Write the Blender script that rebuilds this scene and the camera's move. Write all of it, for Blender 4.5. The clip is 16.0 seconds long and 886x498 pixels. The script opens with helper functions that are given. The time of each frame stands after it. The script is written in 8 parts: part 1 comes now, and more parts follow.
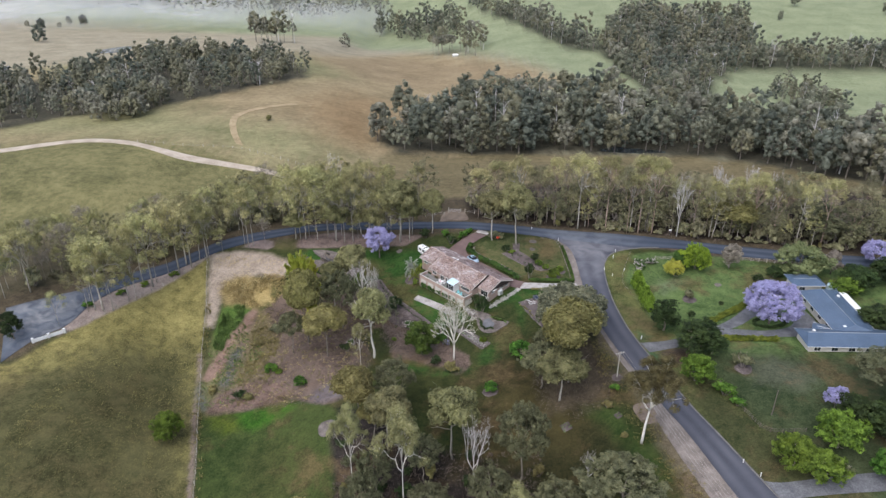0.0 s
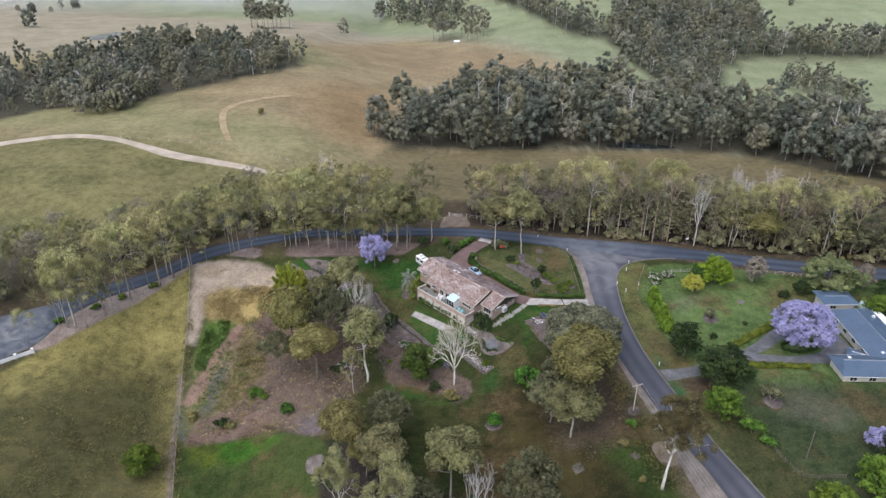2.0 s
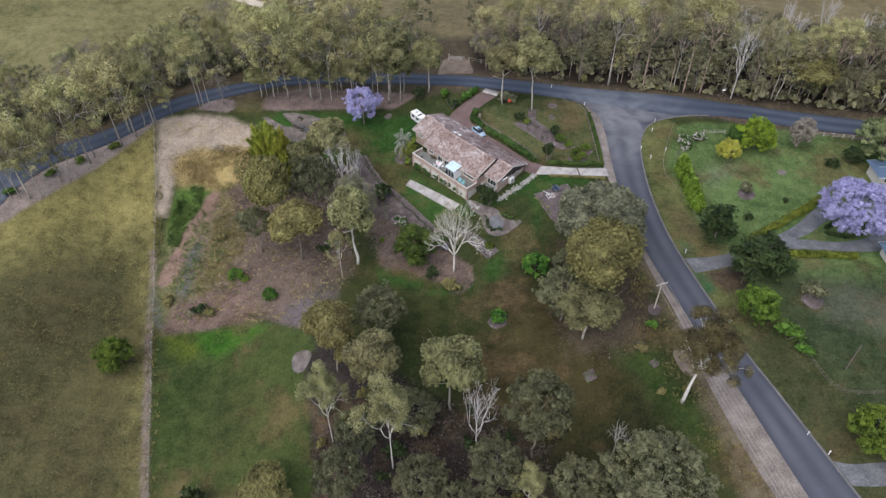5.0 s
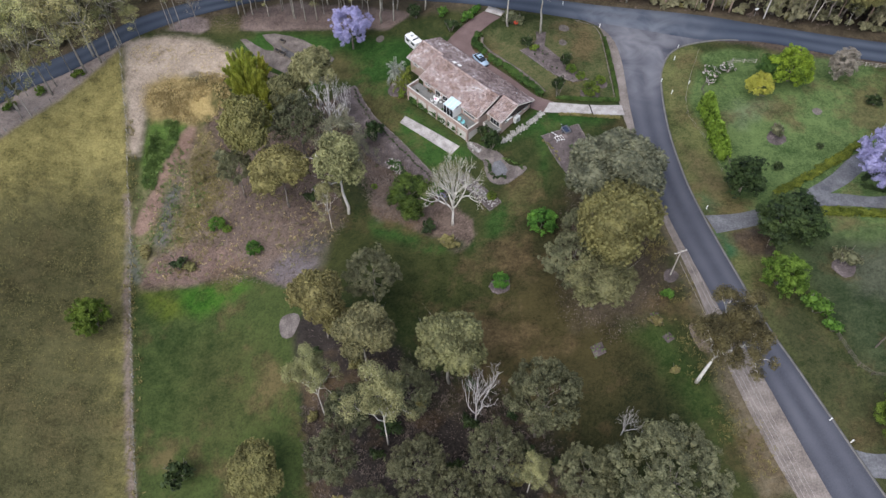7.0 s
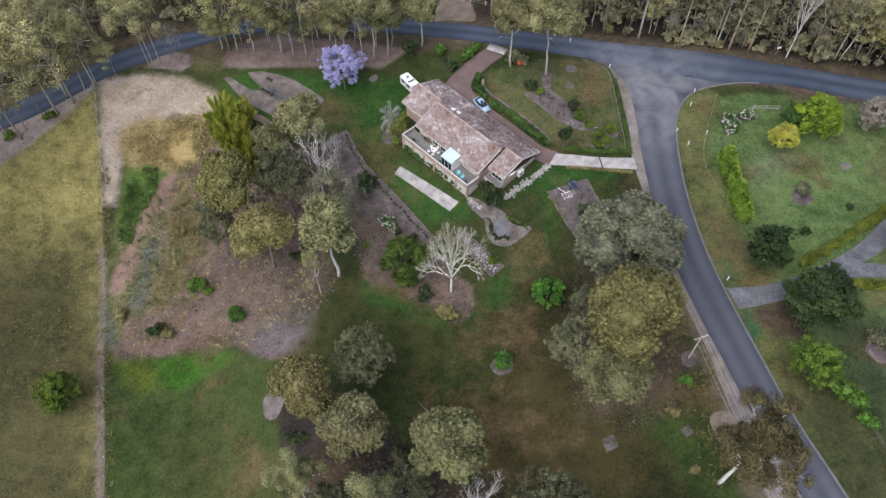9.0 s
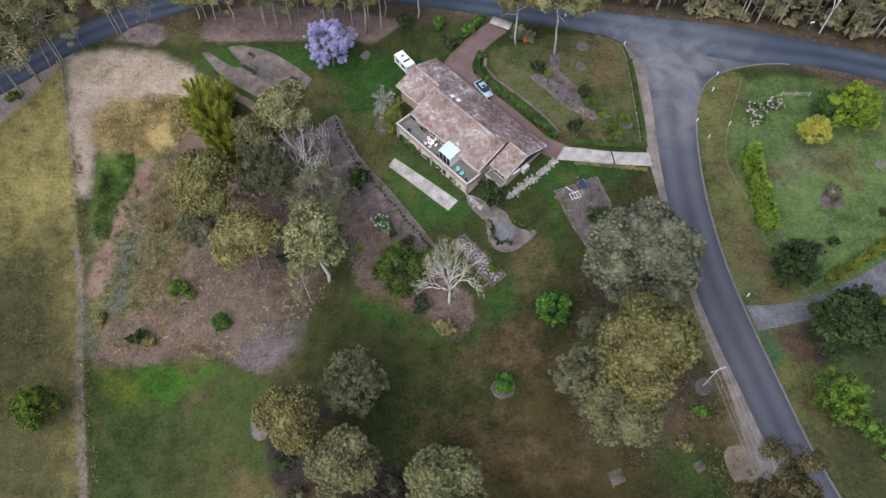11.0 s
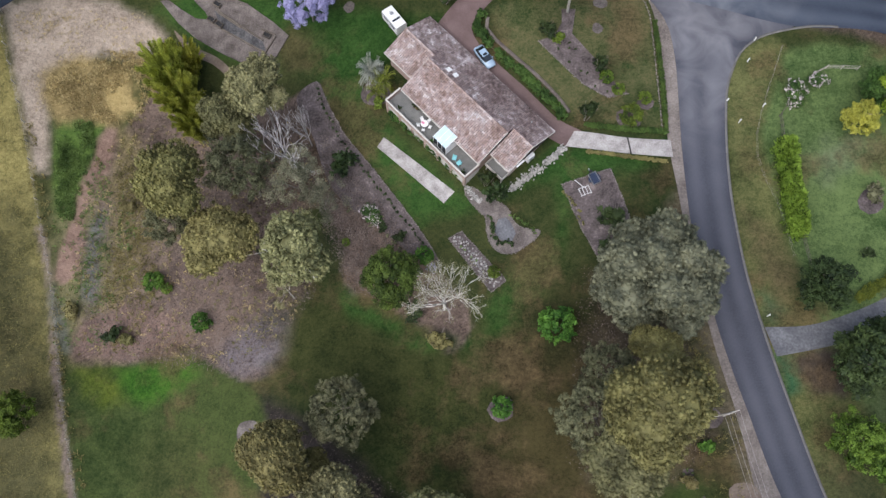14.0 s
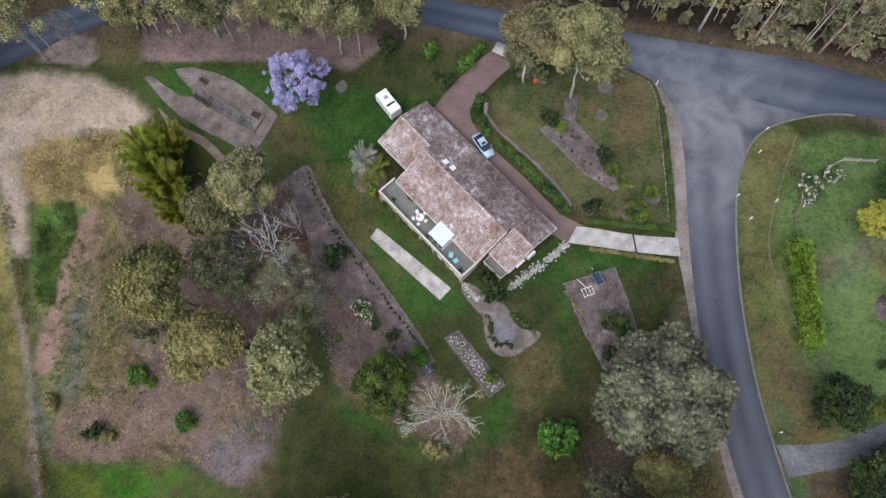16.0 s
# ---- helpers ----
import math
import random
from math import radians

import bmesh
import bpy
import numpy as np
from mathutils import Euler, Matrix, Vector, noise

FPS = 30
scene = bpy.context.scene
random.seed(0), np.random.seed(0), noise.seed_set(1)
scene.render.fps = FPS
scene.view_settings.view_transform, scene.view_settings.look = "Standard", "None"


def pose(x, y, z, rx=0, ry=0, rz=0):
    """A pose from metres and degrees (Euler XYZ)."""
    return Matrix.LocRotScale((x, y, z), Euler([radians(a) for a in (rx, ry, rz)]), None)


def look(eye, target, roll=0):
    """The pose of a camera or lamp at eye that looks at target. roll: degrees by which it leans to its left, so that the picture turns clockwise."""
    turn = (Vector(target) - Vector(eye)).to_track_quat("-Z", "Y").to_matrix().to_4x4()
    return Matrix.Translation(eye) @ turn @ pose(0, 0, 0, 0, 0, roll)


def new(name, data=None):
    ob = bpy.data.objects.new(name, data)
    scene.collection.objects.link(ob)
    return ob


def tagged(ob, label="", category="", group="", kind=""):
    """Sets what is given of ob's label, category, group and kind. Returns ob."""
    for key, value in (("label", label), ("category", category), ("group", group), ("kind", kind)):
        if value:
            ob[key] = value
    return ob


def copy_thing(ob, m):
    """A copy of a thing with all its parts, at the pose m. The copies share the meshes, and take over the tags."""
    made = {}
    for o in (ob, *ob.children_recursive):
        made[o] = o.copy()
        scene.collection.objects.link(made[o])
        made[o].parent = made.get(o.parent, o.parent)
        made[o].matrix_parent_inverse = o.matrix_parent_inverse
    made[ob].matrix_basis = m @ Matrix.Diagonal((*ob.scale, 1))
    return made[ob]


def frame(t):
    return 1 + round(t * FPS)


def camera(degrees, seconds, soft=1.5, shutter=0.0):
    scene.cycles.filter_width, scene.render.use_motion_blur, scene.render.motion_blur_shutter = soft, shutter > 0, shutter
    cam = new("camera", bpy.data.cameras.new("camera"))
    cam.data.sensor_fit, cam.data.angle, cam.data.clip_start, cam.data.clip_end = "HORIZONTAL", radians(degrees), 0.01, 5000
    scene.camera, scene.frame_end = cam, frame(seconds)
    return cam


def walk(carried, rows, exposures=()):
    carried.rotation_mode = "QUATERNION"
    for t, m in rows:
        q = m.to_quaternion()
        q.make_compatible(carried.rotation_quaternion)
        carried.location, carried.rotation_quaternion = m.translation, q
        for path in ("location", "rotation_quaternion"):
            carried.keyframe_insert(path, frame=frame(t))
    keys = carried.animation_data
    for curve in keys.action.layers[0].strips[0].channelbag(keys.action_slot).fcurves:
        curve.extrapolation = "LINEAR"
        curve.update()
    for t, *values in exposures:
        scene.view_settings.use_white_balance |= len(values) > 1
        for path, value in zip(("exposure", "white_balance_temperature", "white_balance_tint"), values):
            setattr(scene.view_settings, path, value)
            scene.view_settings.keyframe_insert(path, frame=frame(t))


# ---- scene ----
cam = camera(64.5, 16.0, soft=1.45)
METRES, EYE, TILT, LEAN, TURN = 140.0, 100.0, -27.3, 0.0, 0.0
ROWS = [
    (0.0, 0.0, 0.0, 0.0, -0.0, -0.0, 0.0),
    (0.5, 0.0008, 0.0273, 0.0135, 0.03, -0.03, -0.03),
    (1.0, 0.0015, 0.0548, 0.0271, 0.05, -0.07, -0.05),
    (1.5, 0.0023, 0.0825, 0.0409, 0.07, -0.1, -0.06),
    (2.0, 0.0026, 0.1099, 0.0535, 0.09, -1.28, -0.08),
    (2.5, 0.0043, 0.1379, 0.0666, 0.16, -3.76, -0.05),
    (3.0, 0.0048, 0.1661, 0.0807, 0.17, -6.44, -0.06),
    (3.5, 0.0054, 0.1946, 0.0945, 0.19, -9.08, -0.05),
    (4.0, 0.0058, 0.2229, 0.1092, 0.19, -11.72, -0.04),
    (4.5, 0.0069, 0.2511, 0.1231, 0.23, -14.31, -0.0),
    (5.0, 0.0073, 0.2794, 0.1374, 0.21, -16.88, 0.02),
    (7.5, 0.0108, 0.4236, 0.2157, 0.21, -27.01, 0.07),
    (8.0, 0.0113, 0.4519, 0.2305, 0.2, -27.02, 0.04),
    (8.5, 0.0122, 0.4802, 0.2445, 0.22, -26.97, 0.04),
    (11.0, 0.0174, 0.6166, 0.3135, 0.38, -33.47, 0.06),
    (11.5, 0.0176, 0.6434, 0.3272, 0.36, -35.9, 0.04),
    (12.0, 0.0184, 0.6707, 0.341, 0.36, -38.35, 0.04),
    (12.5, 0.0192, 0.6977, 0.3548, 0.37, -40.71, 0.03),
    (13.0, 0.0199, 0.7249, 0.3687, 0.38, -42.96, 0.01),
    (13.5, 0.0208, 0.753, 0.3833, 0.4, -44.86, -0.01),
    (14.0, 0.0216, 0.7809, 0.3975, 0.42, -45.31, -0.05),
    (14.5, 0.0222, 0.8083, 0.4114, 0.44, -45.34, -0.1),
    (15.0, 0.0233, 0.8353, 0.4246, 0.49, -45.32, -0.12),
    (15.5, 0.0232, 0.8635, 0.4397, 0.46, -45.44, -0.2),
    (16.0, 0.0236, 0.8906, 0.4537, 0.49, -46.06, -0.25),
]
walk(cam, [(t, pose(0, 0, EYE, TILT, LEAN, TURN) @ pose(METRES * x, METRES * y, METRES * z, 90 + pitch, roll, yaw)) for t, x, y, z, yaw, pitch, roll in ROWS],
     exposures=[(0.0, 0.28), (3.0, 0.2), (5.0, 0.16), (7.5, 0.28), (8.5, 0.28), (11.0, 0.2), (16.0, 0.22)])

# ---- world, sun ----
world = bpy.data.worlds.new("world")
scene.world = world
world.use_nodes = True
wn = world.node_tree.nodes
sky = wn.new("ShaderNodeTexSky")
sky.sky_type, sky.sun_disc = "NISHITA", False
sky.sun_elevation, sky.sun_rotation = radians(56), radians(214)
sky.air_density, sky.dust_density, sky.ozone_density = 1.0, 2.2, 1.4
wn["Background"].inputs[1].default_value = 0.15
world.node_tree.links.new(sky.outputs[0], wn["Background"].inputs[0])

sun = new("sun", bpy.data.lights.new("sun", "SUN"))
sun.data.energy, sun.data.angle, sun.data.color = 3.0, radians(80), (0.95, 0.935, 0.97)
sun.matrix_basis = look((-40, -59, 106), (0, 0, 0))


# ---- materials ----
def material(name, colours, rough=0.9, scale=1.0, fine=12.0, bump=0.3, metal=0.0, island=0.0, per_object=0.0, gloss=0.3):
    """Two-scale noise between the colours, with bump; island and per_object: how far pieces differ in brightness."""
    m = bpy.data.materials.new(name)
    m.use_nodes = True
    n, li = m.node_tree.nodes, m.node_tree.links
    b = n["Principled BSDF"]
    b.inputs["Roughness"].default_value, b.inputs["Metallic"].default_value = rough, metal
    b.inputs["Specular IOR Level"].default_value = gloss
    co = n.new("ShaderNodeTexCoord")
    big, small = n.new("ShaderNodeTexNoise"), n.new("ShaderNodeTexNoise")
    for tex, sc in ((big, scale), (small, fine)):
        tex.inputs["Scale"].default_value, tex.inputs["Detail"].default_value = sc, 5
        li.new(co.outputs["Object"], tex.inputs["Vector"])
    mix = n.new("ShaderNodeMath")
    mix.operation = "MULTIPLY_ADD"
    mix.inputs[1].default_value = 0.55
    li.new(big.outputs["Fac"], mix.inputs[0])
    half = n.new("ShaderNodeMath")
    half.operation = "MULTIPLY"
    half.inputs[1].default_value = 0.45
    li.new(small.outputs["Fac"], half.inputs[0])
    li.new(half.outputs[0], mix.inputs[2])
    ramp = n.new("ShaderNodeValToRGB")
    ends = ramp.color_ramp.elements
    while len(ends) < len(colours):
        ends.new(0.5)
    for k, c in enumerate(colours):
        ends[k].position = 0.33 + 0.34 * k / max(1, len(colours) - 1)
        ends[k].color = (*c, 1)
    li.new(mix.outputs[0], ramp.inputs[0])
    out = ramp.outputs[0]
    for amount, node, sock in ((island, "ShaderNodeNewGeometry", "Random Per Island"), (per_object, "ShaderNodeObjectInfo", "Random")):
        if amount:
            src = n.new(node)
            hsv = n.new("ShaderNodeHueSaturation")
            rng = n.new("ShaderNodeMapRange")
            rng.inputs["To Min"].default_value, rng.inputs["To Max"].default_value = 1 - amount, 1 + amount
            li.new(src.outputs[sock], rng.inputs["Value"])
            li.new(rng.outputs[0], hsv.inputs["Value"])
            li.new(out, hsv.inputs["Color"])
            out = hsv.outputs[0]
    li.new(out, b.inputs["Base Color"])
    if bump:
        bp = n.new("ShaderNodeBump")
        bp.inputs["Strength"].default_value, bp.inputs["Distance"].default_value = bump, 0.06
        li.new(small.outputs["Fac"], bp.inputs["Height"])
        li.new(bp.outputs[0], b.inputs["Normal"])
    return m


def leaf_material(name, dark, light, island=0.22, per_object=0.18, through_light=0.2, scale=0.45):
    """Foliage: each leaf differs, each tree differs, and some light passes through."""
    m = bpy.data.materials.new(name)
    m.use_nodes = True
    n, li = m.node_tree.nodes, m.node_tree.links
    b = n["Principled BSDF"]
    b.inputs["Roughness"].default_value, b.inputs["Specular IOR Level"].default_value = 0.65, 0.25
    geo, info = n.new("ShaderNodeNewGeometry"), n.new("ShaderNodeObjectInfo")
    co, tex = n.new("ShaderNodeTexCoord"), n.new("ShaderNodeTexNoise")
    tex.inputs["Scale"].default_value, tex.inputs["Detail"].default_value = scale, 3
    li.new(co.outputs["Object"], tex.inputs["Vector"])
    add = n.new("ShaderNodeMath")
    add.operation = "MULTIPLY_ADD"
    add.inputs[1].default_value = island
    li.new(geo.outputs["Random Per Island"], add.inputs[0])
    li.new(tex.outputs["Fac"], add.inputs[2])
    ramp = n.new("ShaderNodeValToRGB")
    ramp.color_ramp.elements[0].position, ramp.color_ramp.elements[1].position = 0.38, 0.76
    ramp.color_ramp.elements[0].color, ramp.color_ramp.elements[1].color = (*dark, 1), (*light, 1)
    li.new(add.outputs[0], ramp.inputs[0])
    hsv = n.new("ShaderNodeHueSaturation")
    val, hue = n.new("ShaderNodeMapRange"), n.new("ShaderNodeMapRange")
    val.inputs["To Min"].default_value, val.inputs["To Max"].default_value = 1 - per_object, 1 + per_object
    hue.inputs["To Min"].default_value, hue.inputs["To Max"].default_value = 0.5 - 0.004 * (per_object > 0), 0.5 + 0.02 * (per_object > 0)
    mul = n.new("ShaderNodeMath")
    mul.operation = "FRACT"
    seven = n.new("ShaderNodeMath")
    seven.operation = "MULTIPLY"
    seven.inputs[1].default_value = 7.3
    li.new(info.outputs["Random"], seven.inputs[0])
    li.new(seven.outputs[0], mul.inputs[0])
    li.new(info.outputs["Random"], val.inputs["Value"])
    li.new(mul.outputs[0], hue.inputs["Value"])
    li.new(val.outputs[0], hsv.inputs["Value"])
    li.new(hue.outputs[0], hsv.inputs["Hue"])
    li.new(ramp.outputs[0], hsv.inputs["Color"])
    li.new(hsv.outputs[0], b.inputs["Base Color"])
    tr = n.new("ShaderNodeBsdfTranslucent")
    li.new(hsv.outputs[0], tr.inputs[0])
    sh = n.new("ShaderNodeMixShader")
    sh.inputs[0].default_value = through_light
    li.new(b.outputs[0], sh.inputs[1])
    li.new(tr.outputs[0], sh.inputs[2])
    li.new(sh.outputs[0], n["Material Output"].inputs[0])
    return m


def asphalt(name, dark, light, track):
    """Asphalt with paler wheel tracks along it, patches and fine stones."""
    m = material(name, [dark, tuple((a + b) / 2 for a, b in zip(dark, light)), light], 0.75, 0.16, 5.0, 0.08)
    n, li = m.node_tree.nodes, m.node_tree.links
    base = n["Principled BSDF"].inputs["Base Color"]
    old = base.links[0].from_socket
    at, wave, tex, amount, mix = (n.new("ShaderNode" + k) for k in ("Attribute", "Math", "TexNoise", "Math", "Mix"))
    co = n.new("ShaderNodeTexCoord")
    at.attribute_name = "lane"
    wave.operation, wave.inputs[1].default_value, wave.inputs[2].default_value = "MULTIPLY_ADD", 0.5, 0.5
    li.new(at.outputs["Fac"], wave.inputs[0])
    tex.inputs["Scale"].default_value, tex.inputs["Detail"].default_value, tex.inputs["Distortion"].default_value = 0.07, 5, 0.8
    li.new(co.outputs["Object"], tex.inputs["Vector"])
    amount.operation = "MULTIPLY"
    li.new(wave.outputs[0], amount.inputs[0])
    li.new(tex.outputs["Fac"], amount.inputs[1])
    mix.data_type = "RGBA"
    li.new(amount.outputs[0], mix.inputs[0])
    li.new(old, mix.inputs[6])
    mix.inputs[7].default_value = (*track, 1)
    li.new(mix.outputs[2], base)
    return m


ASPHALT_BLUE = asphalt("blue_grey_asphalt", (0.023, 0.032, 0.052), (0.049, 0.062, 0.088), (0.092, 0.112, 0.145))
ASPHALT = asphalt("asphalt", (0.036, 0.039, 0.052), (0.068, 0.071, 0.088), (0.11, 0.113, 0.132))


def worn(mat, centre, near, far, colour, scale=0.16):
    """Pale sweeps of wear round the place where traffic turns."""
    n, li = mat.node_tree.nodes, mat.node_tree.links
    base = n["Principled BSDF"].inputs["Base Color"]
    old = base.links[0].from_socket
    co, gap, fall, tex, mul, mix = (n.new("ShaderNode" + k) for k in ("TexCoord", "VectorMath", "MapRange", "TexNoise", "Math", "Mix"))
    gap.operation = "DISTANCE"
    gap.inputs[1].default_value = centre
    fall.inputs["From Min"].default_value, fall.inputs["From Max"].default_value = far, near
    tex.inputs["Scale"].default_value, tex.inputs["Detail"].default_value, tex.inputs["Distortion"].default_value = scale, 7, 0.9
    li.new(co.outputs["Object"], gap.inputs[0])
    li.new(gap.outputs["Value"], fall.inputs["Value"])
    li.new(co.outputs["Object"], tex.inputs["Vector"])
    mul.operation = "MULTIPLY"
    streak = n.new("ShaderNodeMapRange")
    streak.inputs["From Min"].default_value, streak.inputs["From Max"].default_value = 0.3, 0.85
    li.new(tex.outputs["Fac"], streak.inputs["Value"])
    li.new(fall.outputs[0], mul.inputs[0])
    li.new(streak.outputs[0], mul.inputs[1])
    mix.data_type = "RGBA"
    li.new(mul.outputs[0], mix.inputs[0])
    li.new(old, mix.inputs[6])
    mix.inputs[7].default_value = (*colour, 1)
    li.new(mix.outputs[2], base)


worn(ASPHALT, (43.5, 189, 1.4), 2, 22, (0.25, 0.245, 0.26), 0.2)
worn(ASPHALT_BLUE, (43, 196, 1.4), 3, 22, (0.2, 0.21, 0.235), 0.18)
worn(ASPHALT_BLUE, (-113, 166, -7), 3, 20, (0.3, 0.3, 0.3), 0.3)
TILE_BED = material("dark_tile_joints", [(0.03, 0.022, 0.02), (0.06, 0.045, 0.04)], 0.95, 0.5, 3.0, 0.1)
BANK = material("weathered_bank", [(0.06, 0.05, 0.044), (0.135, 0.115, 0.104), (0.23, 0.198, 0.18)], 0.95, 0.6, 5.0, 0.9)
GRAVEL = material("gravel", [(0.095, 0.075, 0.064), (0.16, 0.132, 0.115), (0.245, 0.208, 0.182)], 0.95, 0.45, 3.0, 0.6)
SHOULDER = material("pale_shoulder_gravel", [(0.095, 0.08, 0.07), (0.18, 0.154, 0.136), (0.28, 0.245, 0.218)], 0.95, 0.35, 4.0, 0.4)
GREY_GRAVEL = material("grey_gravel", [(0.07, 0.072, 0.08), (0.12, 0.122, 0.13), (0.19, 0.19, 0.2)], 0.95, 0.4, 3.0, 0.5)
EARTH = material("bare_earth", [(0.1, 0.076, 0.058), (0.165, 0.128, 0.1), (0.24, 0.19, 0.15)], 0.95, 0.4, 3.0, 0.5)
DUST = material("dust", [(0.3, 0.25, 0.19), (0.44, 0.37, 0.29), (0.56, 0.48, 0.39)], 0.95, 0.2, 2.0, 0.3)
WORN_GRASS = material("worn_dry_grass", [(0.22, 0.165, 0.088), (0.34, 0.26, 0.15), (0.46, 0.36, 0.22)], 0.95, 0.2, 1.2, 0.4)
PAVER = material("red_paver", [(0.1, 0.067, 0.062), (0.135, 0.092, 0.086), (0.17, 0.12, 0.112)], 0.9, 0.4, 6.0, 0.3)
CONCRETE = material("concrete", [(0.19, 0.172, 0.162), (0.34, 0.318, 0.3), (0.48, 0.455, 0.435)], 0.9, 0.7, 5.0, 0.2)
KERB = material("kerb_concrete", [(0.1, 0.097, 0.092), (0.19, 0.182, 0.174)], 0.9, 0.6, 6.0, 0.2)
STONE = material("edging_stone", [(0.09, 0.077, 0.068), (0.165, 0.143, 0.13), (0.26, 0.228, 0.206)], 0.95, 0.8, 6.0, 0.4, island=0.35)
PALE_ROCK = material("pale_rock", [(0.2, 0.19, 0.175), (0.32, 0.305, 0.285), (0.48, 0.46, 0.43)], 0.95, 1.5, 8.0, 0.4, island=0.4)
TRENCH = material("dark_trench_soil", [(0.03, 0.03, 0.032), (0.08, 0.078, 0.08), (0.15, 0.145, 0.14)], 0.98, 0.8, 4.0, 0.8)
MULCH = material("mulch", [(0.03, 0.023, 0.021), (0.08, 0.065, 0.062), (0.12, 0.098, 0.094), (0.23, 0.19, 0.182)], 0.98, 0.6, 3.5, 0.8)
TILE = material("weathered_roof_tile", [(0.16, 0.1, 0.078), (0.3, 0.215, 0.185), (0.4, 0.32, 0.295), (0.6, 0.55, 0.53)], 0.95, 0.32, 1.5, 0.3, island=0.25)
# lichened back slope; shade from facing away is added to its darker colour
TILE_BACK_SHADED = material("shaded_lichened_roof_tile", [(0.07, 0.05, 0.046), (0.15, 0.112, 0.106), (0.235, 0.19, 0.185), (0.5, 0.46, 0.46)], 0.95, 0.3, 1.3, 0.3, island=0.3)
BRICK = material("pink_brick", [(0.3, 0.21, 0.175), (0.4, 0.3, 0.255), (0.48, 0.385, 0.335)], 0.9, 0.8, 9.0, 0.3)
CREAM = material("cream_panel", [(0.48, 0.45, 0.4), (0.6, 0.57, 0.52)], 0.85, 0.6, 6.0, 0.1)
WHITE = material("white_paint", [(0.72, 0.72, 0.7), (0.82, 0.82, 0.8)], 0.5, 1.2, 8.0, 0.05)
DECK = material("deck_boards", [(0.14, 0.14, 0.13), (0.21, 0.21, 0.195)], 0.85, 0.9, 7.0, 0.2)
TIMBER = material("weathered_timber", [(0.09, 0.075, 0.06), (0.17, 0.145, 0.12)], 0.95, 1.5, 14.0, 0.4, per_object=0.25)
PALE_POST = material("pale_fence_timber", [(0.32, 0.29, 0.25), (0.46, 0.43, 0.38)], 0.95, 1.5, 14.0, 0.3, per_object=0.25)
STEEL = material("galvanised_steel", [(0.42, 0.43, 0.44), (0.52, 0.53, 0.54)], 0.45, 1.0, 9.0, 0.05, metal=0.8)
WIRE = material("wire", [(0.3, 0.27, 0.24), (0.36, 0.33, 0.3)], 0.6, 1.0, 9.0, 0.0)
BLUE_ROOF = material("blue_steel_roof", [(0.06, 0.09, 0.14), (0.1, 0.145, 0.21)], 0.35, 0.3, 3.0, 0.05, gloss=0.7)
CAR_PAINT = material("pale_blue_car_paint", [(0.3, 0.4, 0.5), (0.34, 0.44, 0.54)], 0.25, 0.7, 5.0, 0.0, gloss=0.6)
RUBBER = material("rubber", [(0.02, 0.02, 0.02), (0.03, 0.03, 0.03)], 0.8, 2.0, 9.0, 0.1)
DARK_GLASS = material("window_glass", [(0.02, 0.025, 0.03), (0.03, 0.035, 0.04)], 0.06, 0.5, 2.0, 0.0, gloss=0.8)
WATER = material("still_water", [(0.03, 0.04, 0.045), (0.05, 0.06, 0.065)], 0.05, 0.2, 1.0, 0.0, gloss=1.0)
AQUA = material("aqua_plastic", [(0.2, 0.5, 0.52), (0.26, 0.56, 0.58)], 0.5, 1.0, 8.0, 0.0)
PINK = material("pink_cloth", [(0.6, 0.2, 0.32), (0.7, 0.3, 0.4)], 0.9, 2.0, 9.0, 0.2)
NAVY = material("navy_sheet", [(0.02, 0.03, 0.06), (0.035, 0.05, 0.09)], 0.6, 1.0, 8.0, 0.2)
REDPAINT = material("red_paint", [(0.5, 0.06, 0.03), (0.6, 0.1, 0.05)], 0.5, 1.0, 8.0, 0.0)
POLY_ROOF = material("blue_polycarbonate", [(0.42, 0.56, 0.61), (0.58, 0.7, 0.74)], 0.3, 0.8, 5.0, 0.0, gloss=0.5)
BARK_WHITE = material("pale_gum_bark", [(0.2, 0.18, 0.15), (0.37, 0.34, 0.29), (0.54, 0.5, 0.45)], 0.9, 0.7, 5.0, 0.3, per_object=0.25)
BARK_BRIGHT = material("smooth_white_bark", [(0.5, 0.47, 0.42), (0.7, 0.66, 0.6), (0.82, 0.79, 0.74)], 0.85, 0.7, 5.0, 0.2)
BARK_PINK = material("pinkish_gum_bark", [(0.16, 0.11, 0.085), (0.3, 0.22, 0.175), (0.46, 0.37, 0.31)], 0.9, 0.5, 4.0, 0.3, per_object=0.25)
BARK_GREY = material("grey_bark", [(0.12, 0.1, 0.085), (0.22, 0.19, 0.16), (0.36, 0.32, 0.28)], 0.95, 0.7, 6.0, 0.5, per_object=0.3)
BARK_DEAD = material("bleached_dead_wood", [(0.4, 0.375, 0.36), (0.68, 0.65, 0.63)], 0.95, 1.0, 6.0, 0.4)
LEAF_OLIVE = leaf_material("olive_gum_leaves", (0.115, 0.1, 0.04), (0.33, 0.288, 0.115), island=0.12)
LEAF_GROVE = leaf_material("dull_olive_gum_leaves", (0.075, 0.072, 0.034), (0.28, 0.262, 0.125), island=0.14)
LEAF_GREY = leaf_material("grey_green_leaves", (0.031, 0.035, 0.018), (0.21, 0.207, 0.112))
LEAF_PALE = leaf_material("pale_olive_leaves", (0.085, 0.084, 0.036), (0.37, 0.35, 0.17))
LEAF_DARK = leaf_material("dark_green_leaves", (0.009, 0.017, 0.007), (0.06, 0.088, 0.026))
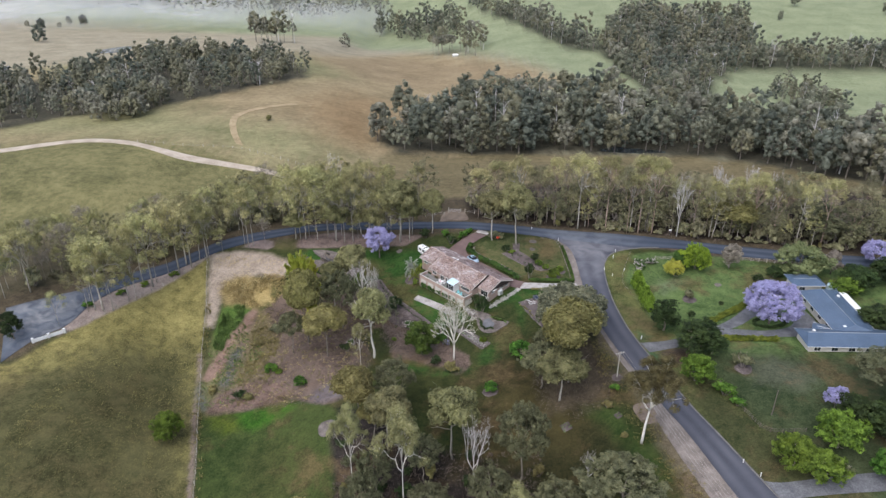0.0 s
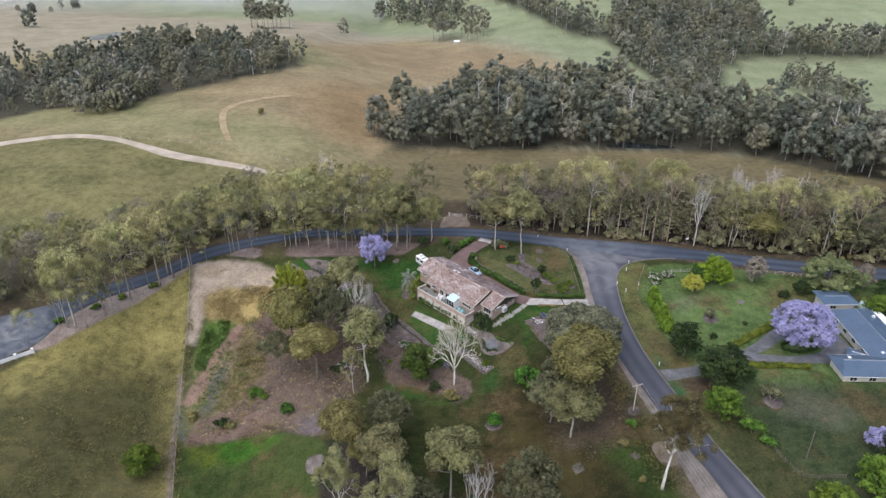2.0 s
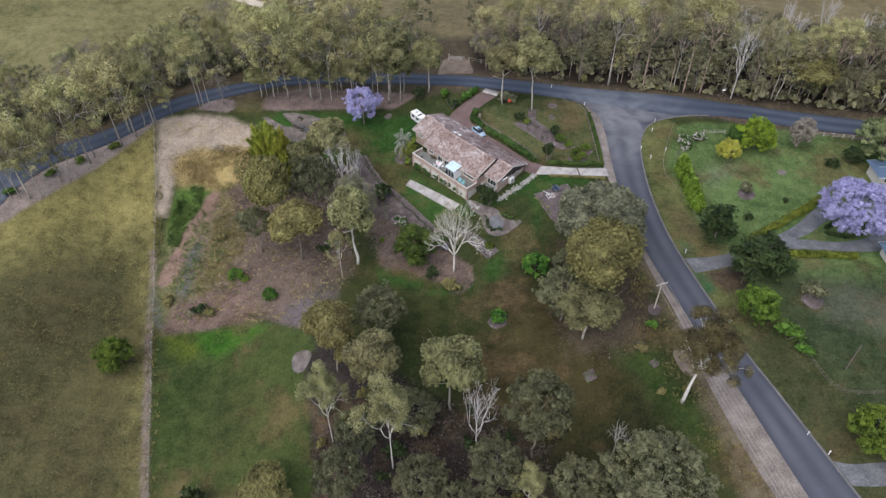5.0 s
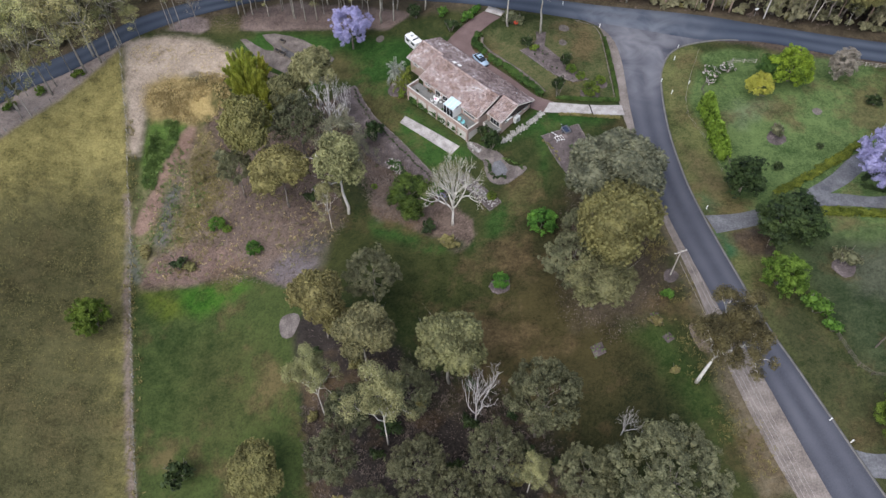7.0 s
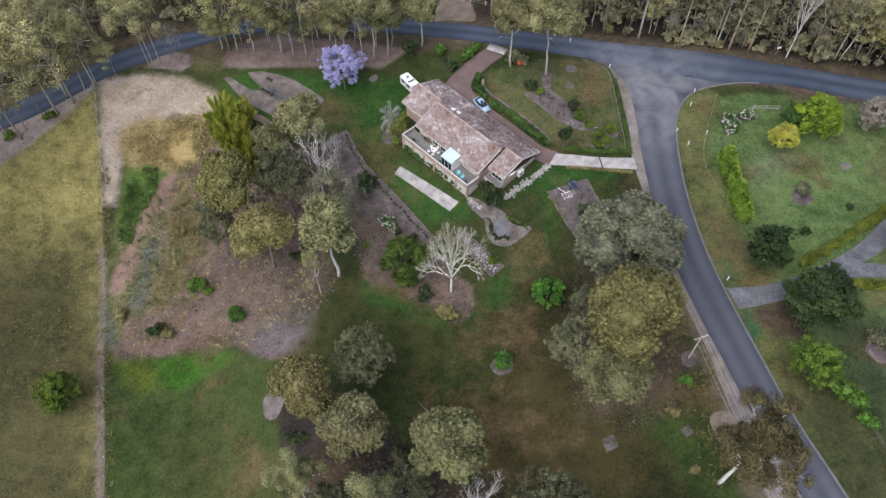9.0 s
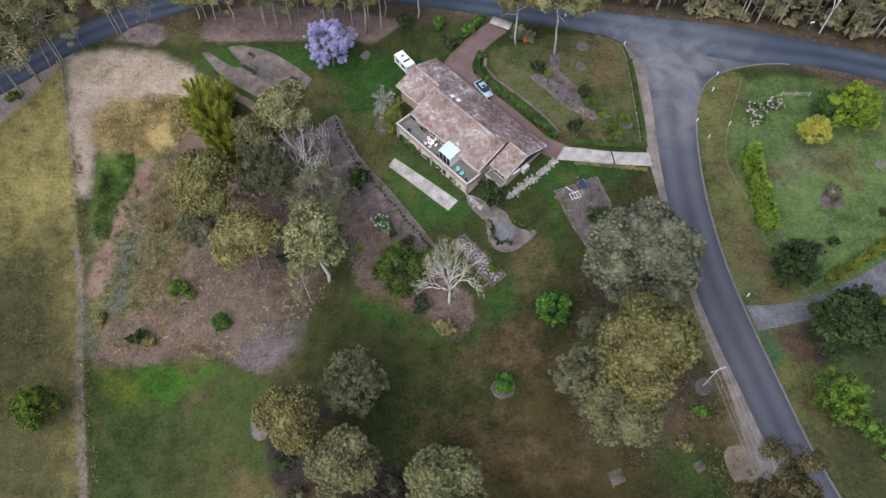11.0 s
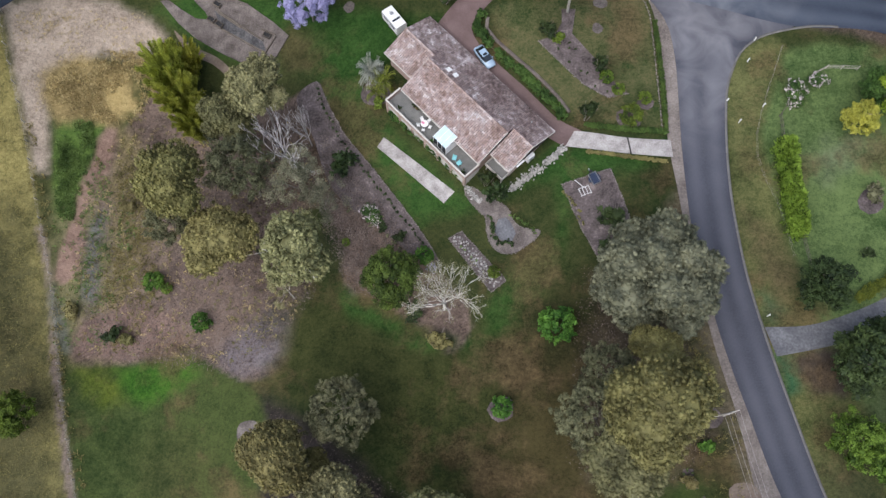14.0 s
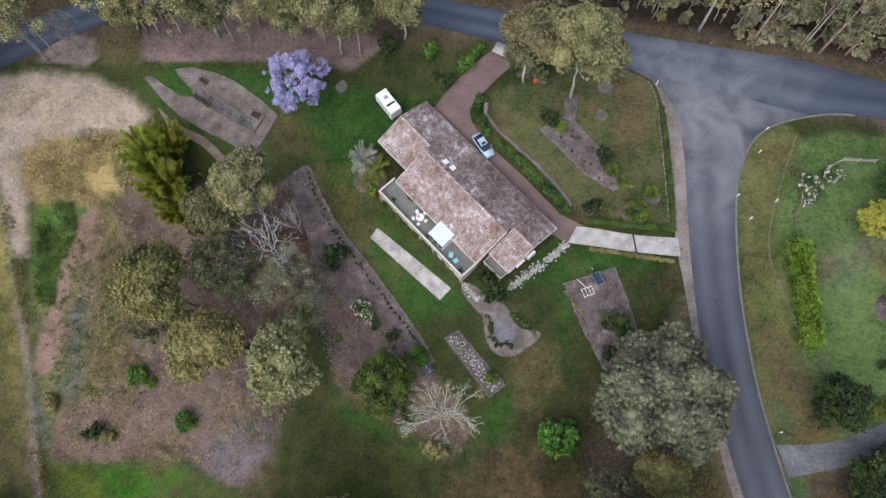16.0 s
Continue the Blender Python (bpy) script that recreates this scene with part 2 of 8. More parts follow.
LEAF_BRIGHT = leaf_material("bright_green_leaves", (0.016, 0.05, 0.006), (0.13, 0.24, 0.034))
LEAF_LIME = leaf_material("lime_green_leaves", (0.022, 0.044, 0.006), (0.19, 0.26, 0.036))
LEAF_ROAD = leaf_material("roadside_gum_leaves", (0.1, 0.096, 0.042), (0.47, 0.428, 0.205), per_object=0.28)
LEAF_HEDGE = leaf_material("thick_hedge_leaves", (0.01, 0.032, 0.004), (0.23, 0.35, 0.05), island=0.4, per_object=0.0)
LEAF_SILVER = leaf_material("silvery_fronds", (0.14, 0.15, 0.12), (0.4, 0.41, 0.35))
LEAF_YELLOW = leaf_material("yellow_green_leaves", (0.03, 0.06, 0.006), (0.28, 0.37, 0.035))
LEAF_CLIP = leaf_material("clipped_hedge_leaves", (0.055, 0.078, 0.01), (0.21, 0.24, 0.036), per_object=0.0)
LEAF_MID = leaf_material("mid_green_leaves", (0.018, 0.042, 0.009), (0.09, 0.145, 0.032))
LEAF_GLOSS = leaf_material("glossy_green_leaves", (0.012, 0.026, 0.006), (0.13, 0.175, 0.032))
LEAF_GOLD = leaf_material("golden_bamboo_leaves", (0.19, 0.205, 0.036), (0.56, 0.55, 0.11), through_light=0.45)
LEAF_MINT = leaf_material("pale_green_leaves", (0.05, 0.068, 0.026), (0.24, 0.27, 0.12))
LEAF_WEED = leaf_material("green_weeds", (0.045, 0.085, 0.02), (0.16, 0.24, 0.065), per_object=0.0)
LEAF_TAN = leaf_material("tan_dry_leaves", (0.11, 0.092, 0.072), (0.33, 0.285, 0.24))
LEAF_WOOD = leaf_material("woodland_leaves", (0.056, 0.056, 0.03), (0.31, 0.288, 0.168), per_object=0.4)
LEAF_BROWN = leaf_material("brown_olive_leaves", (0.026, 0.02, 0.009), (0.17, 0.132, 0.062))
LEAF_SHEOAK = leaf_material("soft_casuarina_leaves", (0.08, 0.084, 0.054), (0.29, 0.28, 0.18), island=0.14)
# far foliage greyed and lightened: distance haze is put into these leaf colours
LEAF_FAR_HAZED = leaf_material("hazed_woodland_leaves", (0.088, 0.096, 0.068), (0.275, 0.28, 0.2), island=0.12, per_object=0.0, scale=0.11)
HAZED_TONES = (LEAF_FAR_HAZED, leaf_material("hazed_olive_leaves", (0.105, 0.106, 0.07), (0.33, 0.315, 0.205), island=0.12, per_object=0.0, scale=0.11),
             leaf_material("hazed_dark_leaves", (0.064, 0.075, 0.058), (0.21, 0.23, 0.178), island=0.12, per_object=0.0, scale=0.11),
             leaf_material("hazed_pale_leaves", (0.125, 0.125, 0.094), (0.37, 0.358, 0.275), island=0.12, per_object=0.0, scale=0.11))
LITTER = leaf_material("fallen_leaves", (0.07, 0.052, 0.043), (0.22, 0.175, 0.148), per_object=0.0)
FLOWER = leaf_material("jacaranda_blossom", (0.27, 0.255, 0.44), (0.52, 0.5, 0.74), per_object=0.0, through_light=0.3)
BLOOM = leaf_material("white_pink_blossom", (0.4, 0.32, 0.33), (0.8, 0.72, 0.72), per_object=0.0)
DULL_STRAW = leaf_material("dull_grass_blades", (0.1, 0.088, 0.03), (0.26, 0.22, 0.085), per_object=0.0)
STRAW = leaf_material("dry_grass_blades", (0.26, 0.2, 0.085), (0.56, 0.45, 0.22), per_object=0.0)


# ---- lie of the land ----
GRID_X = [-400, -130, -92, -72, -50, -22, 8, 40, 90, 300]
GRID_Y = [90, 125, 150, 175, 205, 260, 340, 560, 900]
HEIGHTS = np.array([
    [-8.0, -16.0, -19.1, -21.8, -26.5, -22.2, -17.3, -7.7, 0.2, 4.0],
    [-7.4, -11.0, -12.1, -18.5, -20.0, -11.8, -6.4, -0.4, 2.9, 3.3],
    [-6.0, -8.9, -11.5, -20.3, -16.5, -11.6, -6.0, -0.1, 2.0, 2.0],
    [-2.1, -5.1, -8.9, -13.0, -15.8, -8.6, -2.1, 0.9, 2.2, -0.6],
    [-3.3, -7.3, -8.3, -4.1, -4.4, -3.9, 1.7, 1.1, 0.9, -3.0],
    [-4.9, -0.8, -6.8, -6.6, -6.5, -6.4, -4.9, -4.3, -6.8, -10.0],
    [-10.7, -2.6, -3.9, -5.9, -10.3, -15.0, -18.1, -18.5, -18.8, -21.2],
    [-28.4, -18.9, -25.2, -28.3, -32.5, -35.9, -37.4, -36.1, -36.1, -52.7],
    [-56.1, -65.4, -77.2, -78.1, -75.4, -69.3, -61.1, -51.2, -37.9, -29.2],
])


def weights(knots, v):
    """Smooth (cubic) weights of the knots for each value."""
    g = np.array(knots, float)
    n = len(g)
    v = np.clip(np.asarray(v, float), g[0], g[-1])
    i = np.clip(np.searchsorted(g, v) - 1, 0, n - 2)
    h = g[i + 1] - g[i]
    u = (v - g[i]) / h
    w, r = np.zeros((len(v), n)), np.arange(len(v))
    w[r, i] += 2 * u**3 - 3 * u**2 + 1
    w[r, i + 1] += -2 * u**3 + 3 * u**2
    for k, c in ((i, (u**3 - 2 * u**2 + u) * h), (i + 1, (u**3 - u**2) * h)):
        lo, hi = np.maximum(k - 1, 0), np.minimum(k + 1, n - 1)
        w[r, hi] += c / (g[hi] - g[lo])
        w[r, lo] -= c / (g[hi] - g[lo])
    return w


def ground_z(x, y):
    x, y = np.atleast_1d(np.asarray(x, float)), np.atleast_1d(np.asarray(y, float))
    z = np.einsum("ij,jk,ik->i", weights(GRID_Y, y), HEIGHTS, weights(GRID_X, x))
    return z + 90 * np.clip((y - 950) / 900, 0, 1) ** 1.3 + 6 * np.sin(x / 130) * np.clip((y - 700) / 500, 0, 1)


def gz(x, y):
    return float(ground_z([x], [y])[0])


# ---- mesh helpers ----
def part(name, bm, mat, parent=None, label="", smooth=False):
    """Links a bmesh, or a pair of vertices and faces, as one mesh object, under parent if given."""
    me = bpy.data.meshes.new(name)
    if isinstance(bm, tuple):
        me.from_pydata([tuple(map(float, v)) for v in bm[0]], [], [tuple(int(i) for i in f) for f in bm[1]])
    else:
        bmesh.ops.recalc_face_normals(bm, faces=bm.faces)
        bm.to_mesh(me)
        bm.free()
    me.materials.append(mat)
    if smooth:
        me.polygons.foreach_set("use_smooth", [True] * len(me.polygons))
    me.update()
    ob = new(name, me)
    if parent is not None:
        ob.parent = parent
    if label:
        tagged(ob, label=label)
    return ob


def thing(name, m, label, category, group="", kind=""):
    """An Empty at the base of a thing."""
    ob = new(name)
    ob.empty_display_size = 0.2
    ob.matrix_basis = m
    return tagged(ob, label, category, group, kind)


def box(bm, x0, x1, y0, y1, z0, z1, bevel=0.0):
    v = [bm.verts.new((x, y, z)) for x in (x0, x1) for y in (y0, y1) for z in (z0, z1)]
    f = [bm.faces.new([v[i] for i in q]) for q in ((0, 1, 3, 2), (4, 6, 7, 5), (0, 4, 5, 1), (2, 3, 7, 6), (0, 2, 6, 4), (1, 5, 7, 3))]
    if bevel:
        edges = {e for face in f for e in face.edges}
        bmesh.ops.bevel(bm, geom=list(edges), offset=bevel, segments=2, affect="EDGES", profile=0.5)
    return bm


def boxed(*args, bevel=0.0):
    return box(bmesh.new(), *args, bevel=bevel)


def tube(verts, faces, pts, radii, n=6):
    """Adds a tapered tube along the points to the lists."""
    pts = np.asarray(pts, float)
    base = len(verts)
    for k, p in enumerate(pts):
        d = pts[min(k + 1, len(pts) - 1)] - pts[max(k - 1, 0)]
        d = d / (np.linalg.norm(d) + 1e-9)
        a = np.cross(d, (0.31, 0.95, 0.05) if abs(d[1]) < 0.9 else (1, 0, 0))
        a /= np.linalg.norm(a)
        b = np.cross(d, a)
        for j in range(n):
            t = 2 * math.pi * j / n
            verts.append(p + radii[k] * (math.cos(t) * a + math.sin(t) * b))
    for k in range(len(pts) - 1):
        for j in range(n):
            i0, i1 = base + k * n + j, base + k * n + (j + 1) % n
            faces.append((i0, i1, i1 + n, i0 + n))
    faces.append(tuple(base + (len(pts) - 1) * n + j for j in range(n)))
    faces.append(tuple(base + j for j in reversed(range(n))))


def rod(p0, p1, r, n=8):
    v, f = [], []
    tube(v, f, [p0, p1], [r, r], n)
    return v, f


def leaves(rng, centres, radii, count, size, flat=0.75, droop=0.0, core=0.6):
    """Leaf-shaped quads (count to a clump) in clumps round the centres: vertices and faces."""
    c = np.repeat(np.asarray(centres, float), count, axis=0)
    r = np.repeat(np.asarray(radii, float), count)[:, None]
    n = len(c)
    d = rng.normal(size=(n, 3))
    d /= np.linalg.norm(d, axis=1)[:, None]
    p = c + d * r * rng.uniform(0.55, 1.05, (n, 1)) * np.array([1, 1, flat])
    up = d + rng.normal(size=(n, 3)) * 0.36 + np.array([0, 0, 0.25])
    up /= np.linalg.norm(up, axis=1)[:, None]
    a = np.cross(up, rng.normal(size=(n, 3)))
    a[:, 2] -= droop
    a /= np.linalg.norm(a, axis=1)[:, None] + 1e-9
    b = np.cross(up, a)
    s = size * rng.uniform(0.6, 1.35, (n, 1))
    # a solid heart in each clump, so that it does not let the sky through
    hc, hr = np.asarray(centres, float), np.asarray(radii, float)[:, None, None]
    cube = np.array([(x, y, z) for x in (-1, 1) for y in (-1, 1) for z in (-1, 1)], float) / 1.73
    heart = hc[:, None, :] + cube[None] * hr * rng.uniform(core * 0.75, core * 1.2, (len(hc), 8, 1)) * np.array([1, 1, flat])
    hf = np.array(((0, 1, 3, 2), (4, 6, 7, 5), (0, 4, 5, 1), (2, 3, 7, 6), (0, 2, 6, 4), (1, 5, 7, 3)))
    hf = (hf[None] + 8 * np.arange(len(hc))[:, None, None] + 4 * n).reshape(-1, 4)
    v = np.stack([p - a * s * 0.5, p + b * s * 0.32, p + a * s * 0.5, p - b * s * 0.32], axis=1).reshape(-1, 3)
    f = np.arange(n * 4).reshape(-1, 4)
    if not core:
        return v, f
    return np.concatenate([v, heart.reshape(-1, 3)]), np.concatenate([f, hf])


def quads(name, v, f, mat, parent=None, smooth=False):
    """Links a mesh of quads from arrays."""
    me = bpy.data.meshes.new(name)
    me.vertices.add(len(v))
    me.vertices.foreach_set("co", np.asarray(v, np.float32).ravel())
    me.loops.add(len(f) * 4)
    me.loops.foreach_set("vertex_index", np.asarray(f, np.int32).ravel())
    me.polygons.add(len(f))
    me.polygons.foreach_set("loop_start", np.arange(0, len(f) * 4, 4, dtype=np.int32))
    if smooth:
        me.polygons.foreach_set("use_smooth", np.ones(len(f), bool))
    me.materials.append(mat)
    me.update(calc_edges=True)
    me.validate()
    ob = new(name, me)
    if parent is not None:
        ob.parent = parent
    return ob


def dense(poly, step=1.5, closed=False, smooth=True):
    """A polyline with points every step metres, rounded (Catmull-Rom)."""
    p = np.asarray(poly, float)
    n = len(p)
    out = []
    for k in range(n if closed else n - 1):
        a, b = p[k], p[(k + 1) % n]
        pre = p[(k - 1) % n] if closed or k else a
        post = p[(k + 2) % n] if closed or k + 2 < n else b
        m = max(1, int(np.linalg.norm(b - a) / step))
        for j in range(m):
            t = j / m
            if smooth:
                out.append(0.5 * (2 * a + (b - pre) * t + (2 * pre - 5 * a + 4 * b - post) * t**2 + (3 * a - pre - 3 * b + post) * t**3))
            else:
                out.append(a + (b - a) * t)
    if not closed:
        out.append(p[-1])
    return np.array(out)


def resample(line, n):
    d = np.r_[0, np.cumsum(np.linalg.norm(np.diff(line, axis=0), axis=1))]
    t = np.linspace(0, d[-1], n)
    return np.stack([np.interp(t, d, line[:, 0]), np.interp(t, d, line[:, 1])], axis=1)


def strip(name, left, right, mat, lift=0.06, across=6, step=1.5, parent=None):
    """A road-like sheet between two edges, laid on the ground, with skirts that go down into it."""
    a, b = dense(left, 1.0), dense(right, 1.0)
    n = int(max(len(a), len(b)) / step) + 2
    a, b = resample(a, n), resample(b, n)
    rows = []
    for k in range(across + 1):
        t = k / across
        p = a * (1 - t) + b * t
        rows.append(np.c_[p, ground_z(p[:, 0], p[:, 1]) + lift])
    rows = [rows[0] - (0, 0, 0.3), rows[0]] + rows + [rows[-1], rows[-1] - (0, 0, 0.3)]
    v = np.concatenate(rows)
    f = [(k * n + i, k * n + i + 1, (k + 1) * n + i + 1, (k + 1) * n + i) for k in range(len(rows) - 1) for i in range(n - 1) if k not in (1, len(rows) - 3)]
    ob = quads(name, v, f, mat, parent, smooth=True)
    # where the wheels run: 1 in the tracks, -1 between them and at the edges
    where = np.repeat(np.clip((np.arange(len(rows)) - 2) / across, 0, 1), n)
    at = ob.data.attributes.new("lane", "FLOAT", "POINT")
    at.data.foreach_set("value", (-np.cos(4 * np.pi * where)).astype(np.float32))
    return ob


def sheet(name, poly, mat, lift=0.05, cell=0.8, parent=None, smooth=True):
    """A patch of ground inside an outline, laid on the land, with an edge that goes into it."""
    edge = dense(poly, 0.8, closed=True, smooth=smooth)
    bm = bmesh.new()
    vs = [bm.verts.new((x, y, 0)) for x, y in edge]
    face = bm.faces.new(vs)
    if face.normal.z < 0:
        face.normal_flip()
    bmesh.ops.triangulate(bm, faces=[face])
    lo, hi = edge.min(0), edge.max(0)
    for axis in (0, 1):
        for c in np.arange(lo[axis] + cell, hi[axis], cell * 2):
            co, no = [0, 0, 0], [0, 0, 0]
            co[axis], no[axis] = c, 1
            bmesh.ops.bisect_plane(bm, geom=bm.verts[:] + bm.edges[:] + bm.faces[:], plane_co=co, plane_no=no)
    ring = [e for e in bm.edges if e.is_boundary]
    low = bmesh.ops.extrude_edge_only(bm, edges=ring)["geom"]
    low = {g for g in low if isinstance(g, bmesh.types.BMVert)}
    bm.verts.ensure_lookup_table()
    z = ground_z([q.co.x for q in bm.verts], [q.co.y for q in bm.verts])
    for q, h in zip(bm.verts, z):
        q.co.z = h + (lift if q not in low else -0.25)
    return part(name, bm, mat, parent)


def inside(poly, x, y, soft):
    """1 inside the outline, 0 outside, with a soft edge."""
    p = np.asarray(poly, float)
    q = np.roll(p, -1, axis=0)
    hit, dist = np.zeros(len(x), bool), np.full(len(x), 1e9)
    for (ax, ay), (bx, by) in zip(p, q):
        cross = ((ay > y) != (by > y)) & (x < (bx - ax) * (y - ay) / ((by - ay) or 1e-9) + ax)
        hit ^= cross
        dx, dy = bx - ax, by - ay
        t = np.clip(((x - ax) * dx + (y - ay) * dy) / (dx * dx + dy * dy + 1e-9), 0, 1)
        dist = np.minimum(dist, np.hypot(x - ax - t * dx, y - ay - t * dy))
    return np.clip(0.5 + np.where(hit, dist, -dist) / soft, 0, 1)


# ---- the ground ----
def spread(core0, core1, fine, far0, far1):
    """Grid lines: close together in the core, wider and wider outside."""
    mid = list(np.arange(core0, core1 + fine, fine))
    up, s = [mid[-1]], fine
    while up[-1] < far1:
        s = min(s * 1.09, 60)
        up.append(up[-1] + s)
    down, s = [mid[0]], fine
    while down[-1] > far0:
        s = min(s * 1.09, 60)
        down.append(down[-1] - s)
    return np.array(down[:0:-1] + mid + up[1:])


FENCE_LINE = [(-75.5, 199.0), (-71.1, 180.1), (-67.9, 161.5), (-62.6, 140.5), (-58.1, 124.1), (-54.1, 106.5), (-47.0, 80.0)]
# each zone: outline, soft edge, dark and light colour
ZONES = {}
# far_pasture, far_hill, far_tan, far_green: grass tones lightened by painted-in distance haze
ZONES["far_pasture"] = ([(-3000, 290), (3000, 290), (3000, 4400), (-3000, 4400)], 60, (0.19, 0.187, 0.125), (0.345, 0.332, 0.235))
ZONES["far_hill"] = ([(-230, 270), (-60, 262), (10, 300), (60, 320), (40, 480), (110, 560), (60, 640), (-40, 760), (-160, 640), (-330, 560), (-330, 380)], 45,
                 (0.17, 0.132, 0.072), (0.37, 0.29, 0.168))
ZONES["hill_green"] = ([(-240, 312), (-170, 308), (-120, 300), (-60, 285), (-40, 300), (-60, 330), (-120, 345), (-150, 400), (-100, 470), (-60, 520), (-120, 600), (-330, 560), (-200, 400)], 40, (0.13, 0.125, 0.058), (0.3, 0.275, 0.145))
ZONES["hill_rust"] = ([(-56, 330), (-38, 318), (-30, 345), (-34, 400), (-20, 440), (-60, 450), (-80, 390)], 30, (0.15, 0.1, 0.05), (0.32, 0.225, 0.12))
ZONES["hill_brown_top"] = ([(-60, 520), (60, 470), (90, 560), (20, 660), (-60, 700), (-120, 620)], 40, (0.165, 0.12, 0.066), (0.34, 0.262, 0.155))
ZONES["wood_gap"] = ([(6, 232), (40, 250), (200, 232), (330, 195), (330, 245), (200, 285), (118, 330), (16, 326), (-24, 316), (-40, 285), (-14, 250)], 10.0, (0.085, 0.07, 0.035), (0.22, 0.178, 0.095))
ZONES["far_tan"] = ([(-800, 520), (-330, 540), (-120, 600), (-40, 760), (-150, 900), (-330, 915), (-560, 930), (-900, 900)], 40, (0.2, 0.172, 0.112), (0.4, 0.35, 0.25))
ZONES["far_green"] = ([(120, 420), (80, 500), (110, 560), (70, 640), (-40, 800), (-150, 890), (-330, 905), (-540, 930), (-900, 1500), (1500, 1600), (900, 350), (230, 300), (160, 400)], 30,
                  (0.16, 0.185, 0.1), (0.29, 0.315, 0.185))
ZONES["paddock"] = ([(-76, 200), (-71, 180), (-67.9, 161.5), (-62.6, 140.5), (-58, 124), (-54, 106), (-47, 80), (-36, 30), (0, -140), (-300, -140), (-300, 160), (-112, 147), (-103, 161), (-90, 181)], 1.5,
                (0.072, 0.066, 0.021), (0.31, 0.268, 0.1))
ZONES["low_paddock"] = ([(-70, 166), (-64, 146), (-58, 124), (-54, 106), (-47, 80), (-36, 30), (0, -140), (-300, -140), (-300, 150), (-110, 142), (-90, 158)], 14.0, (0.027, 0.03, 0.011), (0.118, 0.108, 0.046))
ZONES["fence_line"] = ([(-69.4, 163), (-64.1, 140), (-59.5, 124), (-55.5, 106), (-48.6, 80), (-47.2, 80), (-54.2, 106), (-58.2, 124), (-62.8, 140), (-68.1, 163)], 0.6, (0.11, 0.085, 0.068), (0.27, 0.212, 0.175))
# floors of the three distant woods, with the shade under the crowns painted in
ZONES["far_floor_shade"] = ([(-34, 338), (-22, 318), (16, 326), (60, 331), (118, 330), (142, 318), (182, 266), (240, 250), (330, 235), (330, 300), (240, 325), (203, 346), (186, 362), (168, 407), (130, 400), (120, 455), (98, 462), (52, 432), (41, 455), (20, 440), (0, 410), (-30, 370)], 6.0, (0.03, 0.03, 0.022), (0.11, 0.1, 0.068))
ZONES["hill_floor_shade"] = ([(-330, 318), (-214, 329), (-191, 353), (-156, 362), (-126, 403), (-91, 473), (-102, 522), (-174, 560), (-234, 580), (-229, 490), (-291, 460), (-380, 420)], 6.0, (0.03, 0.03, 0.022), (0.11, 0.1, 0.068))
ZONES["creek_floor_shade"] = ([(37, 1034), (76, 843), (115, 707), (148, 675), (154, 632), (157, 560), (158, 486), (195, 512), (229, 604), (285, 653), (321, 650), (560, 650), (560, 705), (361, 706), (314, 715), (344, 844), (217, 863), (160, 738), (131, 777), (113, 826), (82, 920)], 8.0, (0.03, 0.034, 0.022), (0.1, 0.1, 0.065))
ZONES["left_hill"] = ([(-400, 195), (-140, 205), (-100, 222), (-60, 236), (-40, 250), (-60, 275), (-98, 292), (-150, 305), (-190, 295), (-400, 310)], 14, (0.07, 0.073, 0.028), (0.235, 0.208, 0.095))
ZONES["verge"] = ([(-78, 202), (-40, 205), (10, 203), (40, 199), (60, 192), (140, 180), (140, 240), (10, 238), (-40, 240), (-75, 228), (-110, 212), (-140, 190), (-150, 150), (-112, 148), (-103, 163), (-95, 180)], 3.0,
              (0.035, 0.028, 0.017), (0.125, 0.098, 0.062))
# brown floor of the roadside wood, darkened to stand for canopy shade
ZONES["wood_floor_shade"] = ([(8, 213), (34, 208.5), (58, 204), (72, 200), (96, 194.5), (125, 188), (200, 178), (200, 260), (30, 255), (8, 235)], 2.5, (0.015, 0.012, 0.009), (0.055, 0.042, 0.03))
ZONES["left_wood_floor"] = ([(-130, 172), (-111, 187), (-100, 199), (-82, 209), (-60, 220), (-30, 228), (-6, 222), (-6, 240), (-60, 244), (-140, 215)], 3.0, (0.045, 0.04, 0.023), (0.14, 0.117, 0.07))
MULCH_FRONT = [(-60.1, 138.4), (-54.2, 138.5), (-48.8, 138.8), (-43.5, 139.9), (-38.6, 140.3), (-34.6, 138.5), (-31.6, 136.9), (-29.2, 135.9), (-26.4, 135.9), (-23.8, 137), (-21.7, 139.1), (-20.5, 142), (-20.2, 145.5), (-18.8, 149)]
ZONES["mulch"] = (MULCH_FRONT + [(-18.8, 152), (-20.5, 157), (-23, 161), (-20.5, 163.4), (-16.9, 164), (-13.8, 157), (-14.1, 153.2), (-12.3, 148.8), (-10.4, 149.2), (-7.9, 148.6), (-3.4, 145.2), (-0.6, 143.4), (1.3, 140.7), (3.8, 139), (6, 140.6), (7, 143.3), (6.5, 147),
                  (2, 152), (-4, 161), (-13.5, 173), (-19, 185), (-25, 182.5), (-40, 184), (-49, 187), (-54, 181), (-60, 174), (-62, 162), (-64, 155), (-61, 146)], 0.6, (0.032, 0.023, 0.018), (0.21, 0.154, 0.122))
ZONES["tan_bank"] = ([(-60, 172), (-55, 177), (-48, 172), (-44, 160), (-46, 148), (-52, 142), (-60, 143), (-61, 155)], 5.0, (0.085, 0.063, 0.047), (0.27, 0.205, 0.152))
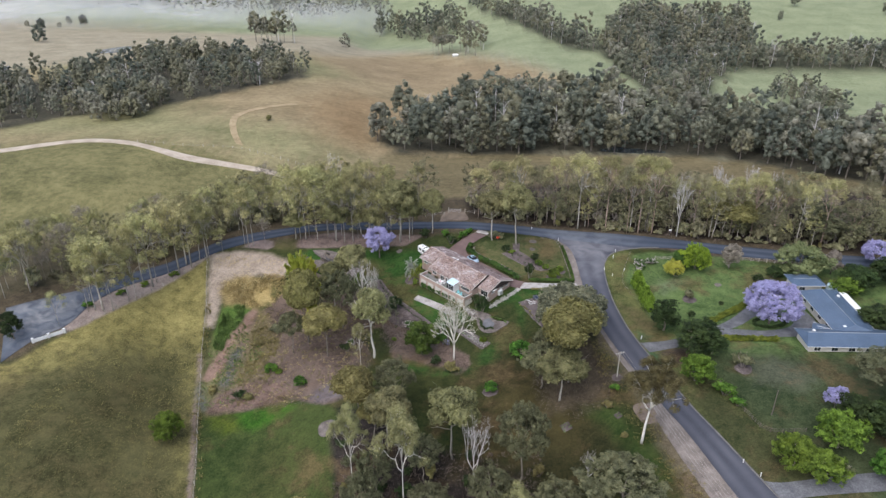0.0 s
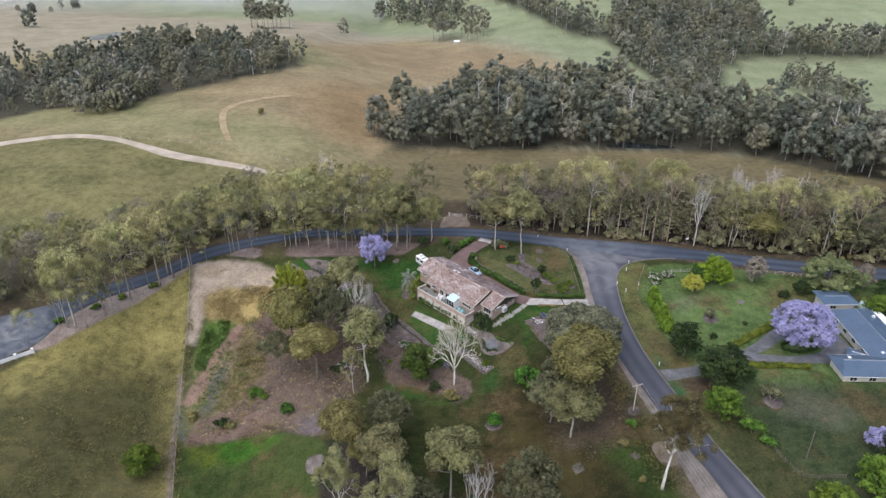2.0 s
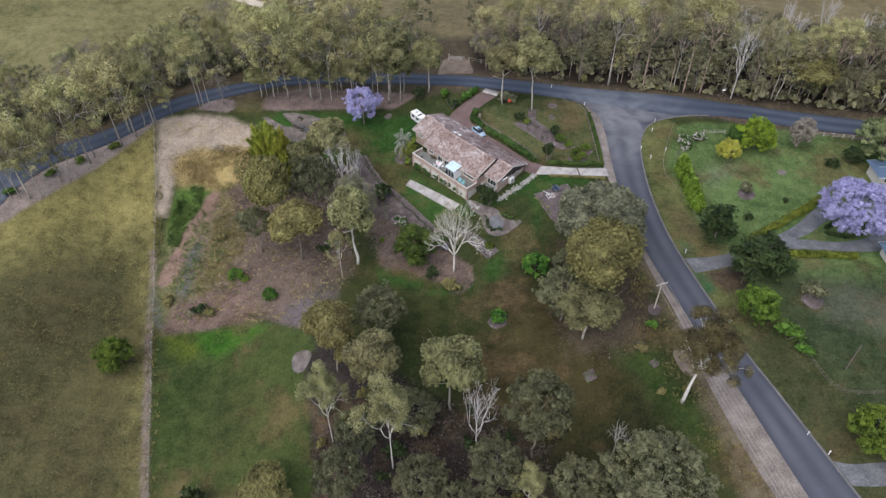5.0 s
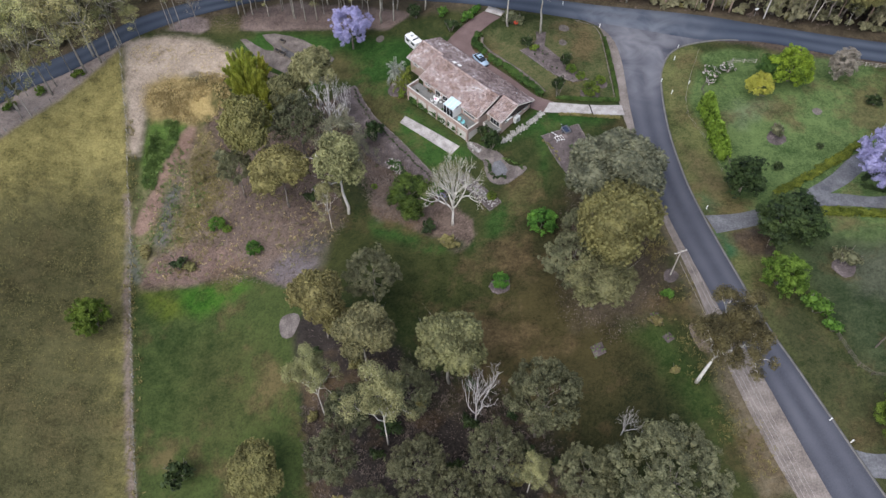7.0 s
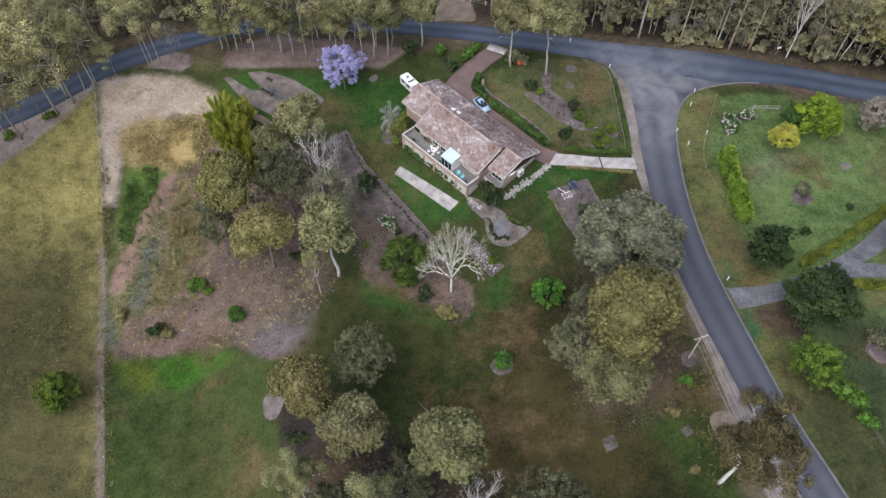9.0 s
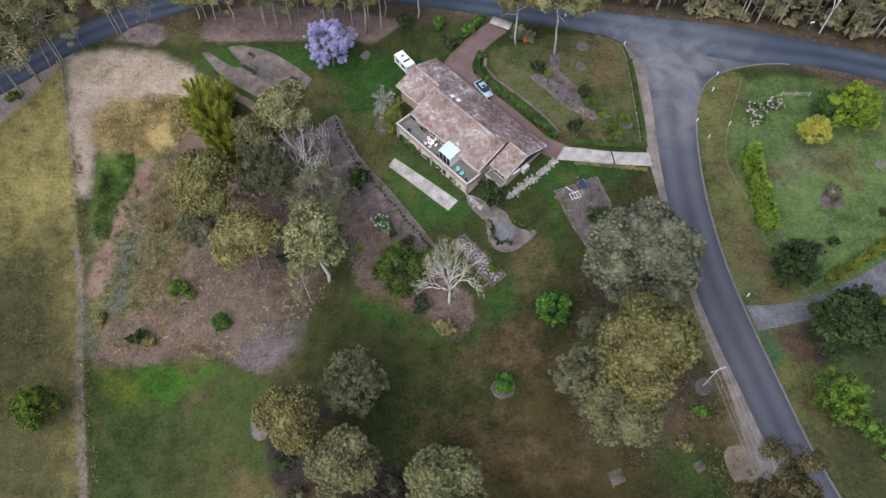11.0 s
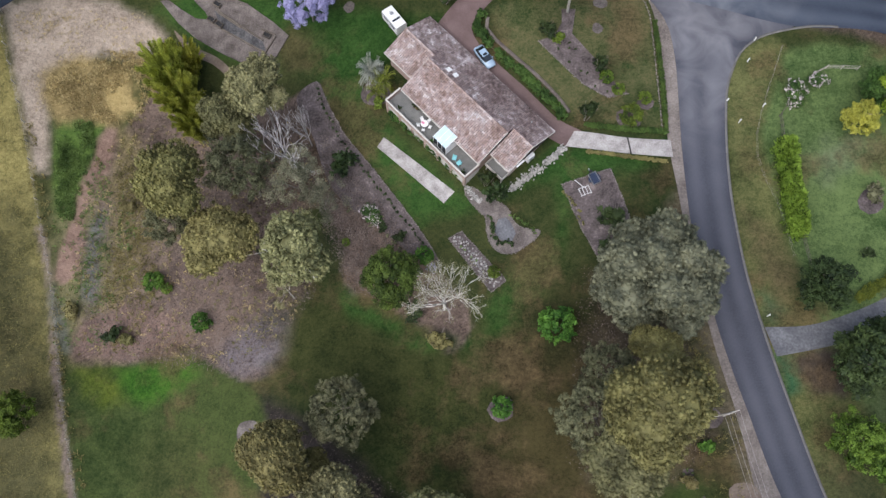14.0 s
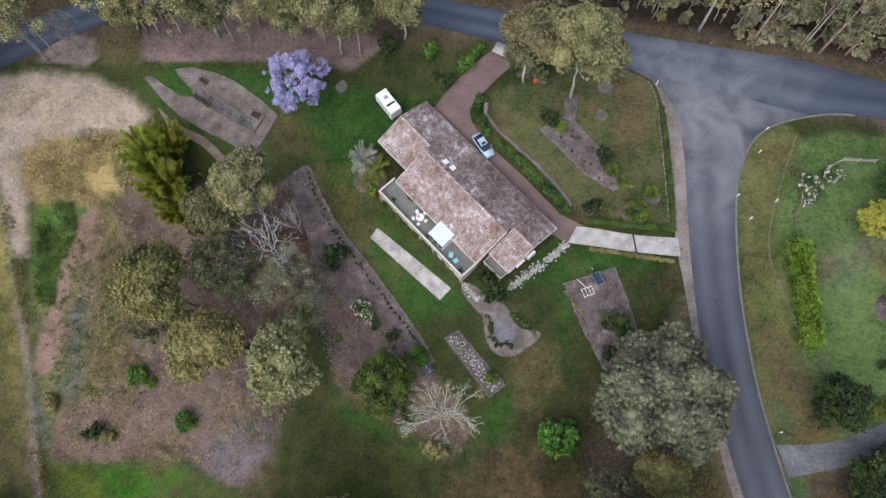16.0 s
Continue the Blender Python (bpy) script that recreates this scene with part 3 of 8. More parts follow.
ZONES["purple_mulch"] = ([(-34, 139.5), (-31, 137.6), (-28, 136.6), (-24.6, 137.4), (-22.4, 140), (-21.4, 144), (-22, 147.4), (-26, 147), (-30, 143.6)], 3.0, (0.055, 0.046, 0.049), (0.21, 0.18, 0.184))
ZONES["bank_grass"] = ([(-57.5, 182), (-52.5, 179), (-47.5, 168), (-49.6, 156), (-52.6, 146), (-56, 143), (-57, 150), (-55.5, 158), (-56.4, 166), (-58, 170), (-55.4, 176)], 2.5, (0.075, 0.062, 0.028), (0.27, 0.218, 0.112))
# tree shade painted into the grass tone
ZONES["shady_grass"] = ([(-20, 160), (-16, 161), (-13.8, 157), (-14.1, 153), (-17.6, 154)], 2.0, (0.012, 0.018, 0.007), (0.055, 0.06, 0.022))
# brown ground below the lower trees, their shade mixed into its colour
ZONES["shaded_understorey"] = ([(-26, 134), (-14, 128), (-4, 118), (12, 112), (22, 107), (30, 84), (14, 70), (-10, 74), (-22, 100), (-24, 112), (-27, 126)], 3.0, (0.012, 0.01, 0.009), (0.05, 0.041, 0.035))
ZONES["rank_green"] = ([(-66.2, 180.6), (-62, 181.6), (-58, 181.1), (-58.3, 179.6), (-59.7, 176.6), (-61.9, 171.4), (-62.3, 166.1), (-62.8, 162.6), (-64.7, 162.6), (-66.5, 166), (-66.3, 173)], 1.4, (0.03, 0.066, 0.012), (0.13, 0.2, 0.045))
ZONES["gully"] = ([(-66, 168), (-60, 168), (-55, 160), (-56, 146), (-62, 142), (-66, 150)], 4.0, (0.06, 0.063, 0.027), (0.185, 0.168, 0.084))
ZONES["ditch"] = ([(-58.6, 166), (-57, 165.4), (-57.5, 159.9), (-57.5, 155.8), (-56.6, 152.5), (-57.4, 149.4), (-60.2, 150.4), (-59.9, 155.9), (-59.9, 160), (-59.8, 163.1)], 1.2, (0.06, 0.064, 0.056), (0.17, 0.172, 0.15))
ZONES["dirt"] = ([(-74.5, 200), (-62.4, 201.3), (-55, 200.2), (-48.5, 197.3), (-46.5, 194.8), (-50.5, 191.3), (-58, 191.8), (-64.5, 189.6), (-67, 184), (-67.5, 172), (-69.5, 172), (-72.5, 188)], 1.8,
             (0.165, 0.132, 0.1), (0.435, 0.358, 0.284))
ZONES["straw"] = ([(-67.8, 188.8), (-61.7, 191.4), (-57, 190.6), (-52.6, 189.2), (-52.8, 183.7), (-56.6, 181), (-62.2, 181), (-65.7, 180.3), (-68.3, 184)], 2.0, (0.11, 0.083, 0.034), (0.36, 0.275, 0.125))
ZONES["straw_glow"] = ([(-59, 188.6), (-53.4, 188.2), (-52.8, 184), (-57.4, 183)], 4.5, (0.2, 0.148, 0.056), (0.48, 0.37, 0.165))
ZONES["bare"] = ([(-57.5, 180.6), (-55.9, 180), (-56.7, 176.5), (-57.6, 172.4), (-59.8, 168.2), (-61.3, 165.1), (-60.2, 160), (-61.2, 154.6), (-64, 152.9), (-65.8, 154.2), (-64.9, 159.6), (-63.7, 162.6), (-62.4, 165.6), (-62.1, 170.2), (-59.8, 175.3), (-59.3, 178.7)], 0.7, (0.13, 0.083, 0.063), (0.3, 0.205, 0.158))
ZONES["red_mulch"] = ([(-60, 147), (-50.4, 149), (-42, 147.5), (-38.8, 142), (-42, 140.6), (-49, 139.6), (-60, 139.4)], 2.5, (0.08, 0.052, 0.042), (0.26, 0.178, 0.142))
ZONES["gully_floor"] = ([(-65.8, 153), (-63.4, 148), (-60.8, 141.4), (-62.6, 141), (-66.3, 150)], 1.2, (0.05, 0.056, 0.04), (0.16, 0.165, 0.13))
ZONES["bright_lawn"] = ([(-61.6, 137.8), (-54.2, 138), (-48.8, 138.3), (-43.5, 139.4), (-38.6, 139.8), (-34.6, 138), (-31.6, 136.4), (-29.2, 135.3), (-26, 133.5), (-24.5, 130), (-27, 126), (-23.7, 112), (-21.8, 100), (-12, 40), (20, -140), (2, -140), (-35, 30), (-54, 106.5)], 1.2,
                    (0.0175, 0.031, 0.008), (0.068, 0.09, 0.0255))
ZONES["lawn_yellow"] = ([(-59.6, 138.6), (-54, 138.4), (-51, 136.5), (-50, 133.4), (-53, 132.6), (-57.6, 135.4)], 4.5, (0.036, 0.056, 0.007), (0.12, 0.145, 0.022))
ZONES["lawn_vivid"] = ([(-52, 138), (-43.5, 139.2), (-38.6, 139.6), (-36, 138), (-41, 134.6), (-46, 132), (-50, 134)], 2.5, (0.016, 0.056, 0.006), (0.064, 0.145, 0.018))
ZONES["lawn_olive"] = ([(-48, 124), (-40, 128), (-33, 124), (-31, 112), (-38, 106), (-46, 112)], 9.0, (0.021, 0.031, 0.009), (0.08, 0.088, 0.028))
ZONES["mid_lawn"] = ([(-24, 146), (-20, 151), (-4, 142), (8, 137), (20, 150), (26, 140), (22, 118), (4, 118), (-14, 130), (-24, 136)], 7.0, (0.0135, 0.0205, 0.0055), (0.057, 0.062, 0.019))
ZONES["house_lawn"] = ([(-43, 203), (-23, 201), (2, 193), (-9, 186), (-9, 178), (6, 164), (20, 166), (21, 158), (10, 148), (8, 140), (-3, 143.5), (-14, 150), (-12, 146), (0, 140), (12, 142), (20, 152), (22, 164),
                    (34, 168), (37, 171), (20, 171), (12, 163), (-2, 160), (-14, 176), (-19, 186), (-30, 187), (-48, 199)], 3.0, (0.0105, 0.037, 0.006), (0.046, 0.098, 0.021))
ZONES["terrace_lawn"] = ([(-28, 192), (-24, 196), (-19, 193), (-20, 187), (-25, 186)], 4.0, (0.03, 0.034, 0.011), (0.11, 0.095, 0.04))
ZONES["tired_lawn"] = ([(22, 150), (36, 148), (40, 128), (40, 100), (20, 95), (10, 118), (12, 140)], 12.0, (0.01, 0.014, 0.005), (0.052, 0.047, 0.018))
ZONES["neighbour_lawn"] = ([(52, 186), (64, 188), (100, 183), (130, 170), (160, -100), (138, -100), (78, 60), (64, 108), (60, 128), (56, 142), (52, 160), (51, 172)], 2.0, (0.028, 0.058, 0.015), (0.135, 0.188, 0.066))
ZONES["lower_neighbour_lawn"] = ([(60, 138), (130, 132), (160, -100), (138, -100), (78, 60), (64, 108), (60, 128)], 7.0, (0.016, 0.029, 0.01), (0.07, 0.086, 0.04))
ZONES["dewy_lawn"] = ([(60, 164), (64, 167), (68, 170), (66, 173), (61, 171), (58.5, 168)], 4.0, (0.05, 0.07, 0.032), (0.16, 0.195, 0.1))
ZONES["dewy_lawn_low"] = ([(70, 124), (80, 122), (84, 128), (76, 134), (69, 131)], 5.0, (0.035, 0.042, 0.025), (0.11, 0.118, 0.075))
ZONES["main_verge"] = ([(60, 191.6), (68, 189.6), (74, 187), (90, 183), (112, 178), (112, 182), (90, 187), (74, 191), (64, 192)], 1.6, (0.035, 0.026, 0.02), (0.14, 0.105, 0.08))
ZONES["kerb_verge"] = ([(46.5, 180), (49, 187), (56, 190), (57, 187), (51, 172), (53, 155), (56, 143), (64, 118), (70, 100), (62, 100), (52, 122), (47, 146), (46, 160)], 1.5, (0.036, 0.05, 0.014), (0.15, 0.152, 0.058))
ZONES["low_kerb_verge"] = ([(52, 122), (60, 128), (70, 104), (76, 80), (66, 80), (58, 104)], 6.0, (0.015, 0.024, 0.008), (0.07, 0.072, 0.03))
ZONES["verge_brown"] = ([(47.4, 160), (51, 156), (54, 149), (51, 144.6), (48.6, 150)], 4.0, (0.045, 0.042, 0.017), (0.15, 0.122, 0.06))
ZONES["corner_weeds"] = ([(48.6, 147), (52, 144.4), (50, 142.8), (48.4, 143.4)], 2.0, (0.012, 0.05, 0.02), (0.05, 0.14, 0.06))
ZONES["brown_lawn"] = ([(17, 137), (25.5, 145), (27, 150), (29, 140), (33.5, 120.5), (27.3, 112), (2, 112), (8.7, 124)], 9.0, (0.016, 0.015, 0.0055), (0.064, 0.053, 0.02))
ZONES["soil_below_drive"] = ([(51.5, 138), (56, 139.6), (60, 138.4), (58, 132.4), (53.8, 133), (52, 135)], 1.5, (0.02, 0.017, 0.013), (0.08, 0.063, 0.048))
ZONES["drive_weeds"] = ([(49.2, 138.6), (51.6, 137.7), (52, 133.6), (50.2, 132.8)], 1.4, (0.012, 0.05, 0.02), (0.055, 0.13, 0.058))
ZONES["road_lawn"] = ([(31, 122), (37, 112), (43, 100), (46, 103), (42, 113), (37, 123)], 4.0, (0.016, 0.034, 0.007), (0.066, 0.088, 0.025))
ZONES["road_edge"] = ([(39, 164), (41, 147), (44, 128), (50, 106), (54, 94), (48, 94), (45, 108), (42, 128), (38, 146), (36, 160)], 2.5, (0.069, 0.057, 0.033), (0.185, 0.155, 0.105))
ZONES["tree_litter"] = ([(26, 150), (36, 150), (40, 128), (34, 122), (24, 122), (23, 132)], 5.0, (0.036, 0.028, 0.018), (0.115, 0.09, 0.058))
ZONES["roadside_mulch"] = ([(-47.9, 208.6), (-47.5, 203.8), (-44.2, 203.3), (-31.8, 203.6), (-26, 203.5), (-17, 202), (-12, 200.6), (-6, 205), (-20, 212), (-36, 214), (-46, 211)], 0.8, (0.085, 0.062, 0.055), (0.25, 0.19, 0.168))
ZONES["corner_mulch"] = ([(-65, 203), (-61.6, 208), (-56, 207.3), (-55.5, 203.6), (-57.3, 202.4)], 0.8, (0.1, 0.076, 0.07), (0.29, 0.23, 0.21))
ZONES["bed_gap"] = ([(-54.8, 202.6), (-55, 208), (-48.6, 209.4), (-48.2, 202.6)], 1.0, (0.03, 0.034, 0.012), (0.13, 0.115, 0.05))
ZONES["fence_mulch"] = ([(-105, 159), (-99.4, 165), (-90.4, 179), (-76, 197.6), (-73, 201), (-86, 194), (-96, 186), (-101.5, 176), (-105, 164)], 1.2, (0.17, 0.134, 0.115), (0.4, 0.325, 0.28))
ZONES["island_lawn"] = ([(10, 195), (22, 198.5), (31, 199), (35.5, 196.5), (36.8, 190), (37, 173), (25, 174), (13, 185)], 1.0, (0.022, 0.045, 0.011), (0.13, 0.118, 0.054))


def ground_material():
    m = bpy.data.materials.new("grassland")
    m.use_nodes = True
    n, li = m.node_tree.nodes, m.node_tree.links
    b = n["Principled BSDF"]
    b.inputs["Roughness"].default_value, b.inputs["Specular IOR Level"].default_value = 0.95, 0.15
    co = n.new("ShaderNodeTexCoord")

    def noise_at(scale, detail=6, rough=0.6):
        t = n.new("ShaderNodeTexNoise")
        t.inputs["Scale"].default_value, t.inputs["Detail"].default_value, t.inputs["Roughness"].default_value = scale, detail, rough
        li.new(co.outputs["Object"], t.inputs["Vector"])
        return t.outputs["Fac"]

    def maths(op, a, b_, c=None):
        t = n.new("ShaderNodeMath")
        t.operation = op
        for k, q in enumerate((a, b_, c)):
            if q is None:
                continue
            if isinstance(q, (int, float)):
                t.inputs[k].default_value = q
            else:
                li.new(q, t.inputs[k])
        return t.outputs[0]

    broad, patch, grain = noise_at(0.045), noise_at(0.36, 8, 0.74), noise_at(2.1, 9, 0.8)
    blades = noise_at(7.0, 4, 0.7)
    tone = maths("ADD", maths("ADD", maths("MULTIPLY", broad, 0.2), maths("MULTIPLY", patch, 0.22)), maths("ADD", maths("MULTIPLY", grain, 0.34), maths("MULTIPLY", blades, 0.24)))
    tone = maths("MULTIPLY_ADD", tone, 7.4, -3.2)

    def pair(dark, light):
        t = n.new("ShaderNodeMix")
        t.data_type, t.clamp_factor = "RGBA", True
        li.new(tone, t.inputs[0])
        for slot, q in ((6, dark), (7, light)):
            if isinstance(q, tuple):
                t.inputs[slot].default_value = (*q, 1)
            else:
                li.new(q, t.inputs[slot])
        return t.outputs[2]

    deep, pale = n.new("ShaderNodeAttribute"), n.new("ShaderNodeAttribute")
    deep.attribute_name, pale.attribute_name = "soil_dark", "soil_light"
    colour = pair(deep.outputs["Color"], pale.outputs["Color"])
    at = n.new("ShaderNodeAttribute")
    at.attribute_name = "home"
    worn = maths("MULTIPLY_ADD", noise_at(0.075, 7, 0.65), 6.0, -3.1)
    worn = maths("MINIMUM", maths("MAXIMUM", worn, 0.0), 0.6)
    t = n.new("ShaderNodeMix")
    t.data_type = "RGBA"
    li.new(maths("MULTIPLY", worn, at.outputs["Fac"]), t.inputs[0])
    li.new(colour, t.inputs[6])
    li.new(pair((0.035, 0.022, 0.011), (0.16, 0.11, 0.055)), t.inputs[7])
    colour = t.outputs[2]
    li.new(colour, b.inputs["Base Color"])
    bp = n.new("ShaderNodeBump")
    bp.inputs["Strength"].default_value, bp.inputs["Distance"].default_value = 0.7, 0.25
    li.new(maths("ADD", grain, maths("MULTIPLY", patch, 0.6)), bp.inputs["Height"])
    li.new(bp.outputs[0], b.inputs["Normal"])
    return m


def build_ground():
    gx, gy = spread(-106, 106, 0.72, -2400, 2400), spread(90, 214, 0.72, -300, 4300)
    X, Y = np.meshgrid(gx, gy)
    x, y = X.ravel(), Y.ravel()
    z = ground_z(x, y)
    nx, ny = len(gx), len(gy)
    i = (np.arange(ny - 1)[:, None] * nx + np.arange(nx - 1)[None, :]).ravel()
    f = np.stack([i, i + 1, i + 1 + nx, i + nx], axis=1)
    ob = quads("ground", np.c_[x, y, z], f, ground_material(), smooth=True)
    # each place takes the two ground tones of the zones that cover it, with ragged edges
    deep, pale = np.tile((0.013, 0.025, 0.006), (len(x), 1)), np.tile((0.06, 0.066, 0.022), (len(x), 1))
    ragged = np.array([noise.noise((px * 0.5, py * 0.5, 3.7)) + 0.6 * noise.noise((px * 1.3, py * 1.3, 9.1)) for px, py in zip(x, y)]) * 0.9
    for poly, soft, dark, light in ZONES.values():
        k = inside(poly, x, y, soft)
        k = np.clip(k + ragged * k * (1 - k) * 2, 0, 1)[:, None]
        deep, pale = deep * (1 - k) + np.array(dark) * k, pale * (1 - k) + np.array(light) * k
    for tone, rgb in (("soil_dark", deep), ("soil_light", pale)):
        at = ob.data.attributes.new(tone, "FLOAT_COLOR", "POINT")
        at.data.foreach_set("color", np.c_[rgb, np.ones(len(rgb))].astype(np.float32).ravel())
    at = ob.data.attributes.new("home", "FLOAT", "POINT")
    at.data.foreach_set("value", inside([(-60, 60), (-58, 138), (-20, 150), (-30, 186), (5, 200), (34, 198), (40, 150), (46, 150), (50, 186), (60, 190), (125, 175), (125, 60)], x, y, 3.0).astype(np.float32) + 0.3 * inside(ZONES["paddock"][0], x, y, 3.0).astype(np.float32))
    return tagged(ob, "rolling grassland with lawns, mulch and dry paddocks", "ground", kind="structure")


build_ground()

# ---- roads, kerbs, drives ----
main_n = [(-123.5, 168.6), (-109.1, 179.5), (-100.2, 192), (-88, 200), (-77, 205.5), (-66.4, 210.6), (-59.7, 213.8), (-45.1, 219.2), (-29.6, 222), (-13.1, 219), (-1.1, 213.5), (13.2, 209), (34, 205.4), (57.9, 201.2), (71.9, 197), (90, 192), (115, 187), (160, 180), (260, 150)]
main_s = [(-114.4, 147.8), (-110.2, 157), (-104.3, 163.8), (-101.5, 175), (-96, 185.5), (-86.1, 193.2), (-74.5, 199.7), (-65.1, 204.7), (-58.7, 208.3), (-44.4, 214), (-29, 216), (-12.8, 212.9), (-1, 207.8), (12.9, 203), (31, 199.2), (45, 195.5), (58.5, 191.4), (71, 190.4), (88, 185), (113, 180), (158, 173), (255, 143)]
road = strip("road", main_n, main_s, ASPHALT_BLUE, 0.09, across=16)
tagged(road, "blue-grey asphalt country road with worn edges", "road", kind="structure")
side_r = [(62, 194), (58.5, 190.9), (54.5, 189.9), (51.8, 188.5), (49.6, 186.3), (48.3, 183.8), (47, 180.3), (46.3, 175.8), (45.8, 169.7), (45.7, 162.2), (46.3, 153.4), (47.3, 145.7), (49.6, 133.5), (53, 120.8), (57, 110.9), (61.6, 99.5), (70, 78), (78, 56), (99, 0), (125, -70), (150, -140)]
side_l = [(29, 202.5), (33, 198.6), (36, 196.6), (38.6, 192), (39.4, 186), (39.4, 179.4), (39.2, 171.5), (39.3, 164.7), (39.7, 156.6), (40.8, 148.7), (42.5, 139), (44.3, 131.5), (47, 122), (50.8, 112.5), (55, 100), (63, 76), (71, 54), (92, -2), (118, -72), (143, -142)]
side = strip("road", side_l, side_r, ASPHALT, 0.08, across=16)
tagged(side, "dark asphalt side road that meets the main road", "road", kind="structure")
shoulder_l = [(33, 198.6), (35.6, 197), (36.6, 194), (37.2, 188.7), (37.4, 179.5), (37.2, 171.5), (38.1, 163.1), (38.9, 155), (40, 147.2), (41.4, 138), (43.1, 130), (45, 119), (47.3, 109.5), (51, 98), (60, 75)]
shoulder = strip("shoulder", shoulder_l, [(34, 198.4), (37, 196.4), (39.2, 192), (40, 186), (40, 179.4), (39.8, 171.5), (39.9, 164.7), (40.3, 156.6), (41.4, 148.7), (43.1, 139), (44.9, 131.5), (47.6, 122), (51.4, 112.5), (55.6, 100), (63.6, 76)], SHOULDER, 0.05, across=3)
tagged(shoulder, "pale gravel shoulder along the side road", "road shoulder", kind="structure")


def offset(line, d):
    p = np.asarray(line, float)
    t = np.gradient(p, axis=0)
    t /= np.linalg.norm(t, axis=1)[:, None]
    return p + d * np.c_[-t[:, 1], t[:, 0]]


def kerb(line, width, height, mat, label, name="kerb"):
    """A raised kerb along a line."""
    p = dense(line, 1.2)
    z = ground_z(p[:, 0], p[:, 1])
    a, b = offset(p, width / 2), offset(p, -width / 2)
    rows = [np.c_[a, z - 0.2], np.c_[a, z + height], np.c_[b, z + height], np.c_[b, z - 0.2]]
    n = len(p)
    f = [(k * n + i, k * n + i + 1, (k + 1) * n + i + 1, (k + 1) * n + i) for k in range(3) for i in range(n - 1)]
    ob = quads(name, np.concatenate(rows), f, mat)
    return tagged(ob, label, name.replace("_", " "), kind="structure")


kerb(offset([(66, 191.2), (62.4, 191.4)] + side_r[1:], 0.12), 0.32, 0.18, KERB, "pale concrete kerb along the side road")
paver = strip("driveway", [(13.9, 199.4), (11.2, 197), (9.4, 195.1), (7.9, 193.4), (6.9, 191.3), (8.2, 188.6), (9.8, 186.6), (12.2, 184.2), (15.3, 181.2), (18.4, 177.8), (20.8, 175.3), (24.2, 173.4)],
              [(10.2, 201.7), (6.8, 198.8), (4.2, 196.1), (2, 193.5), (1.2, 191.6), (4, 188.4), (6.5, 185.8), (9.5, 182.6), (13, 179), (16.5, 175.2), (19.4, 172.2), (22, 170.8)], PAVER, 0.07, across=10)
tagged(paver, "red-brown paved driveway behind the brick house", "driveway", kind="structure")
slab_drive = strip("driveway", [(23, 173.4), (25, 173.2), (31.1, 172), (37.6, 171.4)], [(21.6, 171), (25.3, 170.4), (31, 169.4), (37.8, 168.6)], CONCRETE, 0.08, across=3)
tagged(slab_drive, "pale concrete driveway that joins the side road", "driveway", kind="structure")
kerb([(10.9, 202.6), (14.6, 200.6)], 2.0, 0.1, CONCRETE, "pale concrete apron at the driveway mouth", "driveway_apron")
kerb([(31.1, 172.1), (31.5, 169.3)], 0.22, 0.13, RUBBER, "dark drain channel across the concrete driveway", "drain")
ndrive = strip("driveway", [(48.3, 142.2), (55.4, 142.6), (64.8, 146), (73, 150.8), (80, 156.5), (88, 158.5)], [(49.4, 138), (58.8, 140), (65.6, 143.4), (75, 148.4), (81, 152.6), (88, 152.5)], GREY_GRAVEL, 0.07, across=4)
tagged(ndrive, "grey gravel driveway to the blue-roofed house", "driveway", kind="structure")
ndrive_loop = strip("driveway", [(64.5, 145.6), (72, 146.6), (80, 145.6), (87, 147.5), (90, 153), (88, 158.6)], [(65.5, 143.2), (72, 143.6), (81, 142.8), (90, 143.5), (94.5, 150), (93, 158)], GREY_GRAVEL, 0.05, across=4)
tagged(ndrive_loop, "grey gravel turning loop round the jacaranda", "driveway", kind="structure")
sdrive = strip("driveway", [(60.8, 100.6), (64, 99), (75, 99.2), (95, 100)], [(62.4, 96), (66, 95.4), (76, 95.4), (95, 95)], GREY_GRAVEL, 0.07, across=4)
tagged(sdrive, "pale driveway off the side road", "driveway", kind="structure")
track = strip("dirt_track", [(-260, 268), (-220, 280), (-192.7, 291), (-175.1, 300), (-165, 303.8), (-154.2, 304.4), (-139.6, 300.2), (-126.7, 293), (-115.6, 288.6), (-105.5, 286.6), (-96, 286), (-85.7, 283.8), (-73.8, 279), (-52, 268)],
              [(-258, 262), (-217, 274.6), (-189.3, 285.4), (-172.4, 294.8), (-163, 298.6), (-151.8, 299), (-137.2, 294.4), (-124.4, 287), (-113.8, 282), (-104.4, 281), (-94.8, 281), (-84.7, 279), (-73, 274.5), (-53, 264)], DUST, 0.15, across=4)
tagged(track, "pale dirt track across the grassy hill", "track", kind="structure")
old_track = strip("grass_track", [(-90.6, 304), (-96.4, 318), (-101.4, 334.5), (-103, 348), (-100.8, 358), (-95, 368.4), (-80.6, 384.6)], [(-94, 305.4), (-99.8, 318.6), (-104.8, 335), (-106.8, 349), (-104.2, 360), (-98, 371.4), (-83.4, 387.4)], WORN_GRASS, 0.14, across=4)
tagged(old_track, "old vehicle track worn into the hill grass", "track", kind="structure")
gate_apron = sheet("gate_apron", [(-1, 214), (2, 213.5), (8, 212), (8, 217), (6, 223), (1, 223)], EARTH, 0.06)
tagged(gate_apron, "bare earth apron at the farm gate", "track", kind="structure")
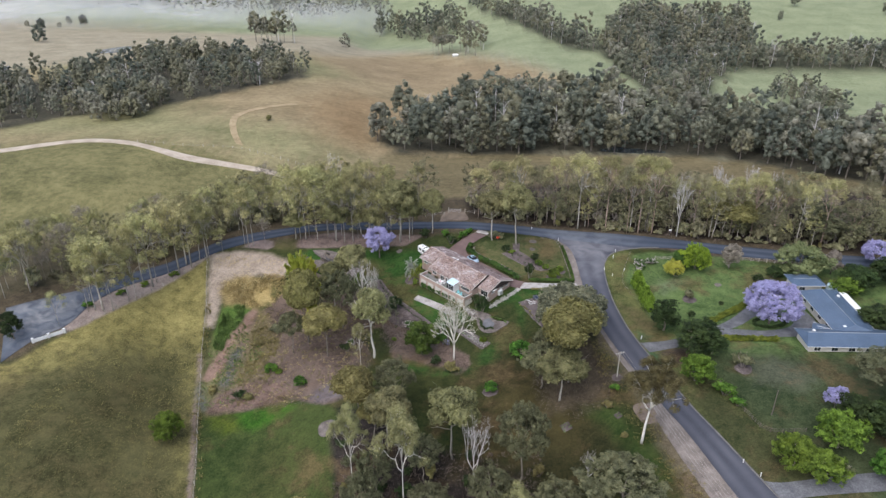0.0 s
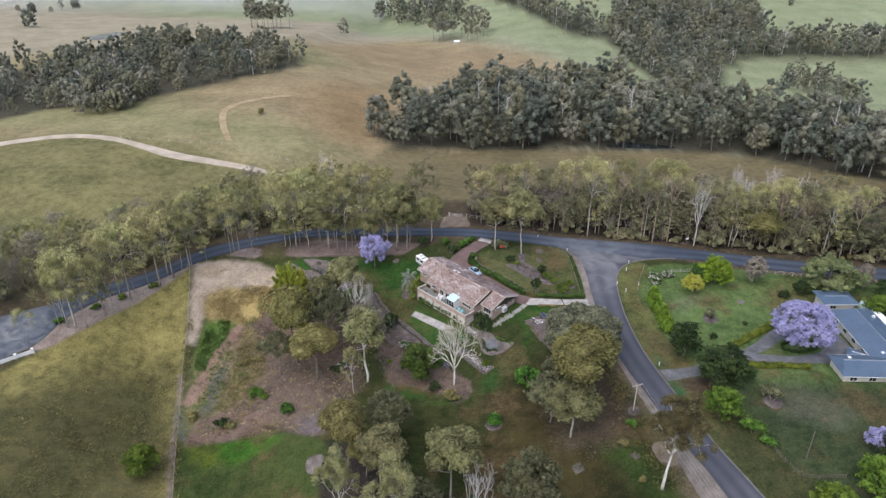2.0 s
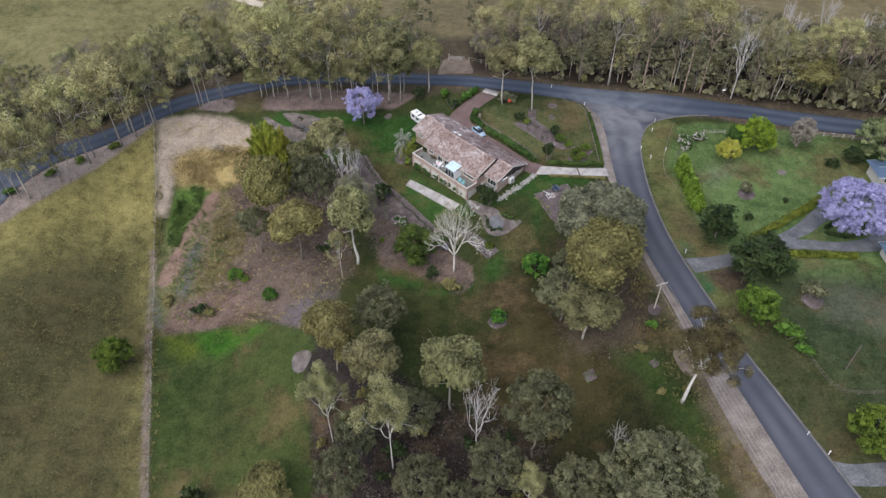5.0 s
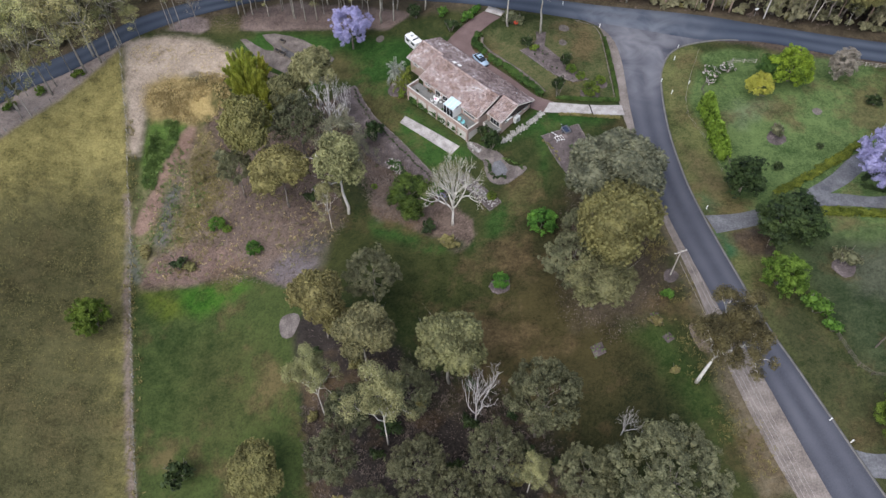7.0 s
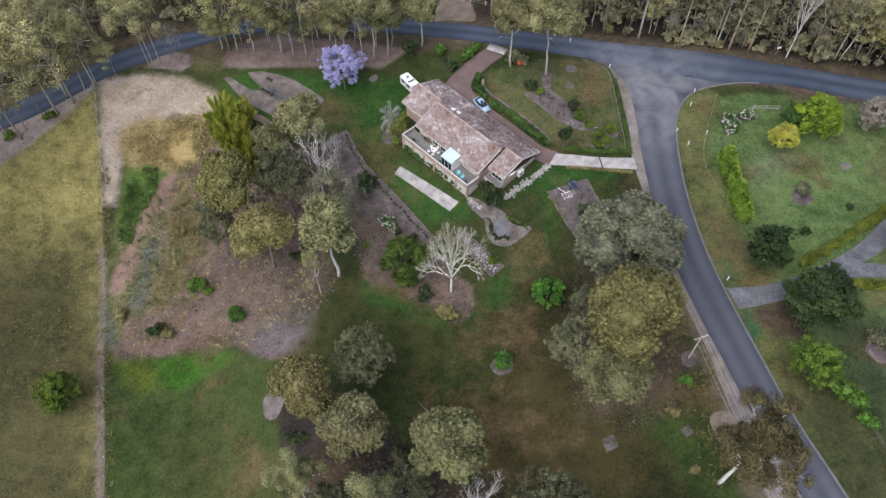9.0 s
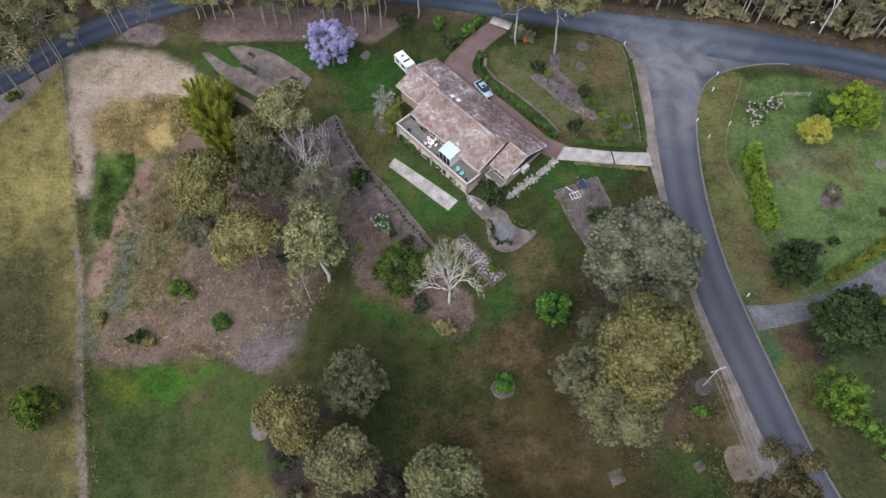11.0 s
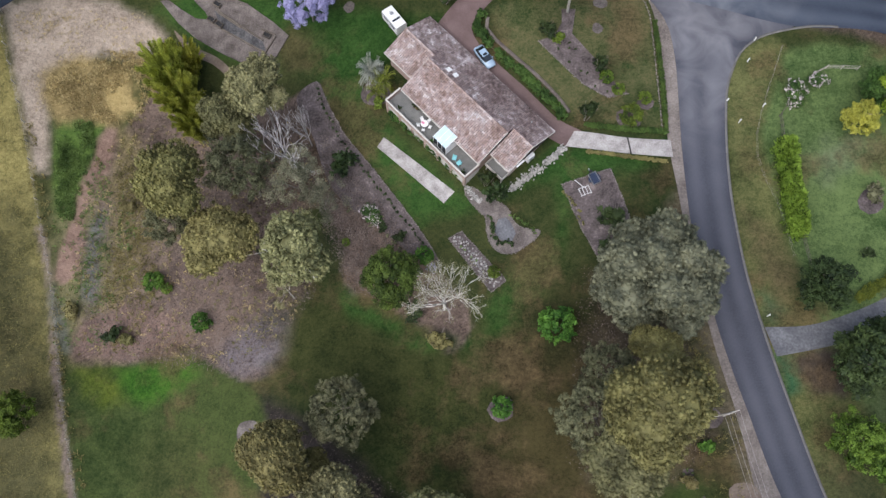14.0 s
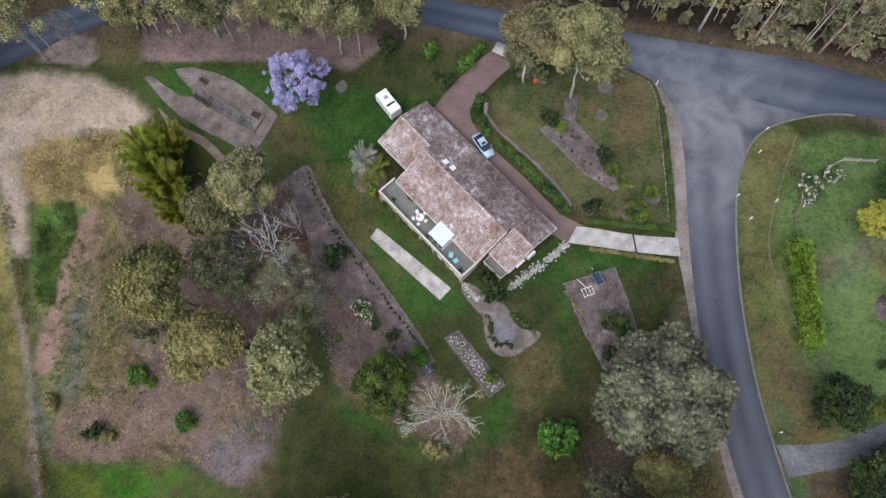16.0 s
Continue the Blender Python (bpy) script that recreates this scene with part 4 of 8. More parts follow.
slab = strip("concrete_slab", [(-7.3, 174.5), (4.3, 164.7)][::-1], [(-8.4, 173.0), (2.6, 163.0)][::-1], CONCRETE, 0.09, across=2)
tagged(slab, "pale concrete court slab in the lawn", "slab", kind="structure")


# ---- trees ----
def grow(rng, h, w, crown_base, limbs, trunk_r, lean=0.0, twigs=3, steep=1.0):
    """Trunk, limbs and twigs as one mesh, and the points where the twigs end."""
    v, f, tips = [], [], []
    top = np.array([rng.normal() * 0.05 * h + lean * h, rng.normal() * 0.05 * h, h * 0.8])
    n = 7
    pts = [np.array([0, 0, -0.6])] + [top * (k / n) + np.r_[rng.normal(size=2) * 0.008 * h * (0 < k < n), 0] for k in range(1, n + 1)]
    tube(v, f, pts, [trunk_r * (1.15 - 0.95 * k / n) for k in range(n + 1)], 7)
    pts = np.array(pts)
    az = rng.uniform(0, 6.28)
    for k in range(limbs):
        az += 2.4 + rng.normal() * 0.3
        s = crown_base + (0.82 - crown_base) * (k + 0.5) / limbs
        start = np.array([np.interp(s * h, pts[:, 2], pts[:, j]) for j in range(3)])
        grade = (s - crown_base) / max(0.01, 1 - crown_base)
        reach = 0.5 * w * (0.55 + 0.45 * math.sin(min(1.0, 0.25 + grade) * math.pi)) * rng.uniform(0.65, 1.0)
        end = start + np.array([math.cos(az) * reach, math.sin(az) * reach, h * (0.1 + 0.14 * rng.random()) * steep])
        end[2] = min(end[2], h * 0.96)
        mid = start * 0.5 + end * 0.5 + np.array([0, 0, -0.03 * h]) + rng.normal(size=3) * 0.03 * w
        r = trunk_r * (0.5 - 0.3 * grade)
        tube(v, f, [start, mid, end], [r, r * 0.65, r * 0.3], 5)
        for _ in range(twigs):
            s0 = mid + (end - mid) * rng.uniform(0.0, 0.9)
            d = rng.normal(size=3) * np.array([0.16 * w, 0.16 * w, 0.05 * h]) + np.array([0, 0, 0.03 * h])
            tip = s0 + (end - mid) * 0.3 + d
            tube(v, f, [s0, (s0 + tip) / 2 + rng.normal(size=3) * 0.05, tip], [r * 0.35, r * 0.22, r * 0.08], 4)
            tips.append(tip)
        tips.append(end)
    tips.append(top + np.array([0, 0, 0.1 * h]))
    return (v, f), np.array(tips)


def ball(cuts):
    """A unit ball of quads: a cube cut up and rounded."""
    v, f = [], []
    for ax in range(3):
        for side in (-1, 1):
            at = len(v)
            for a in range(cuts + 1):
                for b in range(cuts + 1):
                    p = [0.0, 0.0, 0.0]
                    p[ax], p[(ax + 1) % 3], p[(ax + 2) % 3] = side, (2 * a / cuts - 1) * side, 2 * b / cuts - 1
                    v.append(p)
            f += [(at + a * (cuts + 1) + b, at + (a + 1) * (cuts + 1) + b, at + (a + 1) * (cuts + 1) + b + 1, at + a * (cuts + 1) + b + 1) for a in range(cuts) for b in range(cuts)]
    v = np.array(v)
    return v / np.linalg.norm(v, axis=1)[:, None], np.array(f)


def lobed(rng, lobes, radii, flat, size, cover, sub, heart=0.72, cuts=3, rough=0.16, prune=True):
    """Foliage in lobes: each lobe a dense heart under smaller puffs of leaves."""
    lobes, radii = np.asarray(lobes, float), np.asarray(radii, float)
    k = len(lobes)
    sq = np.array([1, 1, flat])
    d = rng.normal(size=(k * sub, 3))
    d[:, 2] = d[:, 2] * 0.9 + 0.35
    d /= np.linalg.norm(d, axis=1)[:, None]
    R = np.repeat(radii, sub)
    pc = np.repeat(lobes, sub, axis=0) + d * (R * rng.uniform(0.42, 0.86, k * sub))[:, None] * sq
    pr = R * rng.uniform(0.2, 0.46, k * sub)
    each = np.maximum(4, (cover * 6.28 * pr**2 / (0.32 * size**2)).astype(int))
    c, r, o = np.repeat(pc, each, axis=0), np.repeat(pr, each)[:, None], np.repeat(d, each, axis=0)
    n = len(c)
    e = rng.normal(size=(n, 3)) + o * 0.9
    e /= np.linalg.norm(e, axis=1)[:, None]
    p = c + e * r * rng.uniform(0.35, 1.15, (n, 1)) * sq
    keep = np.ones(n, bool)
    for q, rr in zip(lobes, radii) if prune else ():
        keep &= np.linalg.norm((p - q) / sq, axis=1) > rr * heart * 0.85
    p, e = p[keep], e[keep]
    n = len(p)
    up = e * 0.8 + rng.normal(size=(n, 3)) * 0.55 + np.array([0, 0, 0.2])
    up /= np.linalg.norm(up, axis=1)[:, None]
    a = np.cross(up, rng.normal(size=(n, 3)))
    a /= np.linalg.norm(a, axis=1)[:, None] + 1e-9
    b = np.cross(up, a)
    s = size * rng.uniform(0.55, 1.4, (n, 1))
    v = np.stack([p - a * s * 0.5, p + b * s * 0.32, p + a * s * 0.5, p - b * s * 0.32], axis=1).reshape(-1, 3)
    f = np.arange(n * 4).reshape(-1, 4)
    if heart:
        bv, bf = ball(cuts)
        wob = 1 + rough * rng.normal(size=(k, len(bv), 1))
        hv = lobes[:, None] + bv[None] * (radii * heart)[:, None, None] * wob * sq
        hf = bf[None] + len(bv) * np.arange(k)[:, None, None] + len(v)
        v, f = np.concatenate([v, hv.reshape(-1, 3)]), np.concatenate([f, hf.reshape(-1, 4)])
    return v, f


def crown_lobes(rng, h, w, base, count, lobe, lean=0.0, ragged=0.12):
    """Places of a crown's lobes on and in an uneven oval."""
    k = np.arange(count)
    z = 1 - 1.55 * (k + 0.5) / count
    a = k * 2.4 + rng.uniform(0, 6.28) + rng.normal(size=count) * 0.3
    q = np.sqrt(1 - z**2)
    d = np.stack([q * np.cos(a), q * np.sin(a), z], axis=1)
    r = lobe * w * rng.uniform(0.72, 1.25, count)
    rad = np.array([w / 2, w / 2, h * (1 - base) / 2])
    span = np.maximum(rad[None] - r[:, None] * 0.85, 0.1) * (1 + ragged * rng.normal(size=(count, 1)))
    return np.array([lean * h * 0.75, 0, h * (1 + base) / 2]) + d * span, r


def fork(rng, v, f, tips, p, d, length, r, depth, spread, kids=2):
    """One limb that forks again and again; the ends of its last twigs are kept."""
    q = p + d * length
    bend = (p + q) / 2 + rng.normal(size=3) * length * 0.06
    tube(v, f, [p, bend, q], [r, r * 0.86, r * 0.72], 6 if r > 0.12 else 4)
    if depth == 0 or r < 0.012:
        tips.append(q)
        return
    for k in range(kids + (rng.random() < 0.45)):
        e = d + rng.normal(size=3) * spread + np.array([0, 0, 0.1])
        e /= np.linalg.norm(e)
        fork(rng, v, f, tips, q, e, length * rng.uniform(0.62, 0.86), r * rng.uniform(0.52, 0.7), depth - 1, spread, kids)


def open_tree(name, seed, h, w, clear, bark, leaf, label, category="tree", trunk_r=0.25, depth=5, spread=0.42, puff=0.6, count=26, size=0.16, limbs=6, lean=0.0):
    """A tree whose forking limbs show, with wisps of leaves at the twig ends."""
    rng = np.random.default_rng(seed)
    root = thing(name, pose(0, 0, 0), label, category)
    v, f, tips = [], [], []
    pts = [np.array([lean * h * s * s + rng.normal() * 0.06 * (s > 0), rng.normal() * 0.06 * (s > 0), h * 0.72 * s - 0.5 * (s == 0)]) for s in np.linspace(0, 1, 8)]
    tube(v, f, pts, trunk_r * np.linspace(1.15, 0.3, 8), 8)
    path = np.array(pts)
    az = rng.uniform(0, 6.28)
    for k in range(limbs):
        s = clear + (0.72 - clear) * k / max(1, limbs - 1)
        az += 2.4
        start = np.array([np.interp(s * h, path[:, 2], path[:, j]) for j in range(3)])
        out = 0.75 - 0.6 * k / limbs
        e = np.array([math.cos(az) * out, math.sin(az) * out, 1.0 - 0.35 * out])
        fork(rng, v, f, tips, start, e / np.linalg.norm(e), (h - s * h) * 0.34 + 0.12 * w * out, trunk_r * (0.62 - 0.3 * k / limbs), depth - (k > limbs * 0.6), spread)
    tips = np.array(tips)
    co = np.array(v)
    # to its true height and width
    sx = w / (2 * np.percentile(np.hypot(tips[:, 0], tips[:, 1]), 96))
    sz = h / tips[:, 2].max()
    v = [(x * sx, y * sx, z * sz) for x, y, z in co]
    tips = tips * np.array([sx, sx, sz])
    part("trunk", (v, f), bark, root, smooth=True)
    if leaf is not None:
        lv, lf = leaves(rng, tips, puff * rng.uniform(0.6, 1.3, len(tips)), count, size, 0.8, 0.3, 0)
        quads("crown", lv, lf, leaf, root)
    root["h"], root["w"] = h, w
    return root


def tree(name, seed, h, w, crown_base, limbs, bark, leaf, label, category="tree", lobes=14, lobe=0.2, size=0.3, cover=0.7, sub=7, trunk_r=0.22, flat=0.85, lean=0.0, heart=0.72, cuts=3, ragged=0.12):
    """One tree, seen from all sides: trunk with limbs, and a lobed crown of leaves."""
    rng = np.random.default_rng(seed)
    root = thing(name, pose(0, 0, 0), label, category)
    wood, tips = grow(rng, h * 0.94, w * 0.72, crown_base, limbs, trunk_r, lean, 1)
    part("trunk", wood, bark, root, smooth=True)
    c, r = crown_lobes(rng, h, w, crown_base, lobes, lobe, lean, ragged)
    v, f = lobed(rng, c, r, flat, size, cover, sub, heart, cuts)
    quads("crown", v, f, leaf, root)
    root["h"], root["w"] = h, w
    return root


def puffed_tree(name, seed, h, w, base, bark, leaf, label, domes=7, dome=0.27, puff=0.42, count=26, size=0.19, trunk_r=0.24, bare=0.0):
    """A gum whose crown is a few rounded domes, each covered with small puffs of leaves."""
    rng = np.random.default_rng(seed)
    root = thing(name, pose(0, 0, 0), label, "tree")
    wood, tips = grow(rng, h * 0.92, w * 0.8, base, 10, trunk_r, 0.0, 2)
    part("trunk", wood, bark, root, smooth=True)
    c, r = crown_lobes(rng, h, w, base, domes, dome, 0.0, 0.1)
    c, r = np.vstack([c, [(0, 0, h * (1 + base) / 2 + h * (1 - base) * 0.2)]]), np.r_[r, dome * w * 1.15]
    at, rad = [], []
    for k in range(len(c)):
        n = int(5.2 * (r[k] / puff) ** 2)
        i = np.arange(n)
        z = 1 - 1.45 * (i + 0.5) / n
        a = i * 2.4 + rng.normal(size=n) * 0.25
        q = np.sqrt(1 - z**2)
        p = c[k] + np.stack([q * np.cos(a), q * np.sin(a), z * 0.85], axis=1) * r[k] * rng.uniform(0.78, 1.16, (n, 1))
        free = np.ones(n, bool)
        for j in range(len(c)):
            if j != k:
                free &= np.linalg.norm(p - c[j], axis=1) > r[j] * 0.8
        free &= (np.hypot(p[:, 0], p[:, 1]) > bare * w) | (rng.random(n) < 0.3)
        at.append(p[free])
        rad.append(puff * rng.uniform(0.55, 1.35, n)[free])
    v, f = leaves(rng, np.concatenate(at), np.concatenate(rad), count, size, 0.8, 0.0, 0.66)
    # leaf-coloured ball added inside each dome, so gaps between the puffs stay pale
    bv, bf = ball(5)
    wob = rng.uniform(0.86, 1.0, (len(c), len(bv), 1)) * (0.93 - 2.4 * bare)
    hv = c[:, None] + bv[None] * r[:, None, None] * wob * np.array([1, 1, 0.85])
    hf = bf[None] + len(bv) * np.arange(len(c))[:, None, None] + len(v)
    v, f = np.concatenate([v, hv.reshape(-1, 3)]), np.concatenate([f, hf.reshape(-1, 4)])
    quads("crown", v, f, leaf, root)
    root["h"], root["w"] = h, w
    return root


def leaf_heap(name, seed, w, h, leaf, label, category, size=0.3, cover=0.75, blossom=None):
    """A shrub: short stems under an uneven dome of leaves."""
    rng = np.random.default_rng(seed)
    root = thing(name, pose(0, 0, 0), label, category)
    sv, sf = [], []
    for k in range(6):
        a = k * 1.05 + rng.random()
        tube(sv, sf, [(0.05 * math.cos(a), 0.05 * math.sin(a), -0.3), (0.2 * w * math.cos(a), 0.2 * w * math.sin(a), 0.45 * h), (0.33 * w * math.cos(a), 0.33 * w * math.sin(a), 0.8 * h)], [0.06, 0.04, 0.015], 5)
    part("stem", (sv, sf), BARK_GREY, root)
    n = 9
    d = rng.normal(size=(n, 3))
    d[:, 2] = np.abs(d[:, 2])
    d /= np.linalg.norm(d, axis=1)[:, None]
    c = np.concatenate([[(0, 0, h * 0.5)], d * np.array([w * 0.3, w * 0.3, h * 0.5]) * rng.uniform(0.8, 1.1, (n, 1)) + np.array([0, 0, h * 0.24])])
    r = np.r_[w * 0.3, w * 0.2 * rng.uniform(0.75, 1.3, n)]
    v, f = lobed(rng, c, r, min(1.0, h / w), size, cover, 9, 0.55, 2)
    quads("crown", v, f, leaf, root)
    if blossom is not None:
        v, f = lobed(rng, c, r * 1.06, min(1.0, h / w), size, cover * 0.4, 9, 0)
        quads("blossom", v, f, blossom, root)
    root["h"], root["w"] = h, w
    return root


spin = random.Random(5)


def plant(kind, x, y, h, w, group="", turn=None, label=""):
    """Stands a copy of a model tree at x, y, with that height and crown width."""
    sx, sz = w / kind["w"], h / kind["h"]
    turn = spin.uniform(0, 360) if turn is None else turn
    ob = copy_thing(kind, pose(x, y, gz(x, y) - 0.1, 0, 0, turn) @ Matrix.Diagonal((sx, sx, sz, 1)))
    return tagged(ob, label=label, group=group)


def scatter(rng, poly, gap, tries):
    """Random places in an outline, at least gap apart."""
    p = np.asarray(poly, float)
    lo, hi = p.min(0), p.max(0)
    c = rng.uniform(lo, hi, (tries, 2))
    c = c[inside(poly, c[:, 0], c[:, 1], 0.01) > 0.5]
    kept = np.zeros((0, 2))
    for q in c:
        if not len(kept) or np.min(np.hypot(*(kept - q).T)) > gap:
            kept = np.vstack([kept, q])
    return kept


GUM_LABEL = "tall eucalyptus with a pale trunk and open olive crown"
TUFTED = dict(lobes=74, lobe=0.11, size=0.23, cover=0.7, sub=9, heart=0.3, ragged=0.15, cuts=2)
gum_a = puffed_tree("eucalyptus", 11, 20, 11, 0.5, BARK_WHITE, LEAF_PALE, GUM_LABEL, domes=9, dome=0.23)
gum_c = open_tree("eucalyptus", 13, 20, 9.5, 0.4, BARK_BRIGHT, LEAF_PALE, "slender white-limbed eucalyptus with a pale crown", trunk_r=0.28, limbs=9, depth=4, spread=0.4, puff=0.85, count=70, size=0.22)
gum_p = puffed_tree("eucalyptus", 54, 20, 9.5, 0.5, BARK_BRIGHT, LEAF_PALE, "pale dome-crowned eucalyptus with white limbs showing", domes=6, dome=0.28, puff=0.4, trunk_r=0.3, bare=0.13)
gum_g = open_tree("eucalyptus", 51, 13, 11, 0.3, BARK_GREY, LEAF_SHEOAK, "twiggy grey-green eucalyptus of the grove", trunk_r=0.22, limbs=10, depth=4, spread=0.45, puff=0.75, count=34, size=0.22)
gum_d = tree("eucalyptus", 14, 17, 12, 0.46, 10, BARK_GREY, LEAF_GREY, "broad grey-green eucalyptus with a clumped crown", **TUFTED)
gum_e = puffed_tree("eucalyptus", 15, 18, 12, 0.5, BARK_GREY, LEAF_OLIVE, "broad eucalyptus with a dense olive-brown crown")
WOODY = dict(lobes=32, lobe=0.125, size=0.36, cover=0.66, sub=7, cuts=2, heart=0.28, ragged=0.22, trunk_r=0.17)
wood_a = tree("eucalyptus", 12, 22, 9, 0.3, 8, BARK_GREY, LEAF_WOOD, "tall eucalyptus with a grey trunk and dull green crown", **WOODY)
wood_b = open_tree("eucalyptus", 16, 23, 9, 0.4, BARK_PINK, LEAF_WOOD, "tall bare-stemmed eucalyptus of the roadside wood", trunk_r=0.24, limbs=8, depth=3, spread=0.46, puff=1.15, count=54, size=0.3)
wood_c = tree("eucalyptus", 28, 21, 9, 0.42, 8, BARK_WHITE, LEAF_ROAD, "tall pale-trunked eucalyptus with an olive crown", **WOODY)
wood_e = open_tree("eucalyptus", 38, 20, 10, 0.36, BARK_WHITE, LEAF_ROAD, "spreading grey-green eucalyptus beside the road", trunk_r=0.24, limbs=9, depth=3, spread=0.5, puff=1.25, count=52, size=0.29)
wood_f = open_tree("eucalyptus", 44, 22, 10, 0.5, BARK_WHITE, LEAF_ROAD, "tall eucalyptus with a thick pale trunk and feathery crown", trunk_r=0.36, limbs=8, depth=3, spread=0.46, puff=1.2, count=54, size=0.29)
wood_g = open_tree("eucalyptus", 45, 23, 10, 0.48, BARK_PINK, LEAF_ROAD, "tall eucalyptus with a pinkish trunk and feathery crown", trunk_r=0.38, limbs=7, depth=3, spread=0.48, puff=1.25, count=54, size=0.29)
wood_d = open_tree("eucalyptus", 29, 20, 8, 0.45, BARK_WHITE, LEAF_PALE, "slender pale eucalyptus of the roadside", trunk_r=0.2, limbs=6, depth=3, spread=0.46, puff=1.15, count=48, size=0.29)
twiggy = open_tree("eucalyptus", 46, 20, 9, 0.4, BARK_GREY, LEAF_TAN, "half-bare brownish eucalyptus with fine twigs", trunk_r=0.22, limbs=8, depth=4, spread=0.42, puff=0.7, count=8, size=0.24)
white_gum = open_tree("eucalyptus", 17, 18, 11.5, 0.3, BARK_BRIGHT, LEAF_PALE, "nearly bare white-limbed eucalyptus with wispy leaves", trunk_r=0.6, limbs=14, depth=5, spread=0.36, puff=0.6, count=7, size=0.13)
leaning = open_tree("eucalyptus", 18, 22, 13, 0.5, BARK_BRIGHT, LEAF_BROWN, "leaning white-trunked eucalyptus beside the side road", trunk_r=0.5, limbs=9, depth=4, spread=0.42, puff=0.95, count=170, size=0.23, lean=0.1)
gum_f = puffed_tree("eucalyptus", 47, 18, 11, 0.45, BARK_WHITE, LEAF_GROVE, "rounded eucalyptus with a light olive tufted crown", domes=8, dome=0.22)
sheoak = puffed_tree("casuarina", 19, 15, 16, 0.06, BARK_GREY, LEAF_SHEOAK, "wide soft grey-green casuarina beside the road", domes=16, dome=0.17, puff=0.46, count=24, size=0.22)
dense_dark = tree("broadleaf_tree", 20, 11, 8, 0.04, 9, BARK_GREY, LEAF_DARK, "dense rounded dark green garden tree", lobes=24, lobe=0.19, size=0.3, cover=0.85, sub=12, heart=0.34, ragged=0.06, cuts=2)
dense_gloss = tree("broadleaf_tree", 42, 11, 9, 0.03, 9, BARK_GREY, LEAF_GLOSS, "dense rounded glossy green tree in the mulched bed", lobes=26, lobe=0.18, size=0.27, cover=0.85, sub=12, heart=0.34, cuts=2, ragged=0.06)
dense_gold = tree("broadleaf_tree", 43, 6, 7, 0.03, 9, BARK_GREY, LEAF_GOLD, "rounded golden-leaved bush in the lawn", lobes=20, lobe=0.19, size=0.27, cover=0.8, sub=12, heart=0.34, cuts=2)
dense_bright = tree("broadleaf_tree", 21, 8, 8, 0.04, 9, BARK_GREY, LEAF_BRIGHT, "rounded bright green garden tree", lobes=24, lobe=0.19, size=0.3, cover=0.85, sub=12, heart=0.34, ragged=0.06, cuts=2)
dense_mid = tree("broadleaf_tree", 48, 8, 8, 0.04, 9, BARK_GREY, LEAF_MID, "rounded mid-green lawn tree", lobes=30, lobe=0.17, size=0.3, cover=0.85, sub=12, heart=0.34, ragged=0.05, cuts=2)
dense_yellow = tree("broadleaf_tree", 49, 8, 9, 0.04, 9, BARK_GREY, LEAF_YELLOW, "bright yellow-green garden tree", lobes=26, lobe=0.17, size=0.3, cover=0.85, sub=12, heart=0.34, ragged=0.12, cuts=2)
dense_lime = tree("broadleaf_tree", 22, 8, 9, 0.04, 9, BARK_GREY, LEAF_LIME, "spreading lime-green garden tree", lobes=24, lobe=0.18, size=0.3, cover=0.85, sub=12, heart=0.34, ragged=0.1, cuts=2)
dense_pale = tree("broadleaf_tree", 30, 9, 10, 0.04, 9, BARK_GREY, LEAF_MINT, "dense pale green spreading tree", lobes=24, lobe=0.18, size=0.3, cover=0.85, sub=12, heart=0.34, ragged=0.1, cuts=2)
grey_pink = tree("broadleaf_tree", 23, 9, 7, 0.06, 9, BARK_GREY, LEAF_TAN, "dry greyish tan tree with old flower heads", lobes=24, lobe=0.19, size=0.3, cover=0.85, sub=12, heart=0.34, cuts=2)
jacaranda = tree("jacaranda", 24, 11, 13, 0.1, 10, BARK_GREY, FLOWER, "jacaranda in full mauve blossom", lobes=95, lobe=0.1, size=0.25, cover=0.75, sub=9, heart=0.32, ragged=0.05, cuts=2)
jacaranda_thin = tree("jacaranda", 25, 11, 10, 0.22, 10, BARK_GREY, FLOWER, "young jacaranda in mauve blossom over the lawn", lobes=28, lobe=0.14, size=0.28, cover=0.95, sub=12, heart=0.3, ragged=0.16, cuts=2)
dead_tree = open_tree("dead_tree", 26, 15, 9, 0.25, BARK_DEAD, None, "leafless grey dead tree with bleached limbs", trunk_r=0.34, limbs=9, depth=4, spread=0.45)
conifer = tree("cypress", 27, 10, 6, 0.02, 9, BARK_GREY, LEAF_DARK, "dark green conical cypress", lobes=24, lobe=0.2, size=0.3, cover=0.85, heart=0.34, sub=12, cuts=2)
shrub_dark = leaf_heap("shrub", 31, 3, 2.6, LEAF_DARK, "dark green rounded garden shrub", "shrub")
shrub_bright = leaf_heap("shrub", 32, 3, 2.4, LEAF_BRIGHT, "bright green rounded garden shrub", "shrub")
shrub_lime = leaf_heap("shrub", 33, 2.4, 1.8, LEAF_LIME, "small rounded lime-green garden shrub", "shrub")
shrub_grey = leaf_heap("shrub", 34, 3.5, 2.4, LEAF_GREY, "straggly grey-green shrub with loose twigs", "shrub")
shrub_olive = leaf_heap("shrub", 35, 3.5, 2.6, LEAF_OLIVE, "dry olive shrub on the mulched bank", "shrub")
shrub_white = leaf_heap("flowering_shrub", 36, 3, 2.0, LEAF_MID, "shrub covered with white and pink blossom", "shrub", 0.22, blossom=BLOOM)
shrub_mauve = leaf_heap("flowering_shrub", 37, 2.4, 1.8, LEAF_GREY, "low shrub with mauve blossom", "shrub", 0.22, blossom=FLOWER)
